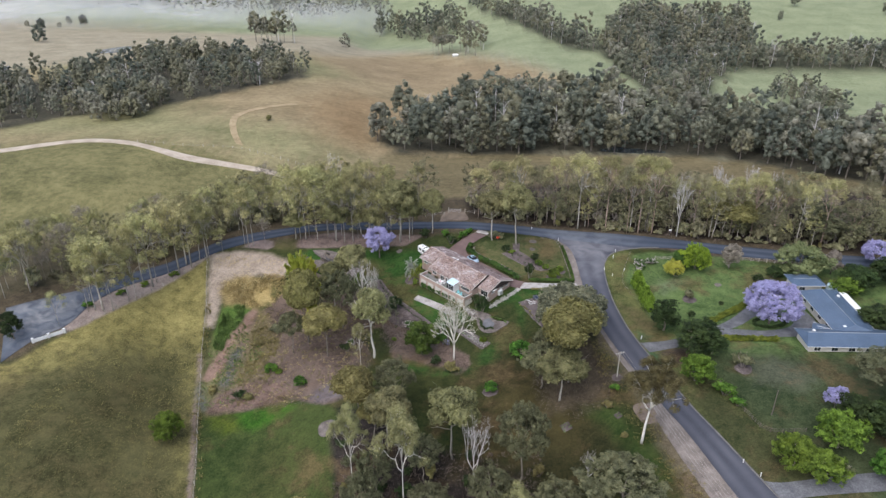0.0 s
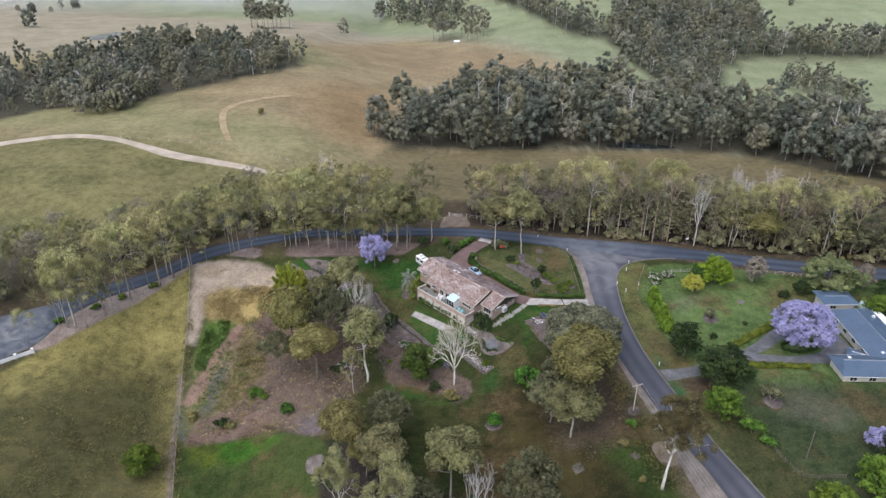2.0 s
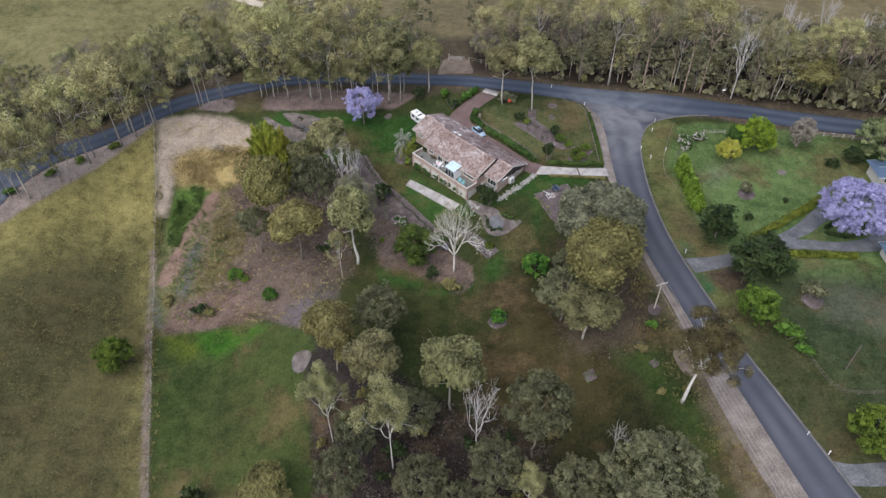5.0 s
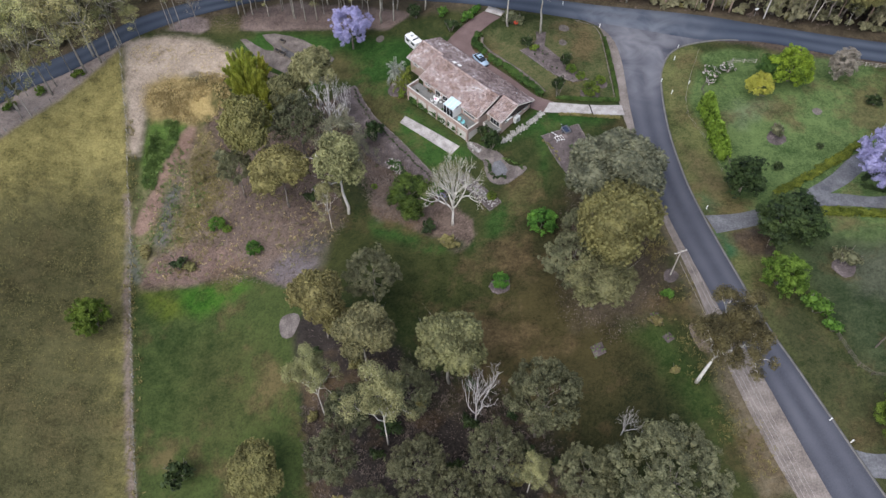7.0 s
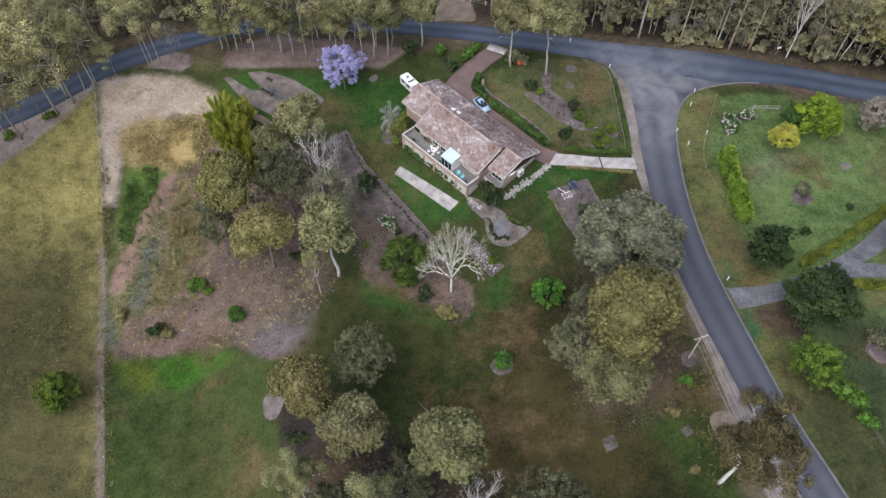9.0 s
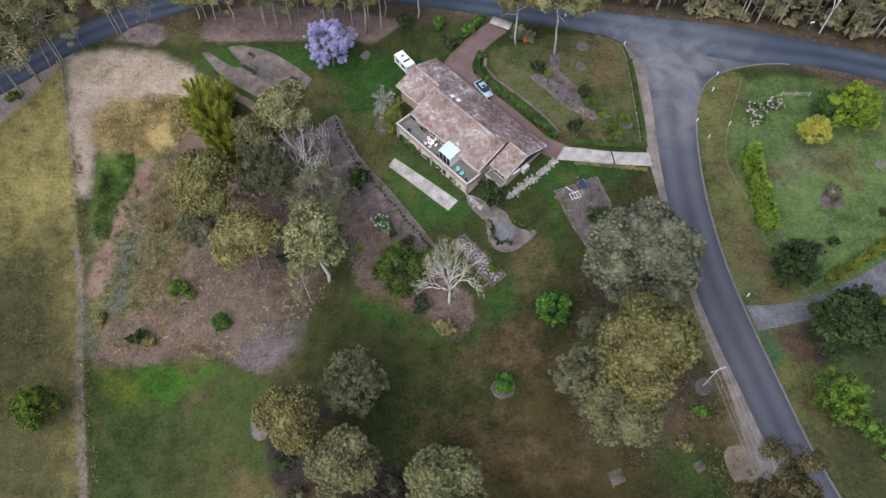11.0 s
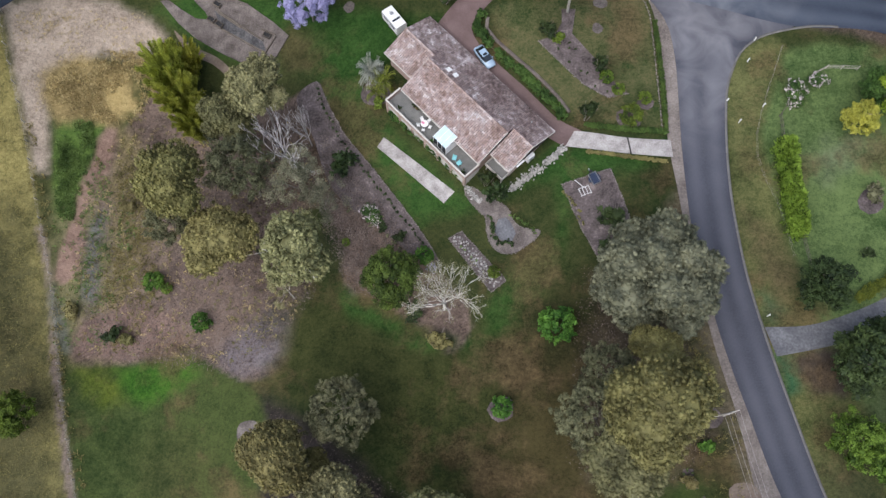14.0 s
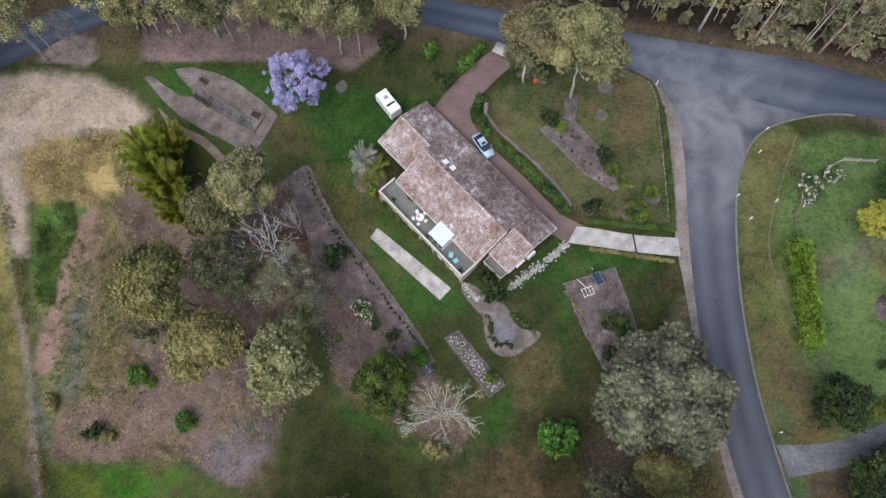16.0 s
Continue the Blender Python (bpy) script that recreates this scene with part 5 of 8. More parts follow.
ball_lime = tree("shrub", 52, 3, 3, 0.02, 5, BARK_GREY, LEAF_LIME, "neat round lime-green garden shrub", "shrub", lobes=26, lobe=0.17, size=0.2, cover=0.95, sub=9, heart=0.5, ragged=0.03, cuts=2, trunk_r=0.05)
ball_bright = tree("shrub", 53, 4, 4.4, 0.02, 6, BARK_GREY, LEAF_BRIGHT, "neat round bright green lawn shrub", "shrub", lobes=34, lobe=0.15, size=0.24, cover=0.95, sub=9, heart=0.5, ragged=0.04, cuts=2, trunk_r=0.07)

brush = leaf_heap("shrub", 39, 3.5, 2.6, LEAF_WOOD, "dull green undergrowth shrub in the roadside wood", "shrub", 0.55, 0.6)


def bamboo_clump():
    """Many arching canes from one stool, each a plume of narrow leaves."""
    rng = np.random.default_rng(41)
    root = thing("bamboo", pose(0, 0, 0), "tall arching golden-green bamboo clump", "bamboo")
    cv, cf, at, way = [], [], [], []
    for k in range(44):
        a, r0 = k * 2.4 + rng.normal() * 0.3, 2.3 * math.sqrt((k + 0.5) / 44)
        out, hh = rng.uniform(0.5, 1.6) + r0 * 0.55, rng.uniform(7.5, 11.8) - r0 * 1.1
        base = np.array([math.cos(a) * r0, math.sin(a) * r0, -0.2])
        pts = np.array([base + np.array([math.cos(a) * out * t**2.6, math.sin(a) * out * t**2.6, hh * (t - 0.12 * t**4)]) for t in np.linspace(0, 1, 13)])
        tube(cv, cf, pts[::2], np.linspace(0.07, 0.015, 7), 5)
        for n_, (p, q) in enumerate(zip(pts[3:-1], pts[4:])):
            d = (q - p) / np.linalg.norm(q - p)
            m = 44
            side = rng.normal(size=(m, 3))
            side /= np.linalg.norm(side, axis=1)[:, None]
            at.append(p + (q - p) * rng.random((m, 1)) + side * rng.uniform(0.05, 0.62 - 0.05 * n_, (m, 1)))
            w = d * 0.9 + side * 0.6 + np.array([0, 0, 0.1])
            way.append(w / np.linalg.norm(w, axis=1)[:, None])
    part("canes", (cv, cf), LEAF_GOLD, root)
    at, way = np.concatenate(at), np.concatenate(way)
    n = len(at)
    wide = np.cross(way, rng.normal(size=(n, 3)))
    wide /= np.linalg.norm(wide, axis=1)[:, None]
    ln = rng.uniform(0.45, 1.0, (n, 1))
    v = np.stack([at, at + way * ln * 0.45 + wide * 0.09, at + way * ln, at + way * ln * 0.45 - wide * 0.09], axis=1).reshape(-1, 3)
    quads("leaves", v, np.arange(n * 4).reshape(-1, 4), LEAF_GOLD, root)
    root["h"], root["w"] = 11, 9
    return root


def palm(name, seed, leaf, label, fronds=30, stem=1.6, reach=2.2):
    """A short stem and a head of arching fronds, each a rib with two rows of narrow leaflets."""
    rng = np.random.default_rng(seed)
    root = thing(name, pose(0, 0, 0), label, "palm")
    v, f = [], []
    tube(v, f, [(0, 0, -0.3), (0.05, 0, stem * 0.5), (0, 0.04, stem)], [0.2, 0.17, 0.14], 8)
    part("trunk", (v, f), BARK_GREY, root)
    for k in range(fronds):
        a, up = 2.4 * k + rng.normal() * 0.3, 1.5 - 1.5 * k / fronds
        ln = reach * rng.uniform(0.85, 1.15)
        pts = [np.array([math.cos(a) * ln * t, math.sin(a) * ln * t, stem + ln * (up * t - 0.75 * t * t)]) for t in np.linspace(0, 1, 9)]
        v, f = [], []
        tube(v, f, pts, np.linspace(0.03, 0.008, 9), 4)
        side = np.array([-math.sin(a), math.cos(a), 0])
        for p, q in zip(pts[1:-1], pts[2:]):
            for half in (0.0, 0.5):
                for s_ in (-1, 1):
                    o = p + (q - p) * half
                    tip = o + side * s_ * 0.5 * reach / 2.2 + (q - p) * 0.9 - np.array([0, 0, 0.14])
                    b = len(v)
                    v += [o, (o + tip) / 2 + (q - p) * 0.18, tip, (o + tip) / 2 - (q - p) * 0.18]
                    f.append((b, b + 1, b + 2, b + 3))
        part("frond", (v, f), leaf, root)
    root["h"], root["w"] = stem + reach * 0.5, reach * 2
    return root


palm_grey = palm("palm", 61, LEAF_SILVER, "silvery palm with stiff grey fronds beside the house")
palm_green = palm("palm", 62, LEAF_CLIP, "young green palm with arching fronds beside the house", 14, 1.0, 1.9)
bamboo = bamboo_clump()
MODELS = [gum_p, ball_lime, ball_bright, gum_g, dense_yellow, palm_grey, palm_green, dense_mid, gum_a, gum_f, gum_c, gum_d, gum_e, wood_a, wood_b, wood_c, wood_d, wood_e, wood_f, wood_g, twiggy, white_gum, leaning, sheoak, dense_dark, dense_gloss, dense_gold, dense_bright, dense_lime, dense_pale, grey_pink, jacaranda, jacaranda_thin, dead_tree, conifer,
          shrub_dark, shrub_bright, shrub_lime, shrub_grey, shrub_olive, shrub_white, shrub_mauve, bamboo, brush]

# garden and lower lawn
for kind, x, y, h, w in (
        (white_gum, 2.8, 146.2, 18, 11.5), (dense_gloss, -5.4, 150.3, 10, 9.6), (gum_c, -21.4, 148.8, 14, 5.5), (gum_p, -18.2, 152, 20.5, 10), (gum_e, -31.0, 155.4, 15, 11), (gum_e, -37.6, 163.6, 22.5, 10.5), (gum_d, -41.4, 160, 13, 7),
        (gum_d, -28.4, 166.4, 18, 9.5), (gum_f, -31.2, 174.6, 17.5, 8.5), (gum_a, -26.2, 178, 18.5, 9.5), (gum_g, -20.1, 165.4, 13, 11.5), (gum_g, -16.6, 162.8, 10, 8), (dense_lime, -66.4, 130.8, 8, 7.6), (gum_d, -11.6, 130.2, 12.5, 9.4),
        (gum_e, -19.6, 123.8, 17.5, 9.6), (gum_e, -15.6, 122, 9, 6.5), (gum_f, -11.9, 118, 17, 10), (gum_c, -19.4, 110.6, 22, 8.4), (gum_c, -8.2, 105.4, 25.5, 11), (gum_f, 2.1, 114.4, 19, 11)):
    plant(kind, x, y, h, w, "trees of the brick house's garden")
for kind, x, y, h, w in (
        (gum_d, 16, 105, 22, 10.5), (sheoak, 31.8, 148.2, 15, 16.5), (gum_e, 29, 130, 21, 13), (gum_d, 22.6, 129.4, 11.5, 10), (gum_f, 26.2, 124.6, 13.5, 11), (gum_e, 30.6, 138.4, 11, 6.5), (gum_d, 24.5, 135.5, 12, 7),
        (gum_d, 33, 94.6, 15.5, 15.5), (gum_c, 14.4, 97, 13, 7), (gum_d, 3, 95, 12, 8), (gum_e, -29.4, 100.6, 10, 9.5), (gum_d, -16, 100, 17, 8), (gum_a, 22.6, 193.8, 19.5, 10.5),
        (gum_f, 15.4, 196.4, 17, 10)):
    plant(kind, x, y, h, w, "trees of the brick house's garden")
for x, y, h, w in ((-34, 169, 10, 7), (-33, 176, 9, 7)):
    plant(wood_a, x, y, h, w, "trees of the brick house's garden", label="low twiggy dull green tree of the mulched grove")
plant(leaning, 41.2, 111.1, 19, 14, "trees of the brick house's garden", turn=15)
plant(dead_tree, 6.3, 107.4, 19, 9)
plant(dead_tree, -22.8, 170.6, 18, 12.5)
plant(dead_tree, -19.6, 174.4, 13, 5)
plant(dead_tree, 29, 104, 9, 5)
plant(bamboo, -43.8, 185.6, 16, 7.6)
plant(bamboo, -41.4, 181.8, 15.5, 7.6)
plant(bamboo, -39.4, 178.4, 13, 6.6)
plant(bamboo, -41.6, 188.8, 10.5, 6)
plant(jacaranda_thin, -20.1, 196.4, 10.5, 10, turn=40)
plant(jacaranda, 82.2, 148.8, 12, 14)
plant(jacaranda, 126, 180, 8, 9)
plant(jacaranda_thin, 82.3, 116, 5.5, 5)
plant(conifer, -115.4, 157, 8.5, 6.2)
for kind, x, y, h, w in (
        (ball_bright, -46, 152.4, 2.4, 2.9), (ball_lime, -43.8, 151.2, 1.3, 1.7), (ball_bright, -36.9, 145.2, 2.6, 2.8), (shrub_olive, -61.4, 148, 2.6, 3.6), (shrub_dark, -52.4, 143.2, 3, 3.2), (shrub_olive, -50.2, 142.6, 2, 3), (shrub_dark, -44.6, 102.6, 6, 5),
        (ball_bright, 19.2, 142.9, 4.2, 4.7), (ball_bright, 11.2, 131.2, 2.4, 2.7), (shrub_dark, 19.6, 190, 2.4, 3), (shrub_dark, 27.4, 183.6, 3.4, 2.8), (ball_lime, 28.2, 182, 1.8, 2.0), (ball_lime, 30, 179.9, 1.5, 1.8),
        (ball_lime, 31.6, 175.2, 2.6, 3.1), (ball_lime, 34, 178.3, 1.7, 1.9), (shrub_dark, 24.8, 175.2, 5.5, 2.8), (shrub_lime, 21, 188.8, 1.2, 2.2), (palm_grey, -9.6, 184.4, 4.2, 3.0), (palm_grey, -8.6, 185.2, 3.2, 2.2), (palm_green, -7.4, 183, 3.6, 3.2), (palm_green, -8.6, 181.6, 3, 3)):
    plant(kind, x, y, h * 1.08, w * 1.25, "garden shrubs")
for kind, x, y, h, w in (
        (shrub_lime, -8.4, 180.4, 1.5, 2.2), (shrub_dark, 10.8, 163.4, 5.2, 3.4), (shrub_dark, 9.2, 165.4, 4.6, 2.6), (shrub_dark, -1.6, 145.4, 2.2, 3.4), (shrub_olive, 2.1, 141.4, 3.2, 4),
        (shrub_dark, -14, 170.3, 4.5, 4.5), (shrub_mauve, 0.8, 152.5, 1.6, 1.9), (ball_lime, 10.4, 151.6, 1.4, 1.8), (shrub_dark, -26, 156, 3, 3.4), (shrub_white, -25, 158, 2.4, 3),
        (shrub_white, -9, 161.6, 1.8, 3.6), (shrub_dark, -4.4, 157.6, 1.8, 2.2), (ball_bright, -0.4, 154.6, 2, 2.6), (ball_lime, -13.2, 157.6, 0.9, 1.2), (shrub_dark, -7, 159.4, 1.6, 1.8), (shrub_dark, 28.6, 158.8, 2.6, 4.6), (shrub_dark, 26.6, 154.9, 2.0, 2.4), (shrub_white, 57, 178.4, 2.4, 4.2), (shrub_white, 61, 181, 1.8, 3.2), (shrub_grey, 66, 161.7, 2.6, 3)):
    plant(kind, x, y, h * 1.08, w * 1.25, "garden shrubs")
for kind, x, y, h, w in (
        (shrub_dark, 73.5, 158, 1.2, 1.6), (shrub_grey, 68.6, 130.5, 4, 4.2), (shrub_bright, 61.5, 121.8, 3, 4.6), (shrub_bright, 63.2, 118.4, 2, 3), (shrub_dark, 64, 153, 1.8, 1.9), (shrub_bright, 6, 199, 2.4, 3),
        (shrub_bright, 7.4, 200.4, 2, 1.9), (shrub_dark, 2.6, 196.2, 3, 3.4), (shrub_dark, -5.6, 203, 3.4, 4), (shrub_bright, 0.4, 202, 2, 3), (shrub_grey, 16.4, 197.6, 2.4, 4.6), (shrub_grey, -49, 172, 2.4, 4),
        (shrub_olive, -53, 166, 2, 3.4), (shrub_lime, -96, 180, 1.6, 3)):
    plant(kind, x, y, h * 1.08, w * 1.25, "garden shrubs")
for kind, x, y, h, w in (
        (shrub_olive, -87.7, 343.4, 3, 4), (shrub_lime, -91, 186, 1.6, 3), (shrub_lime, -84, 191.5, 1.6, 3), (shrub_bright, -102, 172, 2, 3), (shrub_olive, 36, 121, 1.8, 2.6), (shrub_olive, 38, 113, 1.6, 1.9), (shrub_bright, 38.5, 126, 1.4, 2.2)):
    plant(kind, x, y, h * 1.08, w * 1.25, "garden shrubs")
for kind, x, y, h, w in (
        (conifer, 55.2, 147.2, 8.5, 7.4), (conifer, 58.6, 136.6, 9, 9), (conifer, 62, 139.4, 7.5, 7.5), (conifer, 63.4, 136, 6.5, 6.5), (dense_lime, 56.6, 126.6, 7, 8), (dense_yellow, 72.6, 177.4, 7.5, 9), (dense_mid, 69, 179, 5, 6), (grey_pink, 82.5, 177.6, 8, 6),
        (dense_gold, 65.4, 173.4, 5, 6), (dense_lime, 68.4, 102.5, 7, 9), (dense_pale, 101, 174, 9, 15), (dense_lime, 107.5, 162, 5.5, 7.8), (dense_dark, 107.5, 146, 6.5, 9.7), (dense_dark, 118, 150, 7, 11),
        (dense_lime, 78.4, 106, 8, 10.5), (dense_lime, 72, 99, 6, 9), (gum_d, 95, 119, 10.5, 15), (dense_dark, 84, 112, 7, 8), (dense_dark, 92, 110, 8, 9), (dense_dark, 88.5, 107, 9, 10)):
    plant(kind, x, y, h, w, "trees of the blue-roofed house's garden")
for kind, x, y, h, w in (
        (gum_e, 91, 199, 12, 14), (gum_d, 119, 197, 11, 18), (dense_dark, 113, 166, 7, 10), (dense_dark, 124, 168, 8, 12), (grey_pink, 110, 174, 8, 5), (shrub_grey, 76, 100, 3, 5),
        (dense_bright, 84, 98, 6, 8), (dense_dark, 97, 107, 7, 9), (gum_e, 106, 124, 11, 13), (dense_dark, 93, 172, 3.5, 5), (shrub_dark, 88, 170, 2.4, 4)):
    plant(kind, x, y, h, w, "trees of the blue-roofed house's garden")

# roadside trees on the near side of the main road
rng = np.random.default_rng(7)
near_row = ((-99.6, 170.9, 21), (-97.7, 171.3, 23), (-95, 171.8, 20), (-101.2, 170.1, 15), (-92.8, 177.7, 19), (-90.8, 178.1, 17), (-91.5, 185.6, 21), (-93.8, 184.6, 22), (-88.6, 185.4, 24), (-85.8, 191.7, 21), (-82.5, 191.9, 24),
            (-81.7, 196.7, 23), (-79.4, 194.6, 20), (-75.6, 198.5, 19), (-74.8, 198.4, 17), (-61.8, 204, 22), (-63.1, 203.1, 21), (-64.5, 204, 16), (-47.2, 208.5, 24), (-44.6, 210.4, 25), (-32.3, 206.4, 25), (-29.6, 206.9, 26),
            (-35.5, 208, 21), (-38.5, 210.5, 23), (-24.7, 212, 20), (-21, 208, 17))
for k, (x, y, tall) in enumerate(near_row):
    plant((wood_d, wood_e, wood_f, wood_e)[rng.integers(4)], x, y, tall, tall * rng.uniform(0.44, 0.56) if x < -70 else tall * rng.uniform(0.46, 0.58), "roadside eucalyptus trees")
plant(wood_d, -106.2, 163, 11, 6, "roadside eucalyptus trees")
plant(twiggy, -58.3, 205.4, 9, 6, "roadside eucalyptus trees")
for x, y in scatter(rng, [(-52, 208), (-46, 211.5), (-26, 213.5), (-8, 207.5), (-10, 205), (-26, 207.5)], 3.6, 400)[:20]:
    plant((wood_c, wood_e, gum_f, wood_e)[rng.integers(4)], x, y, rng.uniform(9, 16), rng.uniform(7, 10), "roadside eucalyptus trees")
for x, y in scatter(rng, [(-104, 168), (-97, 181), (-88, 190), (-76, 199), (-66, 204.5), (-67, 203), (-77, 196.6), (-90, 186), (-98, 172)], 4.4, 300)[:9]:
    plant((wood_c, wood_e)[rng.integers(2)], x, y, rng.uniform(8, 13), rng.uniform(5, 7.5), "roadside eucalyptus trees")
plant(gum_a, -13.8, 203.6, 21.5, 11.5, "roadside eucalyptus trees", label="tall eucalyptus with a thick light green crown")
plant(gum_f, -10.8, 203.4, 16, 8, "roadside eucalyptus trees")
plant(gum_f, -3.6, 205.2, 15.5, 8.5, "roadside eucalyptus trees", label="round-crowned eucalyptus with a dark trunk by the road")
# roadside wood beyond the main road: its front row, then the rest
front_row = ((43.8, 206, 25), (47.5, 207.6, 14), (52.4, 204.4, 25), (58.9, 202.4, 22), (60, 203, 20), (62.4, 201.8, 26), (66.7, 201.7, 25), (79, 200, 21), (84, 198.6, 18), (90, 198, 20), (96, 196.6, 22), (102, 195, 21), (109, 193.4, 20), (116, 192, 22),
             (36.6, 209.4, 23), (31, 210.6, 19), (25, 211.8, 22), (18, 213, 20), (12, 214.5, 17), (-20, 224.5, 20), (-27, 226.5, 21), (-36, 225, 22), (-45, 223.5, 20), (-53, 220.5, 21), (-61, 217.5, 19), (-69, 214, 17), (-78, 211, 18), (-86, 207, 19), (-94, 202, 18),
             (-120.6, 176.4, 20), (-121.6, 180, 19), (-126, 172.6, 19))
for k, (x, y, tall) in enumerate(front_row):
    plant((wood_f, wood_g, wood_g, wood_b)[k % 4] if x > 0 else (wood_c, wood_e, wood_f)[rng.integers(3)], x, y + 0.4, tall, tall * rng.uniform(0.38, 0.5), "trees of the roadside wood")
plant(dead_tree, 73.9, 199.4, 21, 8, "bare trees of the roadside wood")
for poly, gap, tries in (([(-128, 178), (-111, 188), (-100, 200), (-82, 210), (-60, 220), (-40, 227), (-20, 228), (-6, 223), (-5, 232), (-30, 238), (-60, 233), (-95, 222), (-135, 202)], 3.5, 1600),
                         ([(9, 214.5), (34, 209.5), (58, 205), (72, 201.5), (96, 196), (125, 189.5), (180, 181), (190, 206), (130, 222), (70, 229), (30, 229), (10, 226)], 4.6, 1000)):
    for x, y in scatter(rng, poly, gap, tries):
        tall = rng.uniform(8, 18) if x > 0 else rng.uniform(10, 20) if x > -70 else rng.uniform(9, 17)
        plant(((wood_a, wood_b, wood_b, wood_a, twiggy, wood_a, wood_b, wood_g) if x > 0 else (wood_a, wood_c, wood_d, wood_c, wood_e, wood_e, wood_a, twiggy))[rng.integers(8)], x, y, tall, tall * rng.uniform(0.42, 0.6), "trees of the roadside wood")
for _ in range(9):
    plant(dead_tree, rng.uniform(20, 130), rng.uniform(212, 235), rng.uniform(13, 20), rng.uniform(6, 8), "bare trees of the roadside wood")
plant(dead_tree, -38, 232, 24, 9)
for x, y in scatter(rng, [(10, 213), (34, 209), (72, 200), (130, 188), (170, 190), (130, 240), (40, 240), (10, 228)], 3.6, 900)[:190]:
    plant(brush, x, y, rng.uniform(2.5, 8), rng.uniform(3, 6.5), "undergrowth of the roadside wood")
for x, y in scatter(rng, [(12, 212.6), (34, 207.8), (58, 203.4), (72, 200), (96, 194.6), (125, 188.4), (125, 191.6), (72, 203.6), (34, 211.2), (12, 216)], 1.9, 600)[:110]:
    plant((brush, shrub_olive, brush)[rng.integers(3)], x, y, rng.uniform(0.8, 3.2), rng.uniform(1.6, 3.6), "undergrowth of the roadside wood")
for x, y in scatter(rng, [(-128, 176), (-111, 187), (-100, 199), (-82, 209), (-60, 220), (-30, 228), (-30, 240), (-95, 228)], 4.2, 600)[:110]:
    plant(brush, x, y, rng.uniform(2.5, 8), rng.uniform(3, 6.5), "undergrowth of the roadside wood")
for x, y in scatter(rng, [(9, 213.4), (34, 208.6), (58, 204.2), (72, 200.8), (96, 195.4), (125, 189), (180, 180), (180, 188), (125, 197), (72, 209), (34, 216), (9, 221)], 3.2, 900)[:84]:
    tall = rng.uniform(5, 13)
    plant((wood_a, wood_a, wood_c, twiggy)[rng.integers(4)], x, y, tall, tall * rng.uniform(0.5, 0.75), "small trees at the edge of the roadside wood", label="small dull green tree at the edge of the wood")
for x, y in scatter(rng, [(-24, 124), (-12, 118), (4, 116), (20, 108), (24, 90), (-18, 90), (-22, 104)], 4.4, 300)[:34]:
    plant((shrub_olive, shrub_grey, shrub_dark, shrub_dark)[rng.integers(4)], x, y, rng.uniform(1.5, 4.5), rng.uniform(2.5, 5), "undergrowth below the lower trees")
for x, y, h, w in ((-4, 110, 12, 8), (9, 100, 14, 9), (-3, 99, 13, 9), (-14, 108, 12, 8), (22, 96, 12, 9), (8, 92, 13, 10), (-10, 92, 13, 10), (25, 88, 13, 11)):
    plant(gum_d, x, y, h, w, "trees of the brick house's garden")
for model in MODELS:
    for ob in (*model.children_recursive, model):
        bpy.data.objects.remove(ob)


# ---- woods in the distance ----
def far_wood(places, seed, label, tall=(15, 24), leaf=HAZED_TONES, size=0.6, lobes=18, wide=(0.45, 0.75), low=(-0.25, 0.1), cuts=2):
    """A whole wood as one thing: stems, and rounded crowns in a few tones with haze in their colour."""
    rng = np.random.default_rng(seed)
    root = thing("wood", pose(0, 0, 0), label, "wood", kind="stuff")
    x, y = places[:, 0], places[:, 1]
    z = ground_z(x, y)
    wv, wf = [], []
    tones = [([], []) for _ in leaf]
    for px, py, pz in zip(x, y, z):
        h = tall[0] * 0.72 + (tall[1] * 1.08 - tall[0] * 0.72) * rng.beta(1.3, 1.2)
        w = min(h * rng.uniform(*wide), 15)
        tube(wv, wf, [(px, py, pz - 1), (px + rng.normal() * 0.6, py + rng.normal() * 0.6, pz + h * 0.85)], [0.3, 0.1], 4)
        c, r = crown_lobes(rng, h, w, rng.uniform(*low), lobes, rng.uniform(0.14, 0.175), 0, 0.16)
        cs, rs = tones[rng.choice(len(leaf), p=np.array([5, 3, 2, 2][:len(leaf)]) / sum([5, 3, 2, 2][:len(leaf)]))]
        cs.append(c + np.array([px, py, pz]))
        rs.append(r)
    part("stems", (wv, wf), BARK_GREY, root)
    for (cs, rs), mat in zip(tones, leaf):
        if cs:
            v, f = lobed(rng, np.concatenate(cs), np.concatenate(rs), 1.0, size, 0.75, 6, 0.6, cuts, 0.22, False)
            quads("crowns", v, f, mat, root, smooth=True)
    bare = rng.random(len(x)) < 0.07
    bv, bf = [], []
    for px, py, pz in zip(x[bare], y[bare], z[bare]):
        h = rng.uniform(*tall) * 1.02
        tube(bv, bf, [(px + 1.5, py, pz), (px + 1.8, py, pz + h * 0.6), (px + 1.4, py, pz + h)], [0.3, 0.22, 0.06], 4)
        for _ in range(7):
            a, s0 = rng.uniform(0, 6.28), rng.uniform(0.5, 0.9)
            tube(bv, bf, [(px + 1.7, py, pz + h * s0), (px + 1.7 + 3 * math.cos(a), py + 3 * math.sin(a), pz + h * (s0 + 0.16))], [0.14, 0.04], 4)
    if bv:
        part("bare_stems", (bv, bf), BARK_DEAD, root)
    return root


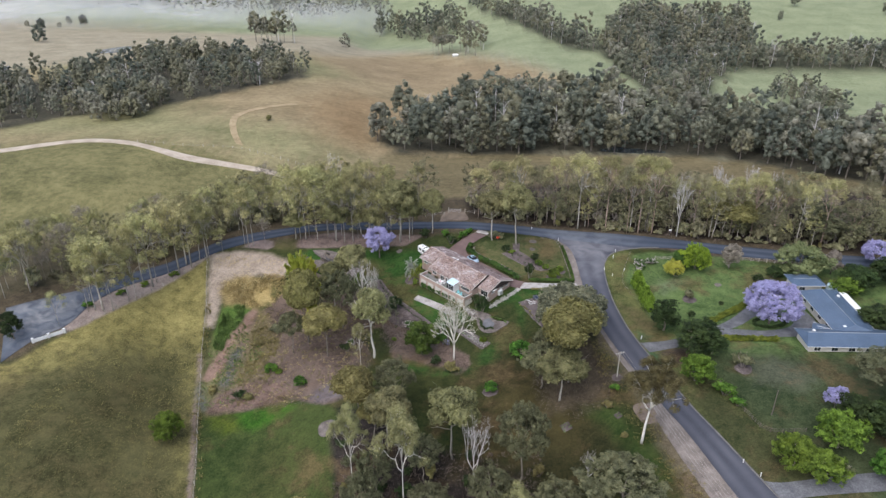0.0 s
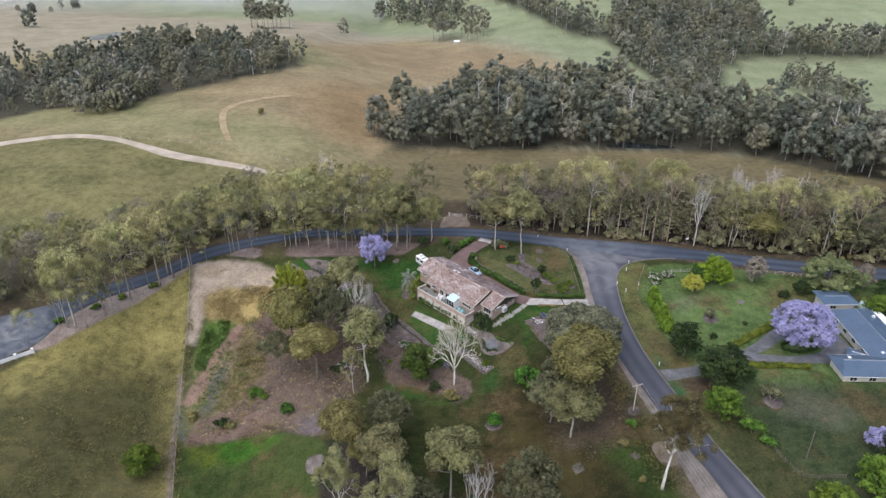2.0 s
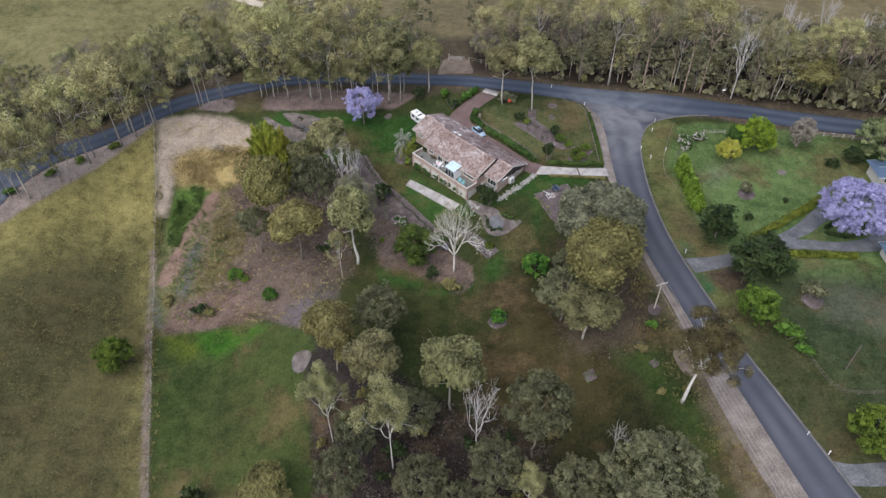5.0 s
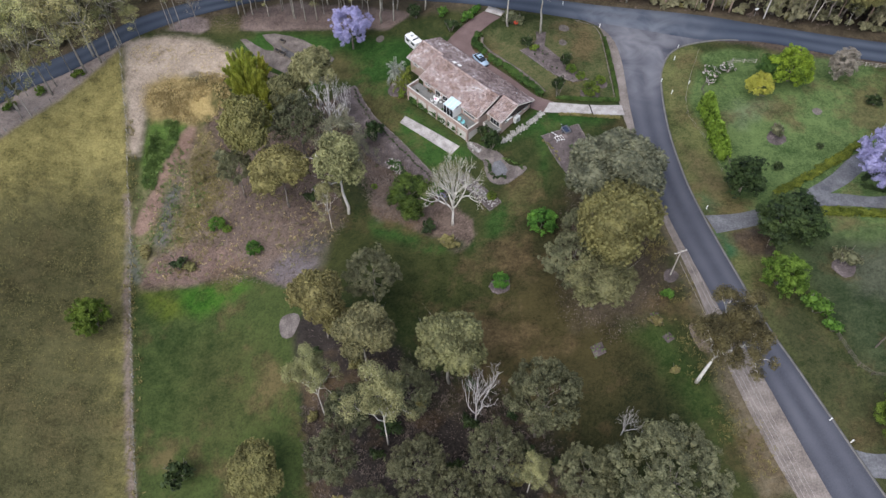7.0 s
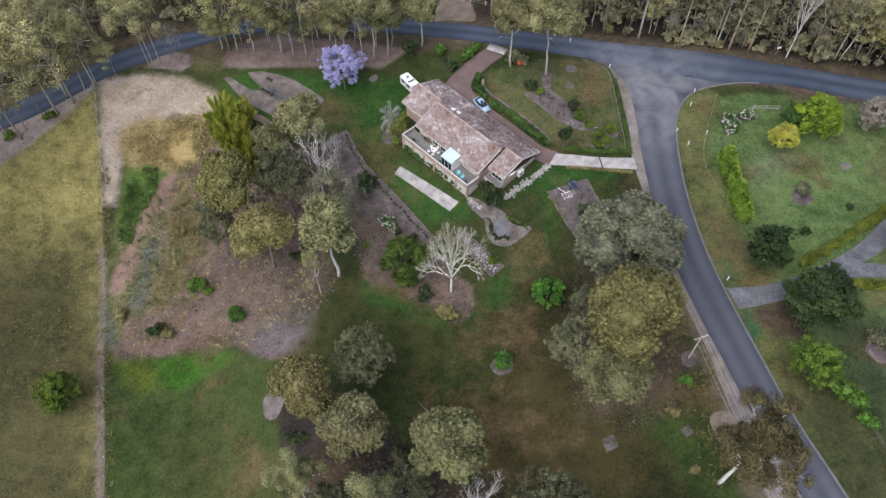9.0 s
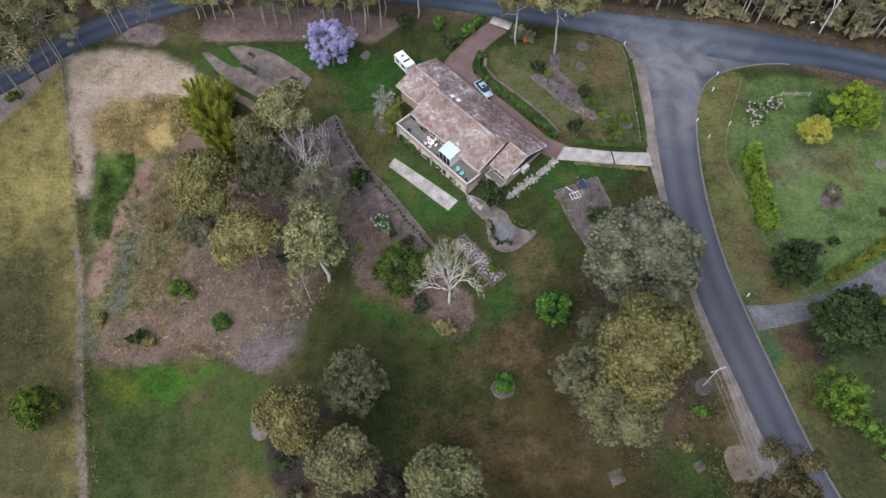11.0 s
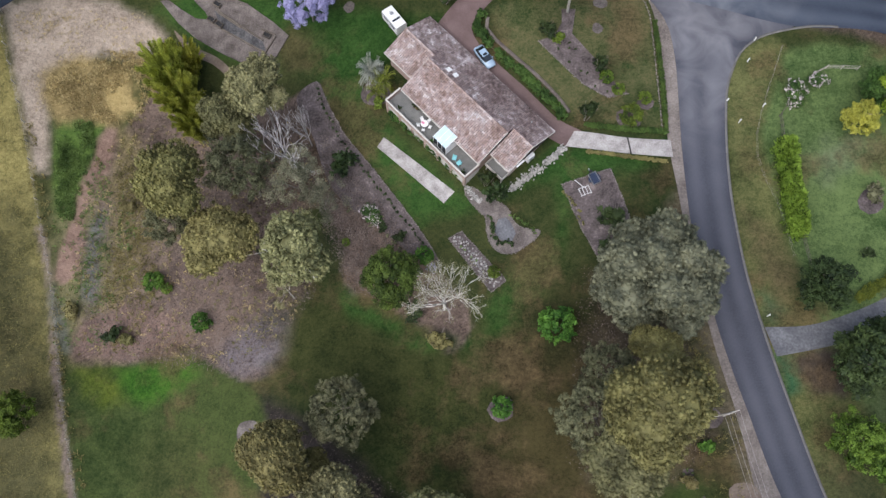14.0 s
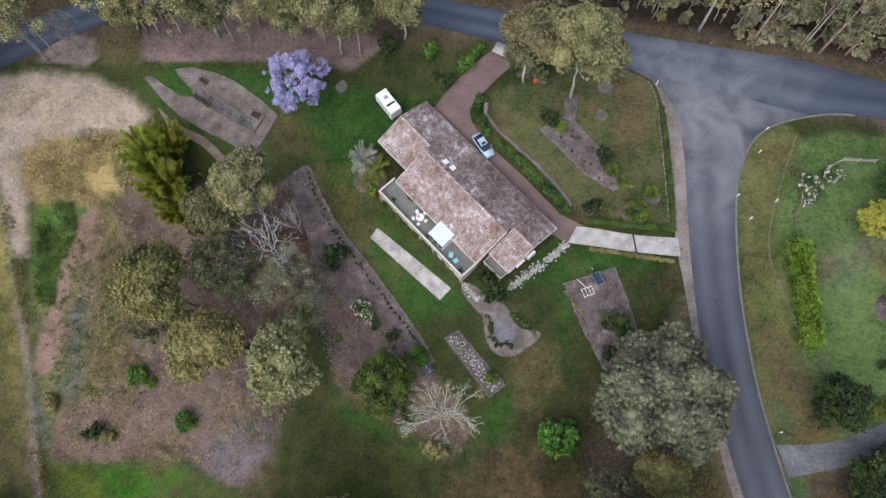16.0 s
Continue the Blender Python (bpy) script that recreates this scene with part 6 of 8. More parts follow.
rng = np.random.default_rng(9)
far_wood(scatter(rng, ZONES["far_floor_shade"][0], 6.4, 2600), 1, "dense dark eucalyptus wood beyond the paddock", (15, 26), size=0.45, lobes=22)
far_wood(scatter(rng, ZONES["hill_floor_shade"][0], 7.0, 1700), 2, "dull green wood along the grassy hill", (10, 17), (HAZED_TONES[1], HAZED_TONES[0], HAZED_TONES[3], HAZED_TONES[2]), 0.48, 22)
far_wood(scatter(rng, [(-190, 350), (-168, 338), (-148, 344), (-154, 362), (-184, 366)], 6.0, 80), 3, "small clump of trees at the edge of the hill", (10, 14), (HAZED_TONES[3], HAZED_TONES[1]), 0.45, 22, (0.7, 0.9))
far_wood(scatter(rng, ZONES["creek_floor_shade"][0], 8.4, 5200), 4, "creek-side woodland in the valley", (12, 23), size=0.8, lobes=12, wide=(0.6, 0.95))
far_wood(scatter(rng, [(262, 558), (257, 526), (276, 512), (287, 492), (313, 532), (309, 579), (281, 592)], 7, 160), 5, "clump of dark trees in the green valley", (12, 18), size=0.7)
far_wood(scatter(rng, [(-198, 740), (-190, 722), (-150, 720), (-146, 735), (-170, 748)], 8, 60), 6, "clump of tall pale-stemmed trees on the rise", (24, 31), (HAZED_TONES[1], HAZED_TONES[3]), size=0.8, low=(0.15, 0.4))
far_wood(scatter(rng, [(-25, 720), (9, 672), (38, 672), (44, 729), (0, 760)], 10, 60), 7, "clump of trees on the brown hill", (16, 26), (HAZED_TONES[1], HAZED_TONES[3]), size=0.8, low=(0.1, 0.45))
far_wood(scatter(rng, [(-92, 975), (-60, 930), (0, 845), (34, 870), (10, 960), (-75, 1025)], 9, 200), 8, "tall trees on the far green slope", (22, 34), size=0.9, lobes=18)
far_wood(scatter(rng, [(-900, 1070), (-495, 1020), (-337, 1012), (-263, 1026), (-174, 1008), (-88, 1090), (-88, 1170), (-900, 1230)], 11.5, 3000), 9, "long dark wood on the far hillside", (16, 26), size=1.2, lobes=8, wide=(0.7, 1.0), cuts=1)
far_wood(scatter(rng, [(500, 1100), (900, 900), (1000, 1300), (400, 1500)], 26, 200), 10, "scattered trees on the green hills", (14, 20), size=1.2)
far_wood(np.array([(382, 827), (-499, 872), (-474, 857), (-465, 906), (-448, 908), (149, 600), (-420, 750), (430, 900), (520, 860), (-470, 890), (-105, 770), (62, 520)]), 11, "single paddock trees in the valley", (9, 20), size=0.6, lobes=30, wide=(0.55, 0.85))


# ---- the brick house ----
HOUSE = pose(-0.1, 193.2, 0, 0, 0, -46.5)
FLOOR, EAVE = -1.4, 0.95


def tiles(corner, along, up, rng, step=(0.34, 0.36)):
    """Overlapping roof tiles over a slope: vertices and faces; each tile is an island of its own, arched and lipped."""
    corner, along, up = (np.array(a, float) for a in (corner, along, up))
    length, rise = np.linalg.norm(along), np.linalg.norm(up)
    a, u = along / length, up / rise
    nrm = np.cross(a, u)
    nrm = nrm if nrm[2] > 0 else -nrm
    nc, nr = int(length / step[0]), int(rise / step[1])
    v, f = [], []
    for r in range(nr):
        for c in range(nc):
            p = corner + a * (c * length / nc) + u * (r * rise / nr)
            w, d = length / nc * 0.88, rise / nr * 0.96
            lift = 0.115 + rng.uniform(-0.012, 0.015)
            b = len(v)
            for s, q in ((0, 0.0), (0.5, 0.07), (1, 0.0)):
                v += [p + a * (w * s) + nrm * (lift + q - 0.1), p + a * (w * s) + nrm * (lift + q), p + a * (w * s) + u * d + nrm * (0.012 + q)]
            f += [(b, b + 3, b + 4, b + 1), (b + 3, b + 6, b + 7, b + 4), (b + 1, b + 4, b + 5, b + 2), (b + 4, b + 7, b + 8, b + 5)]
    return np.array(v), f


def prism(profile, x0, x1):
    """A solid with that outline (y, z), drawn out along x."""
    bm = bmesh.new()
    a = [bm.verts.new((x0, y, z)) for y, z in profile]
    b = [bm.verts.new((x1, y, z)) for y, z in profile]
    bm.faces.new(a)
    bm.faces.new(b[::-1])
    for k in range(len(a)):
        j = (k + 1) % len(a)
        bm.faces.new((a[k], a[j], b[j], b[k]))
    return bm


def window(parent, x0, x1, y, z0, z1, panes, out=-1, along="x"):
    """A framed window that stands proud of its wall: frame, sill and panes, and mullions between them."""
    def put(a0, a1, d0, d1, h0, h1):
        lo, hi = min(y + out * d0, y + out * d1), max(y + out * d0, y + out * d1)
        return boxed(a0, a1, lo, hi, h0, h1) if along == "x" else boxed(lo, hi, a0, a1, h0, h1)
    bm = bmesh.new()
    t = 0.07
    for a0, a1, h0, h1 in ((x0, x1, z0, z0 + t), (x0, x1, z1 - t, z1), (x0, x0 + t, z0 + t, z1 - t), (x1 - t, x1, z0 + t, z1 - t)):
        lo, hi = min(y, y + out * 0.07), max(y, y + out * 0.07)
        box(bm, *((a0, a1, lo, hi, h0, h1) if along == "x" else (lo, hi, a0, a1, h0, h1)))
    win = part("window", bm, WHITE, parent, "white-framed window")
    w = (x1 - x0 - 2 * t) / panes
    for k in range(panes):
        part("pane", put(x0 + t + k * w + 0.02, x0 + t + (k + 1) * w - 0.02, 0.01, 0.035, z0 + t, z1 - t), DARK_GLASS, win)
        if k:
            part("mullion", put(x0 + t + k * w - 0.03, x0 + t + k * w + 0.03, 0.0, 0.06, z0 + t, z1 - t), WHITE, win)
    part("sill", put(x0 - 0.05, x1 + 0.05, 0.0, 0.12, z0 - 0.07, z0 - 0.005), CREAM, win)
    return win


def build_house():
    rng = np.random.default_rng(51)
    house = thing("house", HOUSE, "long pink-brick house with a weathered tiled roof and raised deck", "house")
    # walls; y runs backwards, so the front is negative
    part("wall", boxed(0.5, 28.1, -9.0, -0.5, -5.2, EAVE), BRICK, house)
    part("wall", boxed(7.3, 24.0, -11.5, -9.003, -5.6, EAVE), BRICK, house)
    part("gable", prism([(-9.0, EAVE + 0.003), (-0.5, EAVE + 0.003), (-4.9, 2.6)], 28.0, 28.12), BRICK, house)
    part("gable", prism([(-9.0, EAVE + 0.003), (-0.5, EAVE + 0.003), (-4.9, 2.6)], 0.5, 0.62), BRICK, house)
    part("gable", prism([(-11.5, EAVE + 0.003), (-9.0, EAVE + 0.003), (-6.3, 2.95)], 23.85, 24.0), BRICK, house)
    part("gable", prism([(-11.5, EAVE + 0.003), (-9.0, EAVE + 0.003), (-6.3, 2.95)], 7.3, 7.45), BRICK, house)
    # roof: long low body, and the higher middle body that reaches over the deck
    roof = part("roof", prism([(-9.6, EAVE - 0.1), (0.2, EAVE - 0.1), (0.2, EAVE + 0.02), (-4.9, 2.78), (-9.6, EAVE + 0.02)], 0, 28.6), TILE_BED, house, "brown tiles blotched with pale lichen")
    roof_mid = part("roof", prism([(-12.1, EAVE - 0.08), (-9.7, EAVE - 0.08), (-4.95, 2.7), (-6.2, 3.26), (-12.1, EAVE + 0.04)], 6.8, 24.4), TILE_BED, house, "brown tiles blotched with pale lichen")
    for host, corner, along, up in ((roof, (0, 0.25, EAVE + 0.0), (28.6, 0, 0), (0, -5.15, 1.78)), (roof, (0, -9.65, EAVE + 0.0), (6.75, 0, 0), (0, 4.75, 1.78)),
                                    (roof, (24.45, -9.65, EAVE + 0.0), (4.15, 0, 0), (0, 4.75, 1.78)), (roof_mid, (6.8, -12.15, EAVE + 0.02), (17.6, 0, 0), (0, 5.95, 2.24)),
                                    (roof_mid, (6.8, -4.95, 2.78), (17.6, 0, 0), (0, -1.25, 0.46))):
        # back slopes get the tile that has the shade in its colour
        ob = part("tiles", tiles(corner, along, up, rng), TILE_BACK_SHADED if up[1] < 0 else TILE, host)
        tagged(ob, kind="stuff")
    for x0, x1, y, z in ((0, 6.8, -4.9, 2.8), (24.4, 28.6, -4.9, 2.8), (6.8, 24.4, -6.2, 3.28)):
        v, f = [], []
        n = int((x1 - x0) / 0.4)
        for k in range(n):
            tube(v, f, [(x0 + k * (x1 - x0) / n, y, z), (x0 + (k + 1.05) * (x1 - x0) / n, y, z + 0.02)], [0.13, 0.115], 6)
        part("ridge_caps", (v, f), TILE, house)
    for name, args in (("gutter", (0, 28.6, 0.2, 0.33, EAVE - 0.16, EAVE - 0.02)), ("gutter", (0, 6.7, -9.78, -9.66, EAVE - 0.16, EAVE - 0.02)), ("gutter", (24.5, 28.6, -9.78, -9.66, EAVE - 0.16, EAVE - 0.02)),
                       ("gutter", (6.8, 24.4, -12.28, -12.16, EAVE - 0.16, EAVE - 0.02))):
        part(name, boxed(*args, bevel=0.02), CREAM, house, "cream gutter")
    for x in (24.4, 6.8):
        part("bargeboard", prism([(-12.2, EAVE - 0.12), (-12.2, EAVE + 0.06), (-6.2, 3.3), (-6.2, 3.1)], x - 0.03, x + 0.05), CREAM, house, "cream bargeboard")
    for y0, y1 in ((-9.65, -4.9), (0.25, -4.9)):
        part("bargeboard", prism([(y0, EAVE - 0.14), (y0, EAVE + 0.06), (y1, 2.86), (y1, 2.66)], 28.58, 28.66), CREAM, house, "cream bargeboard")
    for x, y in ((9.9, -5.0), (11.3, -4.9)):
        z = EAVE + (0.2 - y) * 0.355
        sk = part("skylight", prism([(y - 0.45, z + 0.1 + 0.16), (y + 0.35, z + 0.1 - 0.12), (y + 0.35, z + 0.2 - 0.12), (y - 0.45, z + 0.2 + 0.16)], x, x + 0.75), WHITE, house, "white skylight dome")
        part("curb", prism([(y - 0.5, z + 0.05 + 0.16), (y + 0.4, z - 0.14), (y + 0.4, z + 0.1 - 0.14), (y - 0.5, z + 0.1 + 0.18)], x - 0.05, x + 0.8), STEEL, sk)
    for x, y, r, h in ((19.2, -7.6, 0.11, 0.5), (25.2, -1.6, 0.09, 0.45), (3.8, -0.9, 0.09, 0.4)):
        z = EAVE + (min(-y, 12 + y) if y < -6.2 else -y) * 0.37
        part("vent_pipe", rod((x, y, z - 0.1), (x, y, z + h), r), STEEL, house)
    # windows of the upper floor behind the deck, of the wing and the gable end
    for x0, x1, z0, z1, n in ((7.9, 9.5, -0.6, 0.7, 2), (11.2, 12.7, FLOOR + 0.05, 0.75, 2), (13.4, 15.7, FLOOR + 0.05, 0.75, 3), (19.7, 22.9, -0.75, 0.7, 4)):
        window(house, x0, x1, -11.503, z0, z1, n)
    window(house, 25.0, 27.6, -9.003, FLOOR + 0.05, 0.7, 3)
    window(house, 1.5, 3.2, -9.003, -0.5, 0.6, 2)
    for y0, y1, z0, z1 in ((-8.0, -6.9, -0.3, 0.6), (-4.5, -3.2, -0.2, 0.8), (-2.4, -1.4, -0.2, 0.8)):
        window(house, y0, y1, 28.103, z0, z1, 2, out=1, along="y")
    # deck on brick piers with cream screens
    deck = part("deck", boxed(5.9, 24.0, -14.6, -11.503, FLOOR - 0.22, FLOOR), DECK, house, "grey decking")
    for k in range(22):
        y = -14.5 + k * 0.135
        part("board", boxed(5.95, 23.95, y, y + 0.12, FLOOR + 0.003, FLOOR + 0.03), DECK, deck)
    for x0, x1, y0, y1 in ((5.75, 24.15, -14.75, -14.603), (5.75, 5.897, -14.6, -11.6), (24.003, 24.15, -14.6, -11.6)):
        par = part("parapet", boxed(x0, x1, y0, y1, FLOOR - 0.3, FLOOR + 0.82), BRICK, deck)
        part("rail_cap", boxed(x0 - 0.06, x1 + 0.06, y0 - 0.06, y1 + 0.06, FLOOR + 0.823, FLOOR + 0.9, bevel=0.015), CREAM, par, "pale rail cap")
    for k in range(7):
        x = 5.75 + k * 18.0 / 6
        part("pier", boxed(x, x + 0.4, -14.8, -14.35, -6.6, FLOOR - 0.303, bevel=0.02), BRICK, house, "brick pier")
        if k < 6:
            part("screen", prism([(-14.62, -6.6), (-14.5, -6.6), (-14.5, FLOOR - 0.306), (-14.62, FLOOR - 0.306)], x + 0.403, x + 2.997), CREAM, house, "cream screen wall under the deck")
    for x0, x1 in ((5.8, 5.95), (24.0, 24.12)):
        part("screen", boxed(x0, x1, -14.3, -11.6, -6.2, FLOOR - 0.306), CREAM, house, "cream screen wall under the deck")
    # balcony of the east wing
    bal = part("balcony", boxed(24.6, 28.1, -10.6, -9.003, FLOOR - 0.2, FLOOR), DECK, house, "small grey balcony")
    for x0, x1, y0, y1 in ((24.55, 28.15, -10.72, -10.603), (24.5, 24.597, -10.7, -9.1), (28.103, 28.2, -10.7, -9.1)):
        part("parapet", boxed(x0, x1, y0, y1, FLOOR - 0.22, FLOOR + 0.5, bevel=0.01), CREAM, bal, "cream parapet")
    for x in (24.7, 27.9):
        part("post", boxed(x, x + 0.16, -10.6, -10.44, -5.4, FLOOR - 0.22), CREAM, bal)
    # glazed porch on the deck
    porch = part("glass_porch", boxed(16.2, 19.1, -14.0, -11.58, FLOOR + 0.032, FLOOR + 0.1), WHITE, house, "white-framed glass porch on the deck")
    for x in (16.2, 17.17, 18.13, 19.02):
        part("post", boxed(x, x + 0.08, -14.0, -13.92, FLOOR + 0.1, 0.75), WHITE, porch)
        part("rafter", prism([(-14.1, 0.75), (-11.5, 1.3), (-11.5, 1.4), (-14.1, 0.85)], x, x + 0.08), WHITE, porch)
    for k in range(3):
        x = 16.29 + k * 0.963
        part("pane", boxed(x, x + 0.87, -13.98, -13.95, FLOOR + 0.1, 0.72), DARK_GLASS, porch)
        part("roof_sheet", prism([(-14.05, 0.79), (-11.55, 1.33), (-11.55, 1.36), (-14.05, 0.82)], x, x + 0.87), POLY_ROOF, porch, "pale blue translucent roof sheet")
    for x in (16.2, 19.06):
        part("side_panel", boxed(x, x + 0.04, -13.9, -11.6, FLOOR + 0.1, 0.7), WHITE, porch)
    # meter box and air conditioner on the gable end
    unit = part("air_conditioner", boxed(28.2, 28.9, -5.6, -4.2, -1.6, -0.2, bevel=0.05), WHITE, house, "white air-conditioning unit at the gable end")
    part("fan_grille", boxed(28.9, 28.93, -5.3, -4.6, -1.4, -0.5, bevel=0.01), STEEL, unit)
    part("awning", prism([(-8.3, 0.95), (-6.6, 0.95), (-6.6, 0.9), (-8.3, 0.9)], 28.12, 28.9), WHITE, house, "white window awning")
    return house


build_house()


def on_deck(x, y):
    return HOUSE @ pose(x, y, FLOOR + 0.03)


def patio_chair(m, mat, label):
    ch = thing("patio_chair", m, label, "chair", "chairs on the deck")
    part("seat", boxed(-0.24, 0.24, -0.24, 0.24, 0.4, 0.45, bevel=0.015), mat, ch)
    part("backrest", boxed(-0.24, 0.24, 0.22, 0.27, 0.45, 0.9, bevel=0.015), mat, ch)
    for x in (-0.21, 0.21):
        for y in (-0.21, 0.21):
            part("leg", rod((x, y, 0), (x, y, 0.41), 0.02, 6), mat, ch)
        part("armrest", boxed(x - 0.03, x + 0.03, -0.22, 0.24, 0.62, 0.65), mat, ch)
    return ch


def patio_table(m):
    tb = thing("patio_table", m, "white round patio table on the deck", "table")
    v, f = [], []
    tube(v, f, [(0, 0, 0.7), (0, 0, 0.74)], [0.62, 0.62], 20)
    part("tabletop", (v, f), WHITE, tb)
    part("pedestal", rod((0, 0, 0), (0, 0, 0.7), 0.06), WHITE, tb)
    part("foot", rod((0, 0, 0), (0, 0, 0.05), 0.3, 12), WHITE, tb)
    return tb


patio_table(on_deck(13.1, -13.0))
for k in range(5):
    a = 1.257 * k + 0.3
    patio_chair(on_deck(13.1 + math.cos(a), -13.0 + math.sin(a)) @ pose(0, 0, 0, 0, 0, math.degrees(a) - 90), WHITE, "white metal patio chair beside the round table")
cloth = thing("folded_cloth", on_deck(12.85, -13.1) @ pose(0, 0, 0.74), "pink cloth lying on the patio table", "cloth")
part("fold", boxed(-0.25, 0.25, -0.2, 0.2, 0, 0.05, bevel=0.02), PINK, cloth)
part("fold", boxed(-0.2, 0.22, -0.16, 0.18, 0.052, 0.09, bevel=0.015), PINK, cloth)
for x, y, a in ((20.6, -13.6, 30), (21.7, -13.7, -10)):
    patio_chair(on_deck(x, y) @ pose(0, 0, 0, 0, 0, a) @ Matrix.Diagonal((1.3, 1.3, 1.1, 1)), AQUA, "aqua plastic garden chair on the deck")
for x, y, mat in ((8.2, -13.9, LEAF_DARK), (9.6, -12.1, LEAF_DARK), (16.0, -14.2, LEAF_BRIGHT), (10.2, -12.0, LEAF_OLIVE), (23.2, -14.2, LEAF_DARK)):
    pot = thing("potted_plant", on_deck(x, y), "small potted plant standing on the deck", "plant", "potted plants on the deck")
    v, f = [], []
    tube(v, f, [(0, 0, 0), (0, 0, 0.32), (0, 0, 0.36)], [0.13, 0.2, 0.21], 10)
    part("pot", (v, f), PAVER, pot)
    prng = np.random.default_rng(int(x * 10))
    v, f = leaves(prng, prng.normal(size=(8, 3)) * 0.14 + (0, 0, 0.6), np.full(8, 0.16), 16, 0.16)
    quads("foliage", v, f, mat, pot)


# ---- car, caravan, trailer ----
def wheel(parent, x, y, r=0.31, w=0.2):
    v, f = [], []
    tube(v, f, [(x, y - w / 2, r), (x, y - w / 2 + 0.03, r), (x, y + w / 2 - 0.03, r), (x, y + w / 2, r)], [r * 0.9, r, r, r * 0.9], 16)
    wh = part("wheel", (v, f), RUBBER, parent, "black tyre on a steel rim")
    v, f = [], []
    tube(v, f, [(x, y - w / 2 - 0.01, r), (x, y + w / 2 + 0.01, r)], [r * 0.58, r * 0.58], 12)
    part("rim", (v, f), STEEL, wh)


def loft(sections):
    """A body from cross sections: each x, half width low, half width high, z low, z belt, z top."""
    v, f = [], []
    for x, wl, wh, z0, z1, z2 in sections:
        v += [(x, -wl, z0), (x, -wl * 1.04, (z0 + z1) / 2), (x, -wl, z1), (x, -wh, z2), (x, wh, z2), (x, wl, z1), (x, wl * 1.04, (z0 + z1) / 2), (x, wl, z0)]
    n = 8
    for k in range(len(sections) - 1):
        f += [(k * n + j, k * n + (j + 1) % n, (k + 1) * n + (j + 1) % n, (k + 1) * n + j) for j in range(n)]
    f += [tuple(range(n))[::-1], tuple(range((len(sections) - 1) * n, len(sections) * n))]
    return v, f


def build_car():
    x, y = 9.05, 186.1
    z = gz(x, y) + 0.08
    car = thing("car", pose(x, y, z, 0, 0, -58), "pale blue sedan parked on the paved driveway", "car")
    part("body", loft([(-2.2, 0.66, 0.6, 0.35, 0.62, 0.72), (-2.05, 0.8, 0.72, 0.24, 0.7, 0.86), (-1.2, 0.86, 0.78, 0.2, 0.78, 0.93), (0.9, 0.86, 0.78, 0.2, 0.78, 0.93), (1.7, 0.83, 0.74, 0.22, 0.7, 0.84), (2.15, 0.72, 0.6, 0.3, 0.58, 0.68)]), CAR_PAINT, car, smooth=True)
    part("cabin_glass", loft([(-1.75, 0.7, 0.5, 0.85, 0.9, 0.93), (-1.0, 0.76, 0.57, 0.88, 0.96, 1.36), (0.35, 0.76, 0.58, 0.88, 0.96, 1.38), (1.15, 0.7, 0.55, 0.86, 0.9, 0.94)]), DARK_GLASS, car, "dark tinted glass")
    rf = part("roof", boxed(-0.98, 0.32, -0.58, 0.58, 1.365, 1.41, bevel=0.02), CAR_PAINT, car)
    part("sunroof", boxed(-0.2, 0.25, -0.35, 0.35, 1.412, 1.42), DARK_GLASS, rf)
    for s in (-1, 1):
        part("headlight", boxed(2.02, 2.16, s * 0.6 - 0.14, s * 0.6 + 0.14, 0.52, 0.64, bevel=0.03), WHITE, car, "clear headlight")
        part("tail_light", boxed(-2.2, -2.08, s * 0.58 - 0.14, s * 0.58 + 0.14, 0.56, 0.7, bevel=0.03), REDPAINT, car, "red tail light")
        part("mirror", boxed(0.75, 0.9, s * 0.95 - 0.1, s * 0.95 + 0.1, 0.9, 1.02, bevel=0.03), CAR_PAINT, car)
        for wx in (-1.35, 1.3):
            wheel(car, wx, s * 0.76)


def build_caravan():
    x, y = -5.75, 193.4
    van = thing("caravan", pose(x, y, gz(x, y), 0, 0, -53), "white caravan parked beside the brick house", "caravan")
    part("body", prism([(-1.0, 0.55), (-1.0, 2.3), (-0.9, 2.45), (0.9, 2.45), (1.0, 2.3), (1.0, 0.55)], -2.1, 2.1), WHITE, van)
    for args in ((-0.4, 0.3, -0.35, 0.35, 2.455, 2.6), (0.9, 1.4, -0.2, 0.2, 2.455, 2.55), (-1.6, -1.2, -0.25, 0.25, 2.455, 2.56)):
        part("roof_hatch", boxed(*args, bevel=0.03), WHITE, van)
    for y0 in (-1.02, 1.0):
        for x0, x1 in ((-1.6, -0.5), (0.2, 1.4)):
            part("window", boxed(x0, x1, y0, y0 + 0.02, 1.4, 2.0), DARK_GLASS, van)
        wheel(van, -0.2, y0 * 0.9)
    part("air_conditioner", boxed(-0.95, -0.5, -0.3, 0.3, 2.455, 2.68, bevel=0.05), STEEL, van, "grey roof air conditioner")
    part("solar_panel", boxed(0.45, 0.8, -0.75, 0.75, 2.455, 2.5, bevel=0.01), DARK_GLASS, van)
    for z0 in (0.75, 1.2):
        part("stripe", boxed(-2.08, 2.08, -1.012, -1.004, z0, z0 + 0.08), STEEL, van)
    part("drawbar", prism([(-0.08, 0.45), (0.08, 0.45), (0.08, 0.57), (-0.08, 0.57)], -3.1, -2.1), STEEL, van)
    part("awning", boxed(-1.9, 1.9, -1.22, -1.03, 2.2, 2.34, bevel=0.04), STEEL, van)


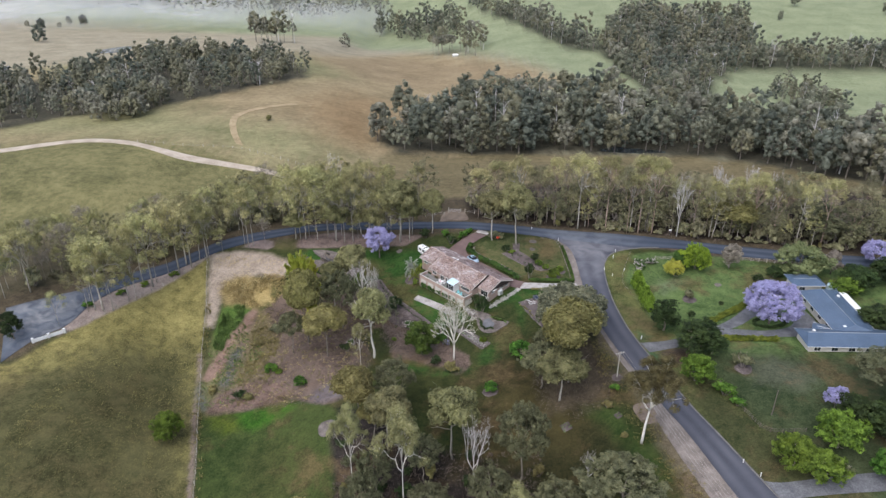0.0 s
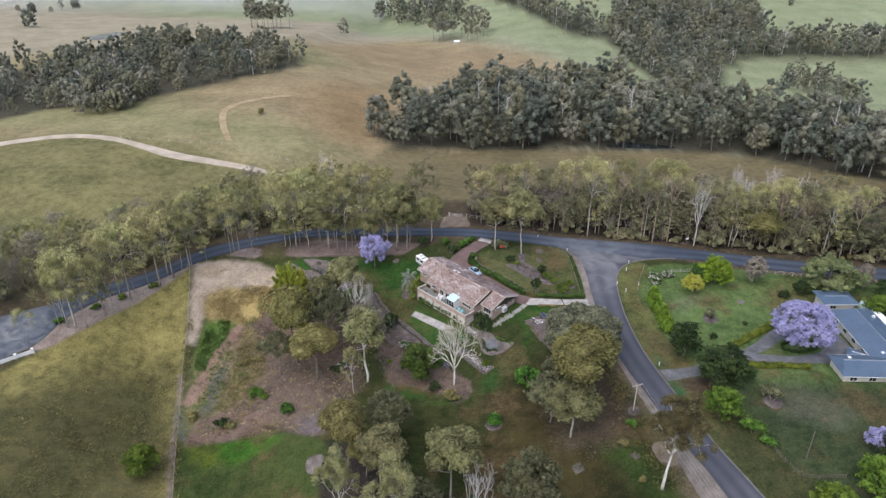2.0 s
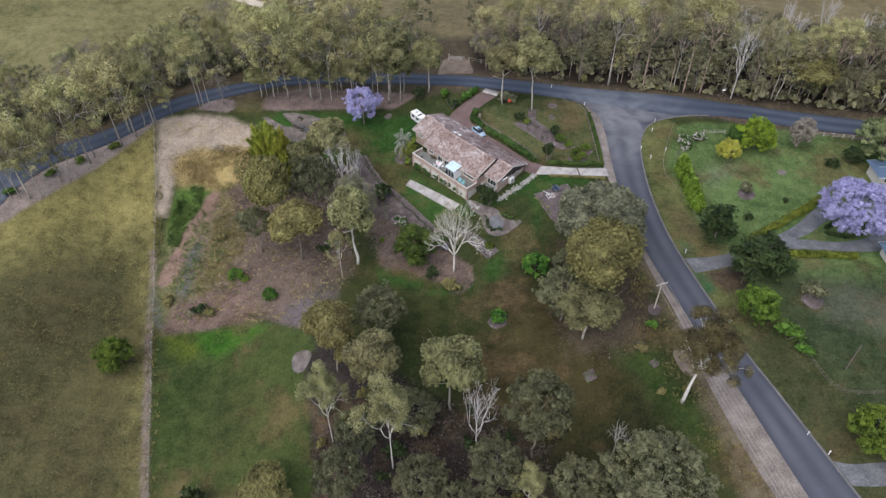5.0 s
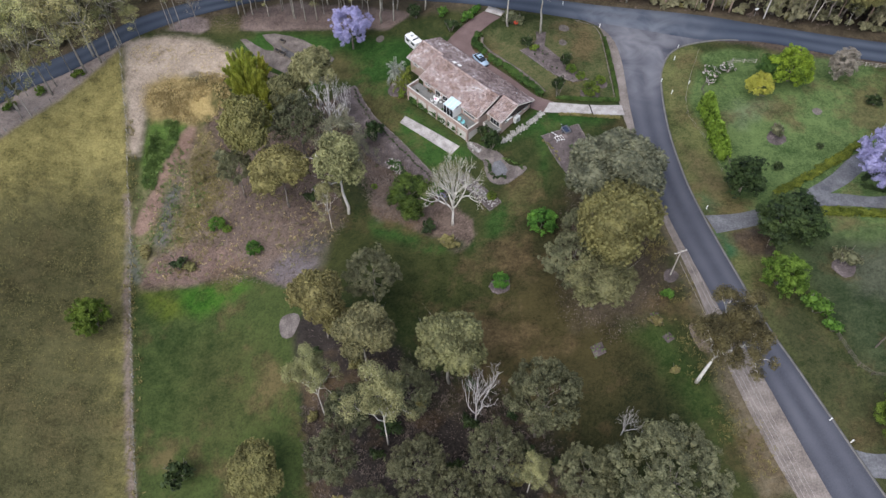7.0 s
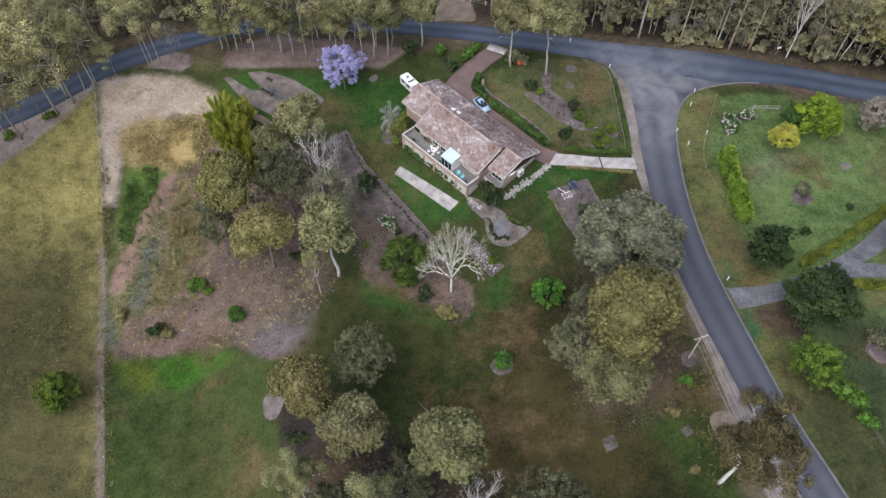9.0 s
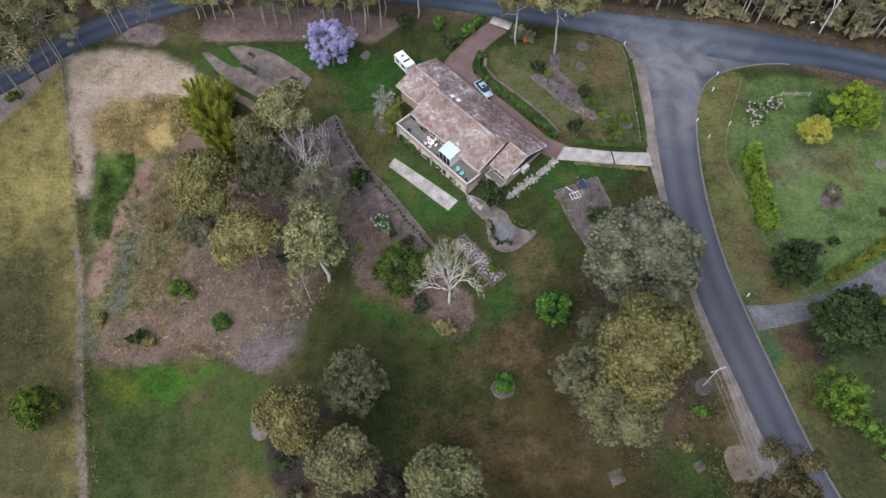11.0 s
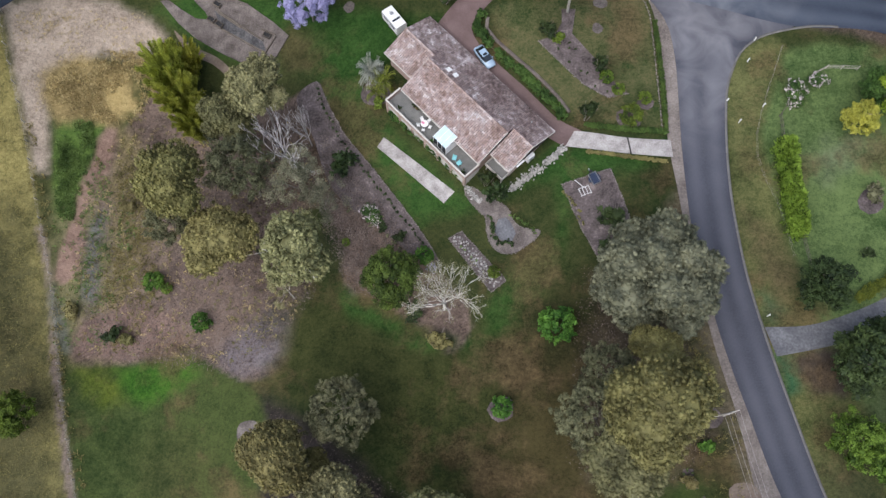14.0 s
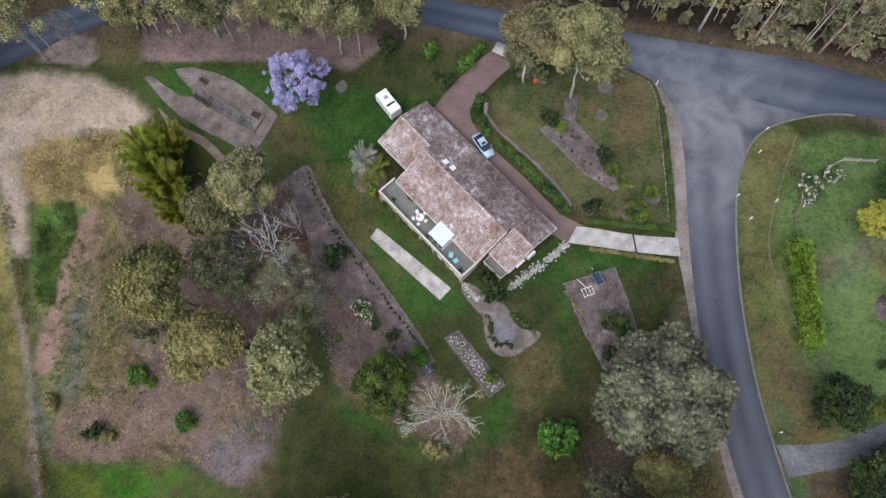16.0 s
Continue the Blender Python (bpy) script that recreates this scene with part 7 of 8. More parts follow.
def build_trailer():
    x, y = 25.7, 165.4
    tr = thing("box_trailer", pose(x, y, gz(x, y) + 0.05, 0, 0, -65), "small dark blue box trailer parked on mulch", "trailer")
    part("floor", boxed(-0.9, 0.9, -0.6, 0.6, 0.4, 0.45), NAVY, tr)
    for args in ((-0.9, 0.9, -0.63, -0.6, 0.4, 0.8), (-0.9, 0.9, 0.6, 0.63, 0.4, 0.8), (-0.93, -0.9, -0.6, 0.6, 0.4, 0.8), (0.9, 0.93, -0.6, 0.6, 0.4, 0.8)):
        part("side", boxed(*args), STEEL, tr)
    for s in (-1, 1):
        wheel(tr, 0, s * 0.78, 0.28)
        part("mudguard", boxed(-0.35, 0.35, s * 0.78 - 0.13, s * 0.78 + 0.13, 0.58, 0.62), NAVY, tr)
    part("drawbar", boxed(-1.9, -0.93, -0.05, 0.05, 0.38, 0.46), STEEL, tr)
    part("spare_wheel", rod((-1.2, 0, 0.5), (-1.2, 0, 0.68), 0.27, 14), RUBBER, tr)
    rack = thing("pipe_frame", pose(24.3, 163.6, gz(24.3, 163.6) + 0.05, 0, 0, 20), "white pipe frame lying on the mulch", "frame")
    for k in range(4):
        part("bar", rod((-0.8 + k * 0.53, -0.6, 0.35), (-0.8 + k * 0.53, 0.6, 0.35), 0.04, 6), WHITE, rack)
    for y0 in (-0.6, 0.6):
        part("side_rail", rod((-0.8, y0, 0.35), (0.8, y0, 0.35), 0.045, 6), WHITE, rack)
        for x0 in (-0.8, 0.8):
            part("leg", rod((x0, y0, 0), (x0, y0, 0.35), 0.04, 6), WHITE, rack)
    part("pole", rod((0, 0.6, 0.38), (-0.8, 2.2, 0.3), 0.05, 6), WHITE, rack)


build_car()
build_caravan()
build_trailer()


# ---- the blue-roofed house ----
def gable_block(house, m, length, width, wall_z, rise, walls=True):
    """A block of the house with a hipped steel roof; x along it."""
    hx, hy, over = length / 2, width / 2, 0.8
    wl = part("wall", boxed(-hx, hx, -hy, hy, -1.5, wall_z), CREAM, house, "cream rendered wall")
    wl.matrix_local = m
    bm = bmesh.new()
    c = [bm.verts.new(p) for p in ((-hx - over, -hy - over, wall_z), (hx + over, -hy - over, wall_z), (hx + over, hy + over, wall_z), (-hx - over, hy + over, wall_z), (-hx + hy * 0.2, 0, wall_z + rise), (hx - hy * 0.2, 0, wall_z + rise))]
    for q in ((0, 1, 5, 4), (2, 3, 4, 5), (1, 2, 5), (3, 0, 4), (3, 2, 1, 0)):
        bm.faces.new([c[k] for k in q])
    rf = part("roof", bm, BLUE_ROOF, house, "blue-grey steel roof")
    rf.matrix_local = m
    v, f = [], []
    for k in range(int(length / 0.6)):
        x = -hx + 0.6 * k
        e = min(1.0, (x + hx) / (hy * 1.2) + 0.2, (hx - x) / (hy * 1.2) + 0.2)
        for s in (-1, 1):
            tube(v, f, [(x, s * (hy + over), wall_z + 0.02), (x, s * (hy + over) * (1 - e), wall_z + rise * e + 0.02)], [0.03, 0.03], 4)
    part("ribs", (v, f), BLUE_ROOF, rf)
    part("ridge_cap", rod((-hx + hy * 0.2, 0, wall_z + rise), (hx - hy * 0.2, 0, wall_z + rise), 0.09, 6), STEEL, rf)
    for s in (-1, 1):
        part("gutter", boxed(-hx - over, hx + over, s * (hy + over) - 0.06, s * (hy + over) + 0.06, wall_z - 0.12, wall_z - 0.005), WHITE, rf)
    for k in range(max(1, int(length / 4))):
        x = -hx + 1.2 + 4 * k
        for s in (-1, 1):
            lo, hi = sorted((s * hy, s * (hy + 0.05)))
            win = part("window", boxed(x, x + 1.6, lo, hi, 0.7, 1.8), WHITE, wl, "white-framed window")
            lo, hi = sorted((s * (hy + 0.052), s * (hy + 0.07)))
            for j in (0, 1):
                part("pane", boxed(x + 0.08 + 0.76 * j, x + 0.76 + 0.76 * j, lo, hi, 0.78, 1.72), DARK_GLASS, win)
    return rf


def build_blue_house():
    x, y = 98, 150
    house = thing("house", pose(x, y, gz(x, y) + 0.1), "low cream house with hipped blue-grey steel roofs", "house")
    gable_block(house, pose(0.2, 15.4, 0.5, 0, 0, 0), 7.2, 4.8, 2.5, 0.5)
    main = gable_block(house, pose(1.4, 0.4, 0, 0, 0, -90), 18.6, 8.6, 2.6, 1.5)
    front = gable_block(house, pose(1.9, -11.4, 0, 0, 0, -2), 27.6, 6.2, 2.4, 1.5)
    gable_block(house, pose(-4.4, -6.6, -0.3, 0, 0, -30), 4.6, 2.6, 2.0, 0.4)
    for host, px, py in ((main, -6.4, 3.0), (main, 7.2, -1.6), (main, 7.9, -2.6), (front, -11.4, 1.2), (front, -10.2, -0.6)):
        part("skylight", boxed(px, px + 0.6, py, py + 0.6, 2.9, 3.6, bevel=0.05), WHITE, host, "white skylight dome")
    ver = part("verandah_roof", boxed(-9.4, -1, 5.2, 7.0, 2.45, 2.53), WHITE, house, "pale verandah roof")
    ver.matrix_local = pose(1.4, 0.4, 0, 0, 0, -90)
    for px in (-9.2, -7, -4, -1.2):
        part("post", boxed(px - 0.06, px + 0.06, 6.8, 6.92, -1, 2.45), WHITE, ver)
    tank = thing("water_tank", pose(105.6, 164.5, gz(105.6, 164.5)), "round pale blue water tank behind the house", "tank")
    v, f = [], []
    tube(v, f, [(0, 0, -0.3), (0, 0, 1.9), (0, 0, 2.1)], [1.4, 1.4, 0.3], 20)
    part("drum", (v, f), POLY_ROOF, tank)


build_blue_house()


# ---- garden beds, hedges, walls ----
def stones(rng, places, size, mat, name, label, category, flat=0.6):
    """Loose stones at the places, as one mesh."""
    v, f = [], []
    z = ground_z(places[:, 0], places[:, 1])
    for (x, y), h in zip(places, z):
        s = size * rng.uniform(0.6, 1.3, 3) * (1, 1, flat)
        turn = rng.uniform(0, 3.14)
        c, sn = math.cos(turn), math.sin(turn)
        b = len(v)
        for sx in (-0.5, 0.5):
            for sy in (-0.5, 0.5):
                for sz, k in ((-0.4, 1.0), (0.5, 0.7)):
                    px, py = sx * s[0] * k * rng.uniform(0.8, 1.1), sy * s[1] * k * rng.uniform(0.8, 1.1)
                    v.append((x + px * c - py * sn, y + px * sn + py * c, h + 0.04 + sz * s[2] + 0.2 * s[2]))
        f += [(b + i[0], b + i[1], b + i[2], b + i[3]) for i in ((0, 1, 3, 2), (4, 6, 7, 5), (0, 4, 5, 1), (2, 3, 7, 6), (1, 5, 7, 3))]
    return tagged(part(name, (v, f), mat), label, category, kind="stuff")


def along(line, gap, rng=None, wobble=0.0, closed=False, smooth=True):
    p = dense(line, 0.3, closed=closed, smooth=smooth)
    if closed:
        p = np.vstack([p, p[:1]])
    d = np.linalg.norm(np.diff(p, axis=0), axis=1).sum()
    q = resample(p, max(2, int(d / gap)))
    return q + (rng.normal(size=q.shape) * wobble if rng is not None else 0)


grng = np.random.default_rng(61)
bed_a = [(12.4, 161.9), (13.6, 159.4), (15.4, 158.2), (17.4, 157.9), (16.6, 156.5), (13.2, 154.5), (10.4, 155.5), (9.4, 158), (9.1, 160.4), (7.8, 161.7), (6, 164.4), (7.2, 165.2), (9.5, 163.6)]
bed_b = [(3.4, 157.3), (5.4, 158.4), (12.3, 150.4), (10, 148.7)]
bed_c = [(20.9, 164.9), (28.3, 167.1), (30, 162), (31.4, 156.7), (29.6, 151.6), (26.2, 152.6), (23.8, 157.6)]
bed_d = [(-22.6, 183.2), (-19.1, 185.4), (-17.3, 181.9), (-14.3, 176.2), (-8.6, 168.9), (-1.3, 159.2), (1.8, 154), (-0.2, 153.6), (-5, 157.2), (-9.5, 161), (-14.1, 164.6), (-17.1, 169.1), (-19.4, 175.6), (-21.5, 179.4)]
bed_e = [(17.7, 188.8), (20.3, 189.7), (21.6, 192), (21.6, 194.4), (23.9, 194.4), (23.2, 190), (26.9, 185.4), (28.9, 182.2), (31.7, 179.5), (28.5, 178.9), (24.8, 181.2)]
for outline, label in ((bed_a, "mulched garden bed with stone edging beside the house"), (bed_b, "narrow garden bed of pale stones in the lawn"), (bed_c, "square mulched bed where the trailer stands"),
                       (bed_d, "long mulched bed along the lawn's stone edge"), (bed_e, "mulched bed in the front lawn")):
    tagged(sheet("garden_bed", outline, BANK if outline is bed_a else MULCH, 0.06, smooth=outline in (bed_a, bed_d)), label, "garden bed", kind="structure")
for outline, closed in ((bed_a, True), (bed_b, True), (bed_c[:4], False), ([bed_c[-1], bed_c[0]], False), ([(23.8, 157.6), (26.2, 152.6)], False), (bed_d[1:7], False), ([(31.7, 179.5), (28.5, 178.9), (24.8, 181.2), (17.7, 188.8)], False)):
    stones(grng, along(outline, 0.16, grng, 0.05, closed, len(outline) > 5), 0.19, STONE, "stone_edging", "row of rough edging stones round a bed", "stone edging")
inner = np.array([(3.9, 157.2), (5.2, 158.0), (11.8, 150.5), (10.2, 149.4)])
q = scatter(grng, inner, 0.32, 1200)
stones(grng, q, 0.36, PALE_ROCK, "pale_stones", "pale stones scattered over the narrow bed", "stones")
for line, wide in (([(13.2, 164.6), (15.4, 166.2), (17.8, 167.8)], 0.75), ([(18.6, 168.4), (20.2, 169.7), (21.3, 170.8)], 0.7), ([(6.2, 165.3), (8.2, 162.9)], 0.5)):
    p = np.vstack([along(line, 0.22, grng, 0.0) + grng.normal(size=2) * 0.0 for _ in range(8)])
    stones(grng, p + grng.normal(size=p.shape) * wide * 0.45, 0.3, PALE_ROCK, "rockery", "rockery of pale stones beside the house", "rocks", 0.8)
kerb([(9.6, 193.2), (9.4, 191.4), (10.6, 189.6), (14, 186.2), (17.2, 183.2), (20.2, 179.8), (22.4, 176.6)], 0.6, 0.05, GRAVEL, "narrow gravel strip behind the driveway hedge", "gravel_strip")
stones(grng, along([(36, 193.5), (36.3, 185), (36.5, 173.4)], 0.22, grng, 0.05), 0.2, STONE, "stone_edging", "stone edging beside the thin hedge", "stone edging", 0.4)
stones(grng, along([(31, 198.7), (34.8, 196.8), (36, 193.5)], 0.22, grng, 0.05), 0.2, STONE, "stone_edging", "stone edging at the road corner", "stone edging", 0.4)


def mulch_ring(x, y, r, label="mulch ring round a lawn shrub", mat=MULCH):
    n = 10
    ring = [(x + r * (1 + 0.12 * math.sin(3 * a + x)) * math.cos(a), y + r * (1 + 0.12 * math.cos(2 * a + y)) * math.sin(a)) for a in np.linspace(0, 2 * math.pi, n, endpoint=False)]
    tagged(sheet("mulch_patch", ring, mat, 0.04, 0.6), label, "mulch", kind="structure")


bed_spots = []
for x, y, r in ((11.2, 131.0, 1.9), (66, 161, 1.9), (68.6, 129.8, 2.0), (31.6, 175.2, 2.1), (34.2, 178, 1.3), (-8.6, 182.4, 2.6), (39.9, 129.6, 1.3)):
    mulch_ring(x, y, r)
for x, y, r in ((28, 195.8, 1.2), (27.3, 191, 0.9), (-13.8, 198, 1.0), (76, 168, 1.0)):
    mulch_ring(x, y, r, "bare patch in the lawn", BANK)
tagged(sheet("bare_patch", [(-29.4, 127.4), (-28.6, 125.2), (-26.6, 124.9), (-25.4, 128.2), (-26.6, 129.6), (-29, 129.2)], BANK, 0.05), "pale square of bare ground in the grass", "bare ground", kind="structure")
for x, y, r, a in ((26.7, 117.5, 1.0, 20), (36.2, 122.2, 0.7, 0), (37.9, 118.5, 0.7, 30)):
    corner = [(x + r * 1.4 * math.cos(radians(a + q)), y + r * 1.4 * math.sin(radians(a + q))) for q in (45, 135, 225, 315)]
    tagged(sheet("mulch_patch", corner, MULCH, 0.04, 0.5, smooth=False), "small square of mulch dug into the lawn", "mulch", kind="structure")
    plant_bed = scatter(grng, corner, 0.5, 30)
    bed_spots.append(plant_bed)
tagged(sheet("mulch_patch", [(41.4, 120.4), (44.4, 121), (46, 118), (45.4, 115.8), (42.6, 116)], EARTH, 0.05), "patch of pinkish mulch at the road's edge", "mulch", kind="structure")
mulch_ring(-16, 177.7, 1.0, "round fire pit ring in the lawn")
stones(grng, along([(-16 + 0.8 * math.cos(a), 177.7 + 0.8 * math.sin(a)) for a in np.linspace(0, 6.28, 9)[:-1]], 0.25, grng, 0.02, True), 0.3, STONE, "fire_pit_stones", "ring of stones round the fire pit", "fire pit", 1.0)
# old terrace: one worn gravel bank round a sunken bed edged with sleepers
tagged(sheet("gravel_bank", [(-47.4, 200.7), (-46, 200.9), (-43.6, 199.2), (-41.1, 197.7), (-38.7, 197.4), (-39.4, 198.8), (-41.2, 200.5), (-42.2, 202), (-39.4, 202.4), (-35.6, 201.5), (-32.1, 200.1), (-27.3, 196.6), (-24.4, 193.9), (-26.5, 190.4), (-28.4, 188),
                              (-30.9, 189), (-36.3, 191.7), (-41.2, 194.5), (-44.2, 197)], BANK, 0.16, smooth=False), "weathered gravel bank of the old garden terrace", "gravel bank", kind="structure")
tagged(sheet("trench_bed", [(-37.8, 199), (-33.4, 196), (-29, 193.2), (-28.3, 191.4), (-32.4, 193.3), (-36.4, 195.8)], TRENCH, 0.2, smooth=False), "dark sunken bed in the gravel bank", "garden bed", kind="structure")
tagged(sheet("earth_path", [(-45, 195.9), (-42, 193.4), (-37, 191), (-33, 187.3), (-31.5, 185.9), (-32.2, 185.2), (-33.8, 186.2), (-37.8, 189.9), (-42.6, 192.3)], EARTH, 0.05), "bare earth path under the bamboo", "path", kind="structure")
for (x0, y0), (x1, y1) in (((-37.6, 199.2), (-33.2, 196.3)), ((-33.1, 196.2), (-28.9, 193.4)), ((-37.2, 198.6), (-33, 195.8)), ((-36.3, 195.7), (-32.4, 193.5)), ((-32.3, 193.4), (-28.5, 191.2)), ((-29.3, 195.4), (-26.7, 194.2)), ((-28.5, 191.2), (-26.6, 194))):
    n = math.hypot(x1 - x0, y1 - y0)
    mx, my = (x0 + x1) / 2, (y0 + y1) / 2
    sl = thing("timber_sleeper", pose(mx, my, gz(mx, my), 0, -math.degrees(math.atan2(gz(x1, y1) - gz(x0, y0), n)), math.degrees(math.atan2(y1 - y0, x1 - x0))), "grey weathered timber sleeper edging the trench", "sleeper", "sleepers of the garden terrace")
    part("timber", boxed(-n / 2, n / 2, -0.12, 0.12, -0.1, 0.4, bevel=0.02), TIMBER, sl)
for x, y, a in ((-37.2, 199.9, -35), (-38.2, 197.3, -35), (-36.8, 196.4, -35), (-28.2, 194.1, -28)):
    crate = thing("planter_box", pose(x, y, gz(x, y) + 0.15, 0, 0, a), "dark timber planter box on the gravel terrace", "planter", "planter boxes")
    for args in ((-0.7, 0.7, -0.45, -0.38, 0, 0.5), (-0.7, 0.7, 0.38, 0.45, 0, 0.5), (-0.7, -0.63, -0.38, 0.38, 0, 0.5), (0.63, 0.7, -0.38, 0.38, 0, 0.5)):
        part("board", boxed(*args), TIMBER, crate)
    part("soil", boxed(-0.63, 0.63, -0.38, 0.38, 0, 0.38), RUBBER, crate)


def hedge(line, width, height, leaf, label, seed, gaps=0.0):
    """A clipped or loose hedge along a line: stems inside, leaf clumps outside."""
    hr = np.random.default_rng(seed)
    p = along(line, 0.38)
    z = ground_z(p[:, 0], p[:, 1])
    root = thing("hedge", pose(0, 0, 0), label, "hedge")
    c, r, sv, sf = [], [], [], []
    for (x, y), h in zip(p, z):
        tube(sv, sf, [(x, y, h - 0.2), (x + hr.normal() * 0.08, y, h + height * 0.6)], [0.03, 0.015], 4)
    p = along(line, width * 0.42)
    for (x, y), h in zip(p, ground_z(p[:, 0], p[:, 1])):
        if hr.random() < gaps:
            continue
        c.append((x + hr.normal() * width * 0.05, y + hr.normal() * width * 0.05, h + height * 0.5))
        r.append(width * hr.uniform(0.52, 0.66))
    part("stems", (sv, sf), BARK_GREY, root)
    v, f = lobed(hr, c, r, height / width, min(0.24, 0.1 + 0.08 * width), 0.9, 18, 0.5, 3, 0.08)
    quads("foliage", v, f, leaf, root)
    return root


hedge([(8.6, 193.3), (7.9, 191.2), (9.2, 189.2), (10.6, 187.4), (12.9, 185.1), (16.1, 182.1), (19.1, 178.8), (21.3, 176)], 1.6, 1.3, LEAF_MID, "loose dark green hedge between driveway and lawn", 71, 0.12)
hedge([(5.4, 198.6), (7, 200.6), (9, 202.6)], 1.2, 1.2, LEAF_BRIGHT, "green hedge beside the driveway mouth", 76)
hedge([(24.8, 174.3), (29, 173.6), (36.8, 172.7)], 0.9, 0.8, LEAF_MID, "low clipped hedge along the concrete driveway", 72)
hedge([(24.8, 169.9), (29, 169.2), (36.6, 167.8)], 0.6, 0.6, LEAF_OLIVE, "low clipped hedge along the concrete driveway", 73)
hedge([(36.6, 192), (37, 182), (37, 173)], 0.7, 0.8, LEAF_MID, "thin green hedge along the gravel shoulder", 74)
hedge([(61.9, 146.4), (67.9, 150), (74.1, 153.8), (81, 158.6)], 1.5, 1.1, LEAF_CLIP, "clipped lime-green hedge along the gravel driveway", 77)
hedge([(64.5, 142.6), (70.4, 142), (80.6, 140.8)], 1.5, 1.1, LEAF_CLIP, "clipped lime-green hedge along the gravel driveway", 78)
hedge([(-6.2, 178.3), (-2.6, 174.9), (1.8, 170.6), (6, 166.4)], 1.4, 1.4, LEAF_MID, "row of dark shrubs under the deck", 79, 0.25)
hedge([(78.5, 148.2), (82, 146.9), (86, 148.6), (86.6, 150.6), (82, 151.4), (78.8, 149.8)], 1.0, 0.5, LEAF_DARK, "low dark planting under the jacaranda", 80)


def spray_hedge(line, gap, width, height, leaf, label, seed):
    """A row of upright bushes grown together, each a cone of rising sprays."""
    hr = np.random.default_rng(seed)
    root = thing("hedge", pose(0, 0, 0), label, "hedge")
    p = along(line, gap)
    at, way, ln, cs, rs, sv, sf = [], [], [], [], [], [], []
    for (x, y), h in zip(p, ground_z(p[:, 0], p[:, 1])):
        x, y, tall, wide = x + hr.normal() * 0.12, y + hr.normal() * 0.12, height * hr.uniform(0.85, 1.12), width * hr.uniform(0.85, 1.1)
        tube(sv, sf, [(x, y, h - 0.2), (x, y, h + tall * 0.7)], [0.06, 0.02], 5)
        m = 620
        t = hr.random(m) ** 0.9
        a = hr.uniform(0, 6.28, m)
        r = 0.5 * wide * (1 - t**1.6) * (0.8 + 0.2 * np.sin(5 * a + x)) * hr.uniform(0.82, 1.08, m) + 0.05
        out = np.c_[np.cos(a), np.sin(a), np.zeros(m)]
        at.append(np.array([x, y, h]) + out * r[:, None] + np.c_[np.zeros((m, 2)), t * tall])
        w = out * 0.75 + hr.normal(size=(m, 3)) * 0.25 + np.array([0, 0, 0.75])
        way.append(w / np.linalg.norm(w, axis=1)[:, None])
        ln.append(hr.uniform(0.35, 0.8, m))
        for q in (0.18, 0.42, 0.64):
            cs.append((x, y, h + tall * q))
            rs.append(0.42 * wide * (1 - q**1.6))
    part("stems", (sv, sf), BARK_GREY, root)
    at, way, ln = np.concatenate(at), np.concatenate(way), np.concatenate(ln)[:, None]
    n = len(at)
    side = np.cross(way, hr.normal(size=(n, 3)))
    side /= np.linalg.norm(side, axis=1)[:, None]
    v = np.stack([at, at + way * ln * 0.5 + side * ln * 0.2, at + way * ln, at + way * ln * 0.5 - side * ln * 0.2], axis=1).reshape(-1, 3)
    f = np.arange(n * 4).reshape(-1, 4)
    bv, bf = ball(2)
    hv = np.array(cs)[:, None] + bv[None] * np.array(rs)[:, None, None]
    hf = bf[None] + len(bv) * np.arange(len(cs))[:, None, None] + len(v)
    quads("foliage", np.concatenate([v, hv.reshape(-1, 3)]), np.concatenate([f, hf.reshape(-1, 4)]), leaf, root)
    return root


spray_hedge([(54, 169.2), (54.1, 163), (54.4, 156.4)], 1.25, 3.3, 4.3, LEAF_HEDGE, "thick bright green boundary hedge of upright sprays", 75)


# ---- fences, posts, poles ----
def fence(line, gap, height, mat, label, wires=3, rails=0, radius=0.06):
    """Posts with wires or rails."""
    root = thing("fence", pose(0, 0, 0), label, "fence")
    p = along(line, gap)
    z = ground_z(p[:, 0], p[:, 1])
    for k, ((x, y), h) in enumerate(zip(p, z)):
        lean = 0.04 * math.sin(k * 2.3)
        part("post", rod((x, y, h - 0.3), (x + lean, y + lean, h + height * (1 + 0.06 * math.sin(k * 1.7))), radius, 6), mat, root)
    levels = [height * (j + 1) / (wires + 0.4) for j in range(wires)] if not rails else [height * (j + 0.75) / rails for j in range(rails)]
    for lv in levels:
        v, f = [], []
        tube(v, f, [(x, y, h + lv) for (x, y), h in zip(p, z)], [0.035 if rails else 0.012] * len(p), 4)
        part("rail" if rails else "wire", (v, f), mat if rails else WIRE, root)
    return root


fence(FENCE_LINE, 3.1, 1.25, PALE_POST, "old wire fence with pale timber posts along the paddock", 3, 0, 0.09)
fence([(-76, 198), (-90.5, 179.5), (-99.4, 165.6), (-103.2, 160.4)], 3.4, 1.2, PALE_POST, "wire fence with pale posts beside the roadside trees", 3, 0, 0.08)
entrance = thing("entrance_wall", pose(-106.8, 158.2, gz(-106.8, 158.2), 0, 0, 38), "low white-painted timber wall at the farm entrance", "wall")
for px in (-3.9, 0.0, 3.9):
    post = part("post", boxed(px - 0.25, px + 0.25, -0.25, 0.25, -0.6, 1.25, bevel=0.03), WHITE, entrance)
    part("cap", boxed(px - 0.32, px + 0.32, -0.32, 0.32, 1.253, 1.36, bevel=0.03), WHITE, post)
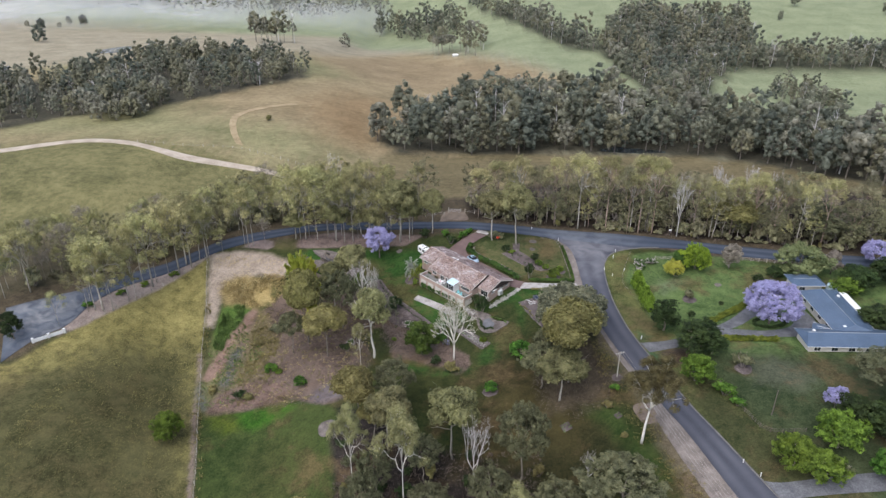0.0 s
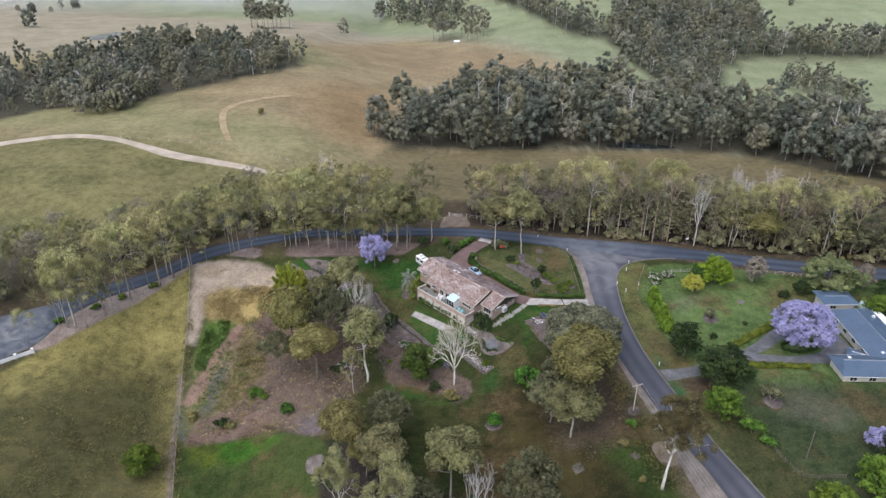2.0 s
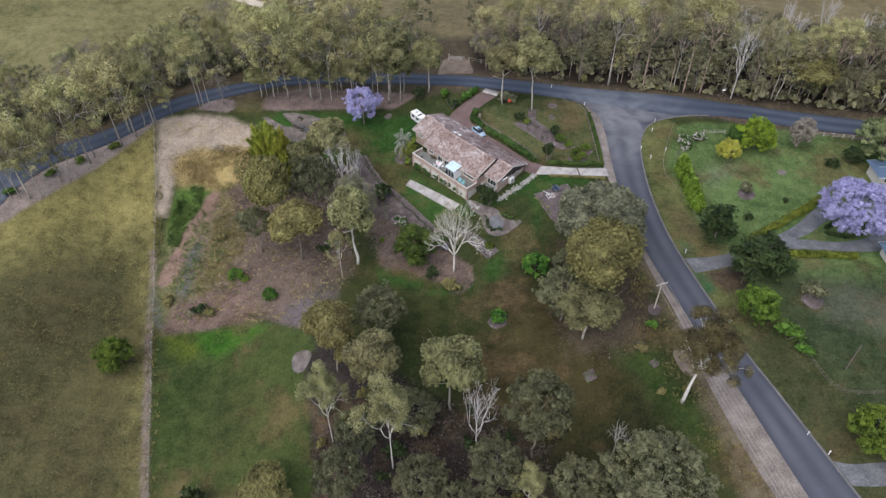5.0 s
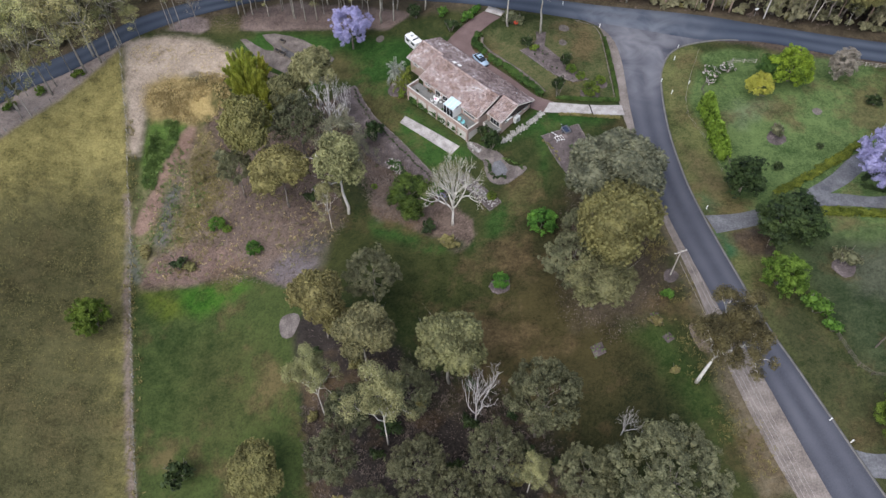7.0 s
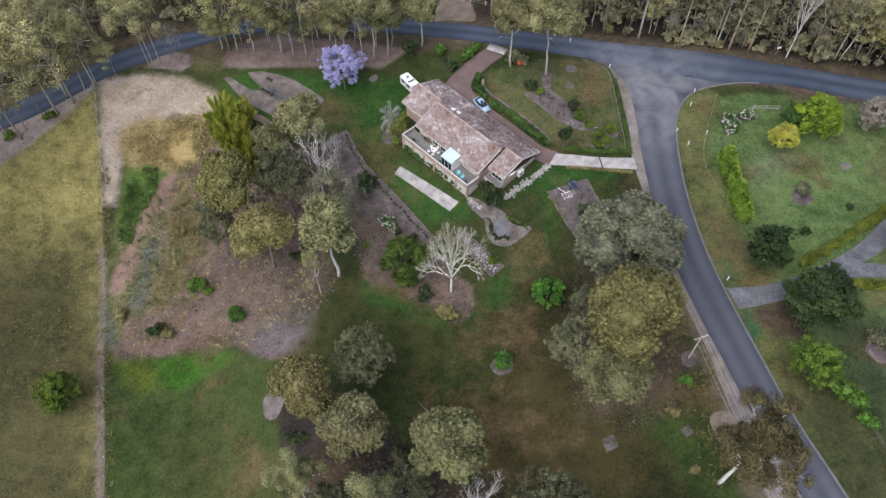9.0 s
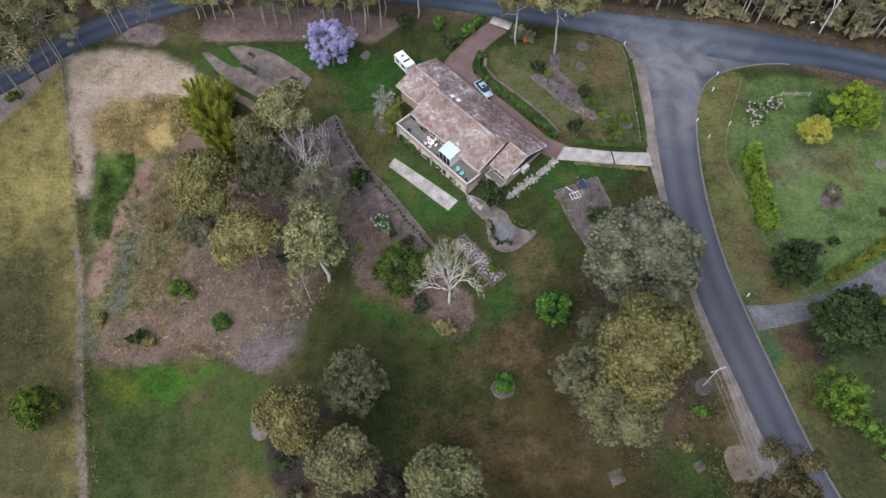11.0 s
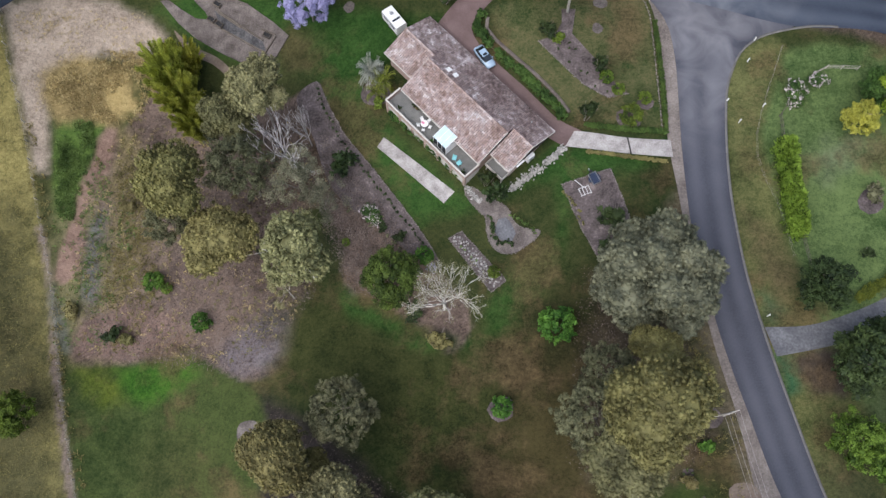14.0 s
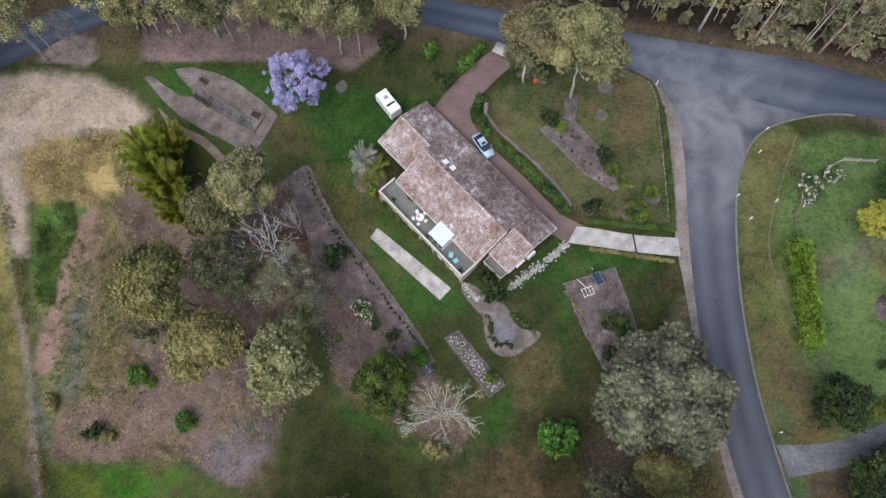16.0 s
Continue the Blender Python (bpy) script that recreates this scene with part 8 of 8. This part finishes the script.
for px in (-3.62, 0.28):
    for pz in (-0.2, 0.22, 0.64):
        part("board", boxed(px, px + 3.34, -0.06, 0.06, pz, pz + 0.36, bevel=0.01), WHITE, entrance)
fence([(-114.5, 147.5), (-117, 141), (-119, 132)], 2.6, 1.2, PALE_POST, "pale post fence along the farm entrance", 0, 2, 0.09)
fence([(56.3, 187.2), (50.2, 170.6), (52.5, 159.8), (53.6, 152.6)], 3.6, 1.0, TIMBER, "thin wire fence on the verge of the corner garden", 2, 0, 0.04)
fence([(56.6, 178), (54.4, 175), (54.4, 171.6)], 1.8, 1.1, TIMBER, "grey post-and-rail fence behind the boundary hedge", 0, 3, 0.07)
fence([(55.2, 156), (55.8, 151.4)], 1.8, 1.1, TIMBER, "grey post-and-rail fence behind the boundary hedge", 0, 3, 0.07)
fence([(60.6, 182.3), (62.6, 183.4), (67.6, 183.2)], 1.7, 1.1, PALE_POST, "pale post-and-rail fence beside the flowering shrubs", 0, 3, 0.07)
fence([(62.6, 121), (65, 113.8), (67, 110.8), (74, 110.2)], 1.9, 1.1, TIMBER, "dark post-and-rail fence below the lawn", 0, 3, 0.07)
fence([(84, 183), (96, 181), (110, 178)], 2.0, 1.1, PALE_POST, "pale post-and-rail fence along the road", 0, 3, 0.07)
fence([(-6, 221), (0.5, 219.5)], 2.2, 1.2, PALE_POST, "pale post fence beside the farm gate", 0, 2, 0.09)
fence([(7.5, 220), (14, 216)], 2.2, 1.2, PALE_POST, "pale post fence beside the farm gate", 0, 2, 0.09)
fence([(-160, 303), (-120, 296), (-92, 300), (-60, 285)], 4.0, 1.2, PALE_POST, "wire fence with pale posts along the dirt track", 2, 0, 0.09)


def farm_gate(x, y, a):
    g = thing("farm_gate", pose(x, y, gz(x, y) + 0.05, 0, 0, a), "pale steel farm gate between timber posts", "gate")
    for px in (-2.1, 2.1):
        part("gate_post", rod((px, 0, -0.4), (px, 0, 1.6), 0.13, 8), PALE_POST, g)
    for pz in (0.25, 0.5, 0.75, 1.0, 1.2):
        part("bar", rod((-1.95, 0, pz), (1.95, 0, pz), 0.025, 6), STEEL, g)
    for px in (-1.95, 0, 1.95):
        part("upright", rod((px, 0, 0.25), (px, 0, 1.2), 0.03, 6), STEEL, g)


farm_gate(4, 221, -15)


def power_pole(x, y, h, turn, label, arm=True):
    pl = thing("power_pole", pose(x, y, gz(x, y), 0, 0, turn), label, "power pole")
    v, f = [], []
    tube(v, f, [(0, 0, -0.5), (0, 0, h)], [0.14, 0.09], 10)
    part("shaft", (v, f), PALE_POST if arm else TIMBER, pl)
    if arm:
        part("crossarm", boxed(-1.15, 1.15, -0.06, 0.06, h - 0.5, h - 0.36, bevel=0.01), PALE_POST, pl)
        for px in (-1.05, -0.4, 0.4, 1.05):
            part("insulator", rod((px, 0, h - 0.36), (px, 0, h - 0.18), 0.05, 8), WHITE, pl)
        part("brace", rod((-0.6, 0.07, h - 0.45), (0, 0.12, h - 1.1), 0.025, 6), STEEL, pl)
        part("brace", rod((0.6, 0.07, h - 0.45), (0, 0.12, h - 1.1), 0.025, 6), STEEL, pl)
    return pl


power_pole(39.9, 129.8, 7.0, 20, "pale timber power pole with a crossarm beside the road")
power_pole(58, 62, 7.0, 20, "pale timber power pole with a crossarm beside the road")
power_pole(69.1, 115.2, 6.5, 0, "bare timber pole standing in the lawn", arm=False)
lines = thing("power_lines", pose(0, 0, 0), "sagging power lines between two poles", "cable")
for px in (-1.05, -0.4, 0.4, 1.05):
    ca, sa = math.cos(radians(20)), math.sin(radians(20))
    a = np.array([39.9 + px * ca, 129.8 + px * sa, gz(39.9, 129.8) + 6.84])
    b = np.array([58 + px * ca, 62 + px * sa, gz(58, 62) + 6.84])
    v, f = [], []
    tube(v, f, [a + (b - a) * t - np.array([0, 0, 5.2 * t * (1 - t)]) for t in np.linspace(0, 1, 24)], [0.022] * 24, 5)
    part("cable", (v, f), WIRE, lines)
for x, y in ((46.7, 177.8), (52.2, 188.6), (48.9, 143.8), (48.2, 174.2), (52.2, 176.9), (36.1, 196.3), (59.4, 104.1), (61.6, 100.8), (50.7, 184.8), (28.6, 204.4), (88, 184)):
    gp = thing("marker_post", pose(x, y, gz(x, y)), "short white marker post beside the road", "post", "roadside marker posts")
    part("stake", boxed(-0.06, 0.06, -0.06, 0.06, -0.2, 0.85, bevel=0.015), WHITE, gp)
    part("cap", boxed(-0.1, 0.1, -0.1, 0.1, 0.853, 0.95, bevel=0.02), WHITE, gp)
sign = thing("road_sign", pose(72, 200.4, gz(72, 200.4), 0, 0, 10), "small white road sign on a post", "sign")
part("post", rod((0, 0, -0.3), (0, 0, 2.2), 0.04, 6), STEEL, sign)
part("panel", boxed(-0.45, 0.45, -0.05, -0.02, 1.7, 2.2, bevel=0.01), WHITE, sign)
box_ = thing("letter_box", pose(17.1, 196, gz(17.1, 196), 0, 0, 20), "small red letter box at the lawn's edge", "letter box")
part("post", rod((0, 0, -0.2), (0, 0, 0.9), 0.06, 6), TIMBER, box_)
part("case", boxed(-0.4, 0.4, -0.3, 0.3, 0.9, 1.35, bevel=0.04), REDPAINT, box_)
part("roof", prism([(-0.36, 1.353), (0.36, 1.353), (0, 1.65)], -0.46, 0.46), REDPAINT, box_)

# ---- far sheds and water ----
def pond(outline, label):
    ob = sheet("pond", outline, WATER, 0.15, 4.0)
    return tagged(ob, label, "pond", kind="structure")


pond([(-318, 658), (-310, 690), (-296, 690), (-290, 664), (-288, 640), (-298, 632), (-310, 640)], "small still farm pond reflecting the pale sky")
pond([(78, 338), (88, 345), (100, 342), (112, 336), (100, 333), (88, 334)], "still pond glimpsed between the trees of the wood")
cottage = thing("farm_shed", pose(12, 690, gz(12, 690), 0, 0, 15) @ Matrix.Scale(0.6, 4), "small pale farm shed among hill trees", "shed")
part("wall", boxed(-4, 4, -3, 3, -2, 3), CREAM, cottage)
part("roof", prism([(-3.5, 2.9), (3.5, 2.9), (0, 4.6)], -4.5, 4.5), WHITE, cottage)


def mist_bank():
    """Low morning mist: a few thin drifting layers over the valley floor."""
    outline = [(-1100, 800), (-600, 840), (-450, 905), (-300, 945), (-150, 965), (-100, 1030), (-250, 1100), (-500, 1180), (-1100, 1250)]
    gx, gy = np.arange(-1000, -60, 22.0), np.arange(680, 1330, 22.0)
    X, Y = np.meshgrid(gx, gy)
    x, y = X.ravel(), Y.ravel()
    z = ground_z(x, y)
    i = (np.arange(len(gy) - 1)[:, None] * len(gx) + np.arange(len(gx) - 1)[None, :]).ravel()
    one = np.stack([i, i + 1, i + 1 + len(gx), i + len(gx)], axis=1)
    v = np.concatenate([np.c_[x, y, z + h + 2 * np.sin(x / 60 + h) * np.cos(y / 45)] for h in (6, 14)])
    f = np.concatenate([one + k * len(x) for k in range(2)])
    m = bpy.data.materials.new("valley_mist")
    m.use_nodes = True
    n, li = m.node_tree.nodes, m.node_tree.links
    at, tex, co, mul, clear, white, mix = (n.new("ShaderNode" + k) for k in ("Attribute", "TexNoise", "TexCoord", "Math", "BsdfTransparent", "BsdfDiffuse", "MixShader"))
    glow, both = n.new("ShaderNodeBsdfTranslucent"), n.new("ShaderNodeMixShader")
    at.attribute_name = "thick"
    tex.inputs["Scale"].default_value, tex.inputs["Detail"].default_value = 0.012, 5
    li.new(co.outputs["Object"], tex.inputs["Vector"])
    mul.operation = "MULTIPLY"
    li.new(at.outputs["Fac"], mul.inputs[0])
    li.new(tex.outputs["Fac"], mul.inputs[1])
    white.inputs[0].default_value = glow.inputs[0].default_value = (0.95, 0.95, 0.96, 1)
    both.inputs[0].default_value = 0.4
    li.new(white.outputs[0], both.inputs[1])
    li.new(glow.outputs[0], both.inputs[2])
    li.new(mul.outputs[0], mix.inputs[0])
    li.new(clear.outputs[0], mix.inputs[1])
    li.new(both.outputs[0], mix.inputs[2])
    li.new(mix.outputs[0], n["Material Output"].inputs[0])
    n.remove(n["Principled BSDF"])
    ob = quads("mist", v, f, m, smooth=True)
    thick = np.tile(inside(outline, x, y, 200), 2) * 0.58
    ob.data.attributes.new("thick", "FLOAT", "POINT").data.foreach_set("value", thick.astype(np.float32))
    return tagged(ob, "thin white morning mist lying in the valley", "mist", kind="stuff")


mist_bank()


# ---- low plants in the beds ----
def bed_plants(places, w, h, leaf, label, seed):
    """A row of small clumped plants, as one mesh."""
    br = np.random.default_rng(seed)
    z = ground_z(places[:, 0], places[:, 1])
    c = np.c_[places, z + h * 0.45]
    c = np.repeat(c, 4, axis=0) + br.normal(size=(len(c) * 4, 3)) * (w * 0.25, w * 0.25, h * 0.15)
    v, f = leaves(br, c, np.full(len(c), w * 0.32), 16, w * 0.3, 0.9, core=0.6)
    return tagged(quads("bed_plants", v, f, leaf), label, "plants", kind="stuff")


bed_plants(along([(-19.2, 184), (-17.9, 181), (-15, 175.4), (-9.4, 168.2), (-2.2, 158.6), (0.8, 154.4)], 0.9, grng, 0.12), 0.6, 0.5, LEAF_DARK, "row of low dark plants along the bed", 1)
bed_plants(along([(10.2, 160), (10.4, 157.8), (11.2, 156.6), (13.4, 156)], 0.4, grng, 0.16), 0.8, 0.6, LEAF_DARK, "low dark plants round the stone bed", 2)
bed_plants(along([(13.4, 160.4), (15.8, 158.6), (16.4, 157.4)], 0.6, grng, 0.15), 0.6, 0.5, LEAF_WEED, "low green plants round the stone bed", 3)
bed_plants(along([(21.4, 164.2), (22.6, 161.6), (23.9, 158.8)], 0.7, grng, 0.2), 0.6, 0.5, LEAF_OLIVE, "low plants along the trailer's bed", 4)
bed_plants(scatter(grng, [(19.4, 189), (22, 189.6), (26, 184.6), (29.6, 180.2), (28, 179.8), (24.4, 182.2)], 0.9, 60), 0.45, 0.35, LEAF_DARK, "small dark plants dotted over the bed", 5)
bed_plants(scatter(grng, [(-15, 164), (-5, 158), (-1, 154), (-6, 157)], 1.2, 60), 0.7, 0.6, LEAF_GREY, "low grey plants in the mulched bed", 6)
bed_plants(scatter(grng, [(4.4, 156.8), (11.6, 150.6), (10.6, 150)], 0.8, 40), 0.5, 0.35, LEAF_WEED, "small green plants among the pale stones", 7)
bed_plants(np.vstack(bed_spots), 0.4, 0.35, LEAF_WEED, "small green plants in the dug squares", 8)
stone_court = sheet("stone_court", [(11.2, 160), (12.4, 160.2), (13.8, 157.6), (13.2, 156.4), (11.4, 156.8), (10.6, 158)], GREY_GRAVEL, 0.09)
tagged(stone_court, "small court of pale gravel inside the bed", "gravel", kind="structure")


def litter(poly, count, size, mat, label, seed):
    """Fallen leaves and bark lying on the ground."""
    lr = np.random.default_rng(seed)
    p = np.asarray(poly, float)
    c = lr.uniform(p.min(0), p.max(0), (count * 3, 2))
    c = c[inside(poly, c[:, 0], c[:, 1], 1.5) > lr.random(len(c))][:count]
    n = len(c)
    z = ground_z(c[:, 0], c[:, 1]) + 0.09
    a = lr.uniform(0, 6.28, n)
    s = size * lr.uniform(0.5, 1.5, n)
    d = np.c_[np.cos(a) * s, np.sin(a) * s, lr.normal(size=n) * 0.25 * s]
    e = np.c_[-np.sin(a) * s * 0.45, np.cos(a) * s * 0.45, lr.normal(size=n) * 0.2 * s]
    base = np.c_[c, z]
    v = np.stack([base - d, base + e, base + d, base - e], axis=1).reshape(-1, 3)
    return tagged(quads("leaf_litter", v, np.arange(n * 4).reshape(-1, 4), mat), label, "leaf litter", kind="stuff")


litter([(-18, 176), (-8, 164), (0, 154), (-4, 148), (-12, 150), (-17, 160)], 9000, 0.12, LITTER, "fallen leaves and bark on mulch", 1)
litter([(-58, 141), (-62, 160), (-50, 184), (-24, 180), (-18, 150), (-28, 137)], 20000, 0.13, LITTER, "fallen leaves and bark under the grove", 2)
litter([(-24, 132), (-8, 122), (20, 108), (22, 92), (-20, 92)], 5000, 0.1, LITTER, "fallen leaves under the lower trees", 3)
litter([(24, 152), (36, 150), (40, 126), (30, 118), (20, 124)], 3500, 0.1, LITTER, "fallen leaves under the roadside casuarina", 4)
litter([(-62, 204), (-46, 212), (-20, 210), (-8, 206), (-14, 202), (-45, 205)], 4000, 0.1, LITTER, "fallen bark under the roadside trees", 5)


# ---- grass tufts, weeds and litter ----
def tufts(poly, count, height, leaf, label, seed, spread_=0.3, blades=7):
    """Tufts of narrow blades over an outline, as one mesh."""
    tr = np.random.default_rng(seed)
    p = np.asarray(poly, float)
    c = tr.uniform(p.min(0), p.max(0), (count * 3, 2))
    keep = inside(poly, c[:, 0], c[:, 1], 2.0)
    clump = np.array([noise.noise((x * 0.16, y * 0.16, seed)) for x, y in c]) * 1.6 + 0.5
    c = c[(keep * np.clip(clump, 0, 1)) > tr.random(len(c))][:count]
    z = ground_z(c[:, 0], c[:, 1])
    base = np.repeat(np.c_[c, z], blades, axis=0)
    n = len(base)
    base[:, :2] += tr.normal(size=(n, 2)) * spread_ * 0.5
    a = tr.uniform(0, 6.28, n)
    lean = tr.uniform(0.4, 1.3, n) * height
    h = height * tr.uniform(0.5, 1.2, n)
    side = np.c_[-np.sin(a), np.cos(a), np.zeros(n)] * (height * 0.13)
    tip = base + np.c_[np.cos(a) * lean, np.sin(a) * lean, h]
    mid = (base + tip) / 2 + np.c_[np.zeros((n, 2)), h * 0.15]
    v = np.stack([base, mid + side, tip, mid - side], axis=1).reshape(-1, 3)
    ob = quads("grass_tufts", v, np.arange(n * 4).reshape(-1, 4), leaf)
    return tagged(ob, label, "grass", kind="stuff")


bank = [(-58, 141), (-64, 155), (-60, 174), (-49, 187), (-25, 182), (-16, 165), (-20, 148), (-30, 138), (-45, 141)]
tufts(bank, 700, 0.35, STRAW, "dry grass tufts on the mulched bank", 1)
tufts(bank, 700, 0.4, LEAF_OLIVE, "green weeds on the mulched bank", 2)
tufts([(-67, 186), (-58, 192.5), (-50, 192), (-48.5, 187), (-54, 181), (-61, 182)], 1100, 0.45, STRAW, "tall golden grass above the gully", 3)
tufts([(-66, 176), (-58, 176), (-55, 146), (-63, 141), (-67, 158)], 130, 0.45, LEAF_WEED, "rank olive grass along the gully", 4)
tufts([(-65.8, 180.4), (-60, 181), (-60.4, 177), (-62.6, 171), (-63.4, 164), (-65.8, 166)], 700, 0.5, LEAF_WEED, "rank green weeds in the gully", 5)
tufts([(-73, 199), (-50, 198), (-47, 194), (-60, 191), (-68, 180), (-70, 190)], 420, 0.28, STRAW, "sparse dry grass on bare ground", 6)
tufts([(-71.5, 180), (-68.5, 161), (-63.2, 140), (-58.6, 124), (-54.6, 106), (-47.6, 80), (-45.6, 80), (-53, 106), (-57, 124), (-61.5, 140), (-66.5, 161), (-69.5, 180)], 1600, 0.5, DULL_STRAW, "long dry grass under the paddock fence", 7)
tufts([(-100, 120), (-60, 120), (-66, 150), (-74, 190), (-96, 165)], 4500, 0.22, LEAF_OLIVE, "coarse olive pasture grass", 8, blades=5)
tufts([(-100, 90), (-50, 90), (-58, 122), (-68, 150), (-76, 190), (-98, 164)], 4500, 0.2, DULL_STRAW, "coarse straw-coloured pasture grass", 9, blades=5)
tufts([(38, 150), (41, 136), (45, 115), (52, 96), (46, 96), (40, 115), (36, 135)], 1200, 0.35, DULL_STRAW, "dry grass along the side road", 10)
tufts([(10, 211), (34, 206.3), (58, 202), (72, 198), (110, 189), (110, 194), (72, 204), (34, 211), (10, 216)], 500, 0.35, LITTER, "dry roadside grass in front of the wood", 11)
tufts([(-10, 118), (20, 112), (22, 95), (-20, 95), (-24, 112)], 1200, 0.4, LITTER, "dry litter and grass under the lower trees", 12)
tufts([(-55, 176), (-51, 176), (-46, 164), (-46, 148), (-52, 141), (-55, 146), (-56, 160)], 900, 0.36, DULL_STRAW, "dull grass tussocks on the bank above the ditch", 13)
tufts([(-61, 172), (-54, 172), (-50, 160), (-54, 142), (-62, 142), (-62, 160)], 160, 0.5, LEAF_WEED, "green weeds on the bank above the ditch", 14)
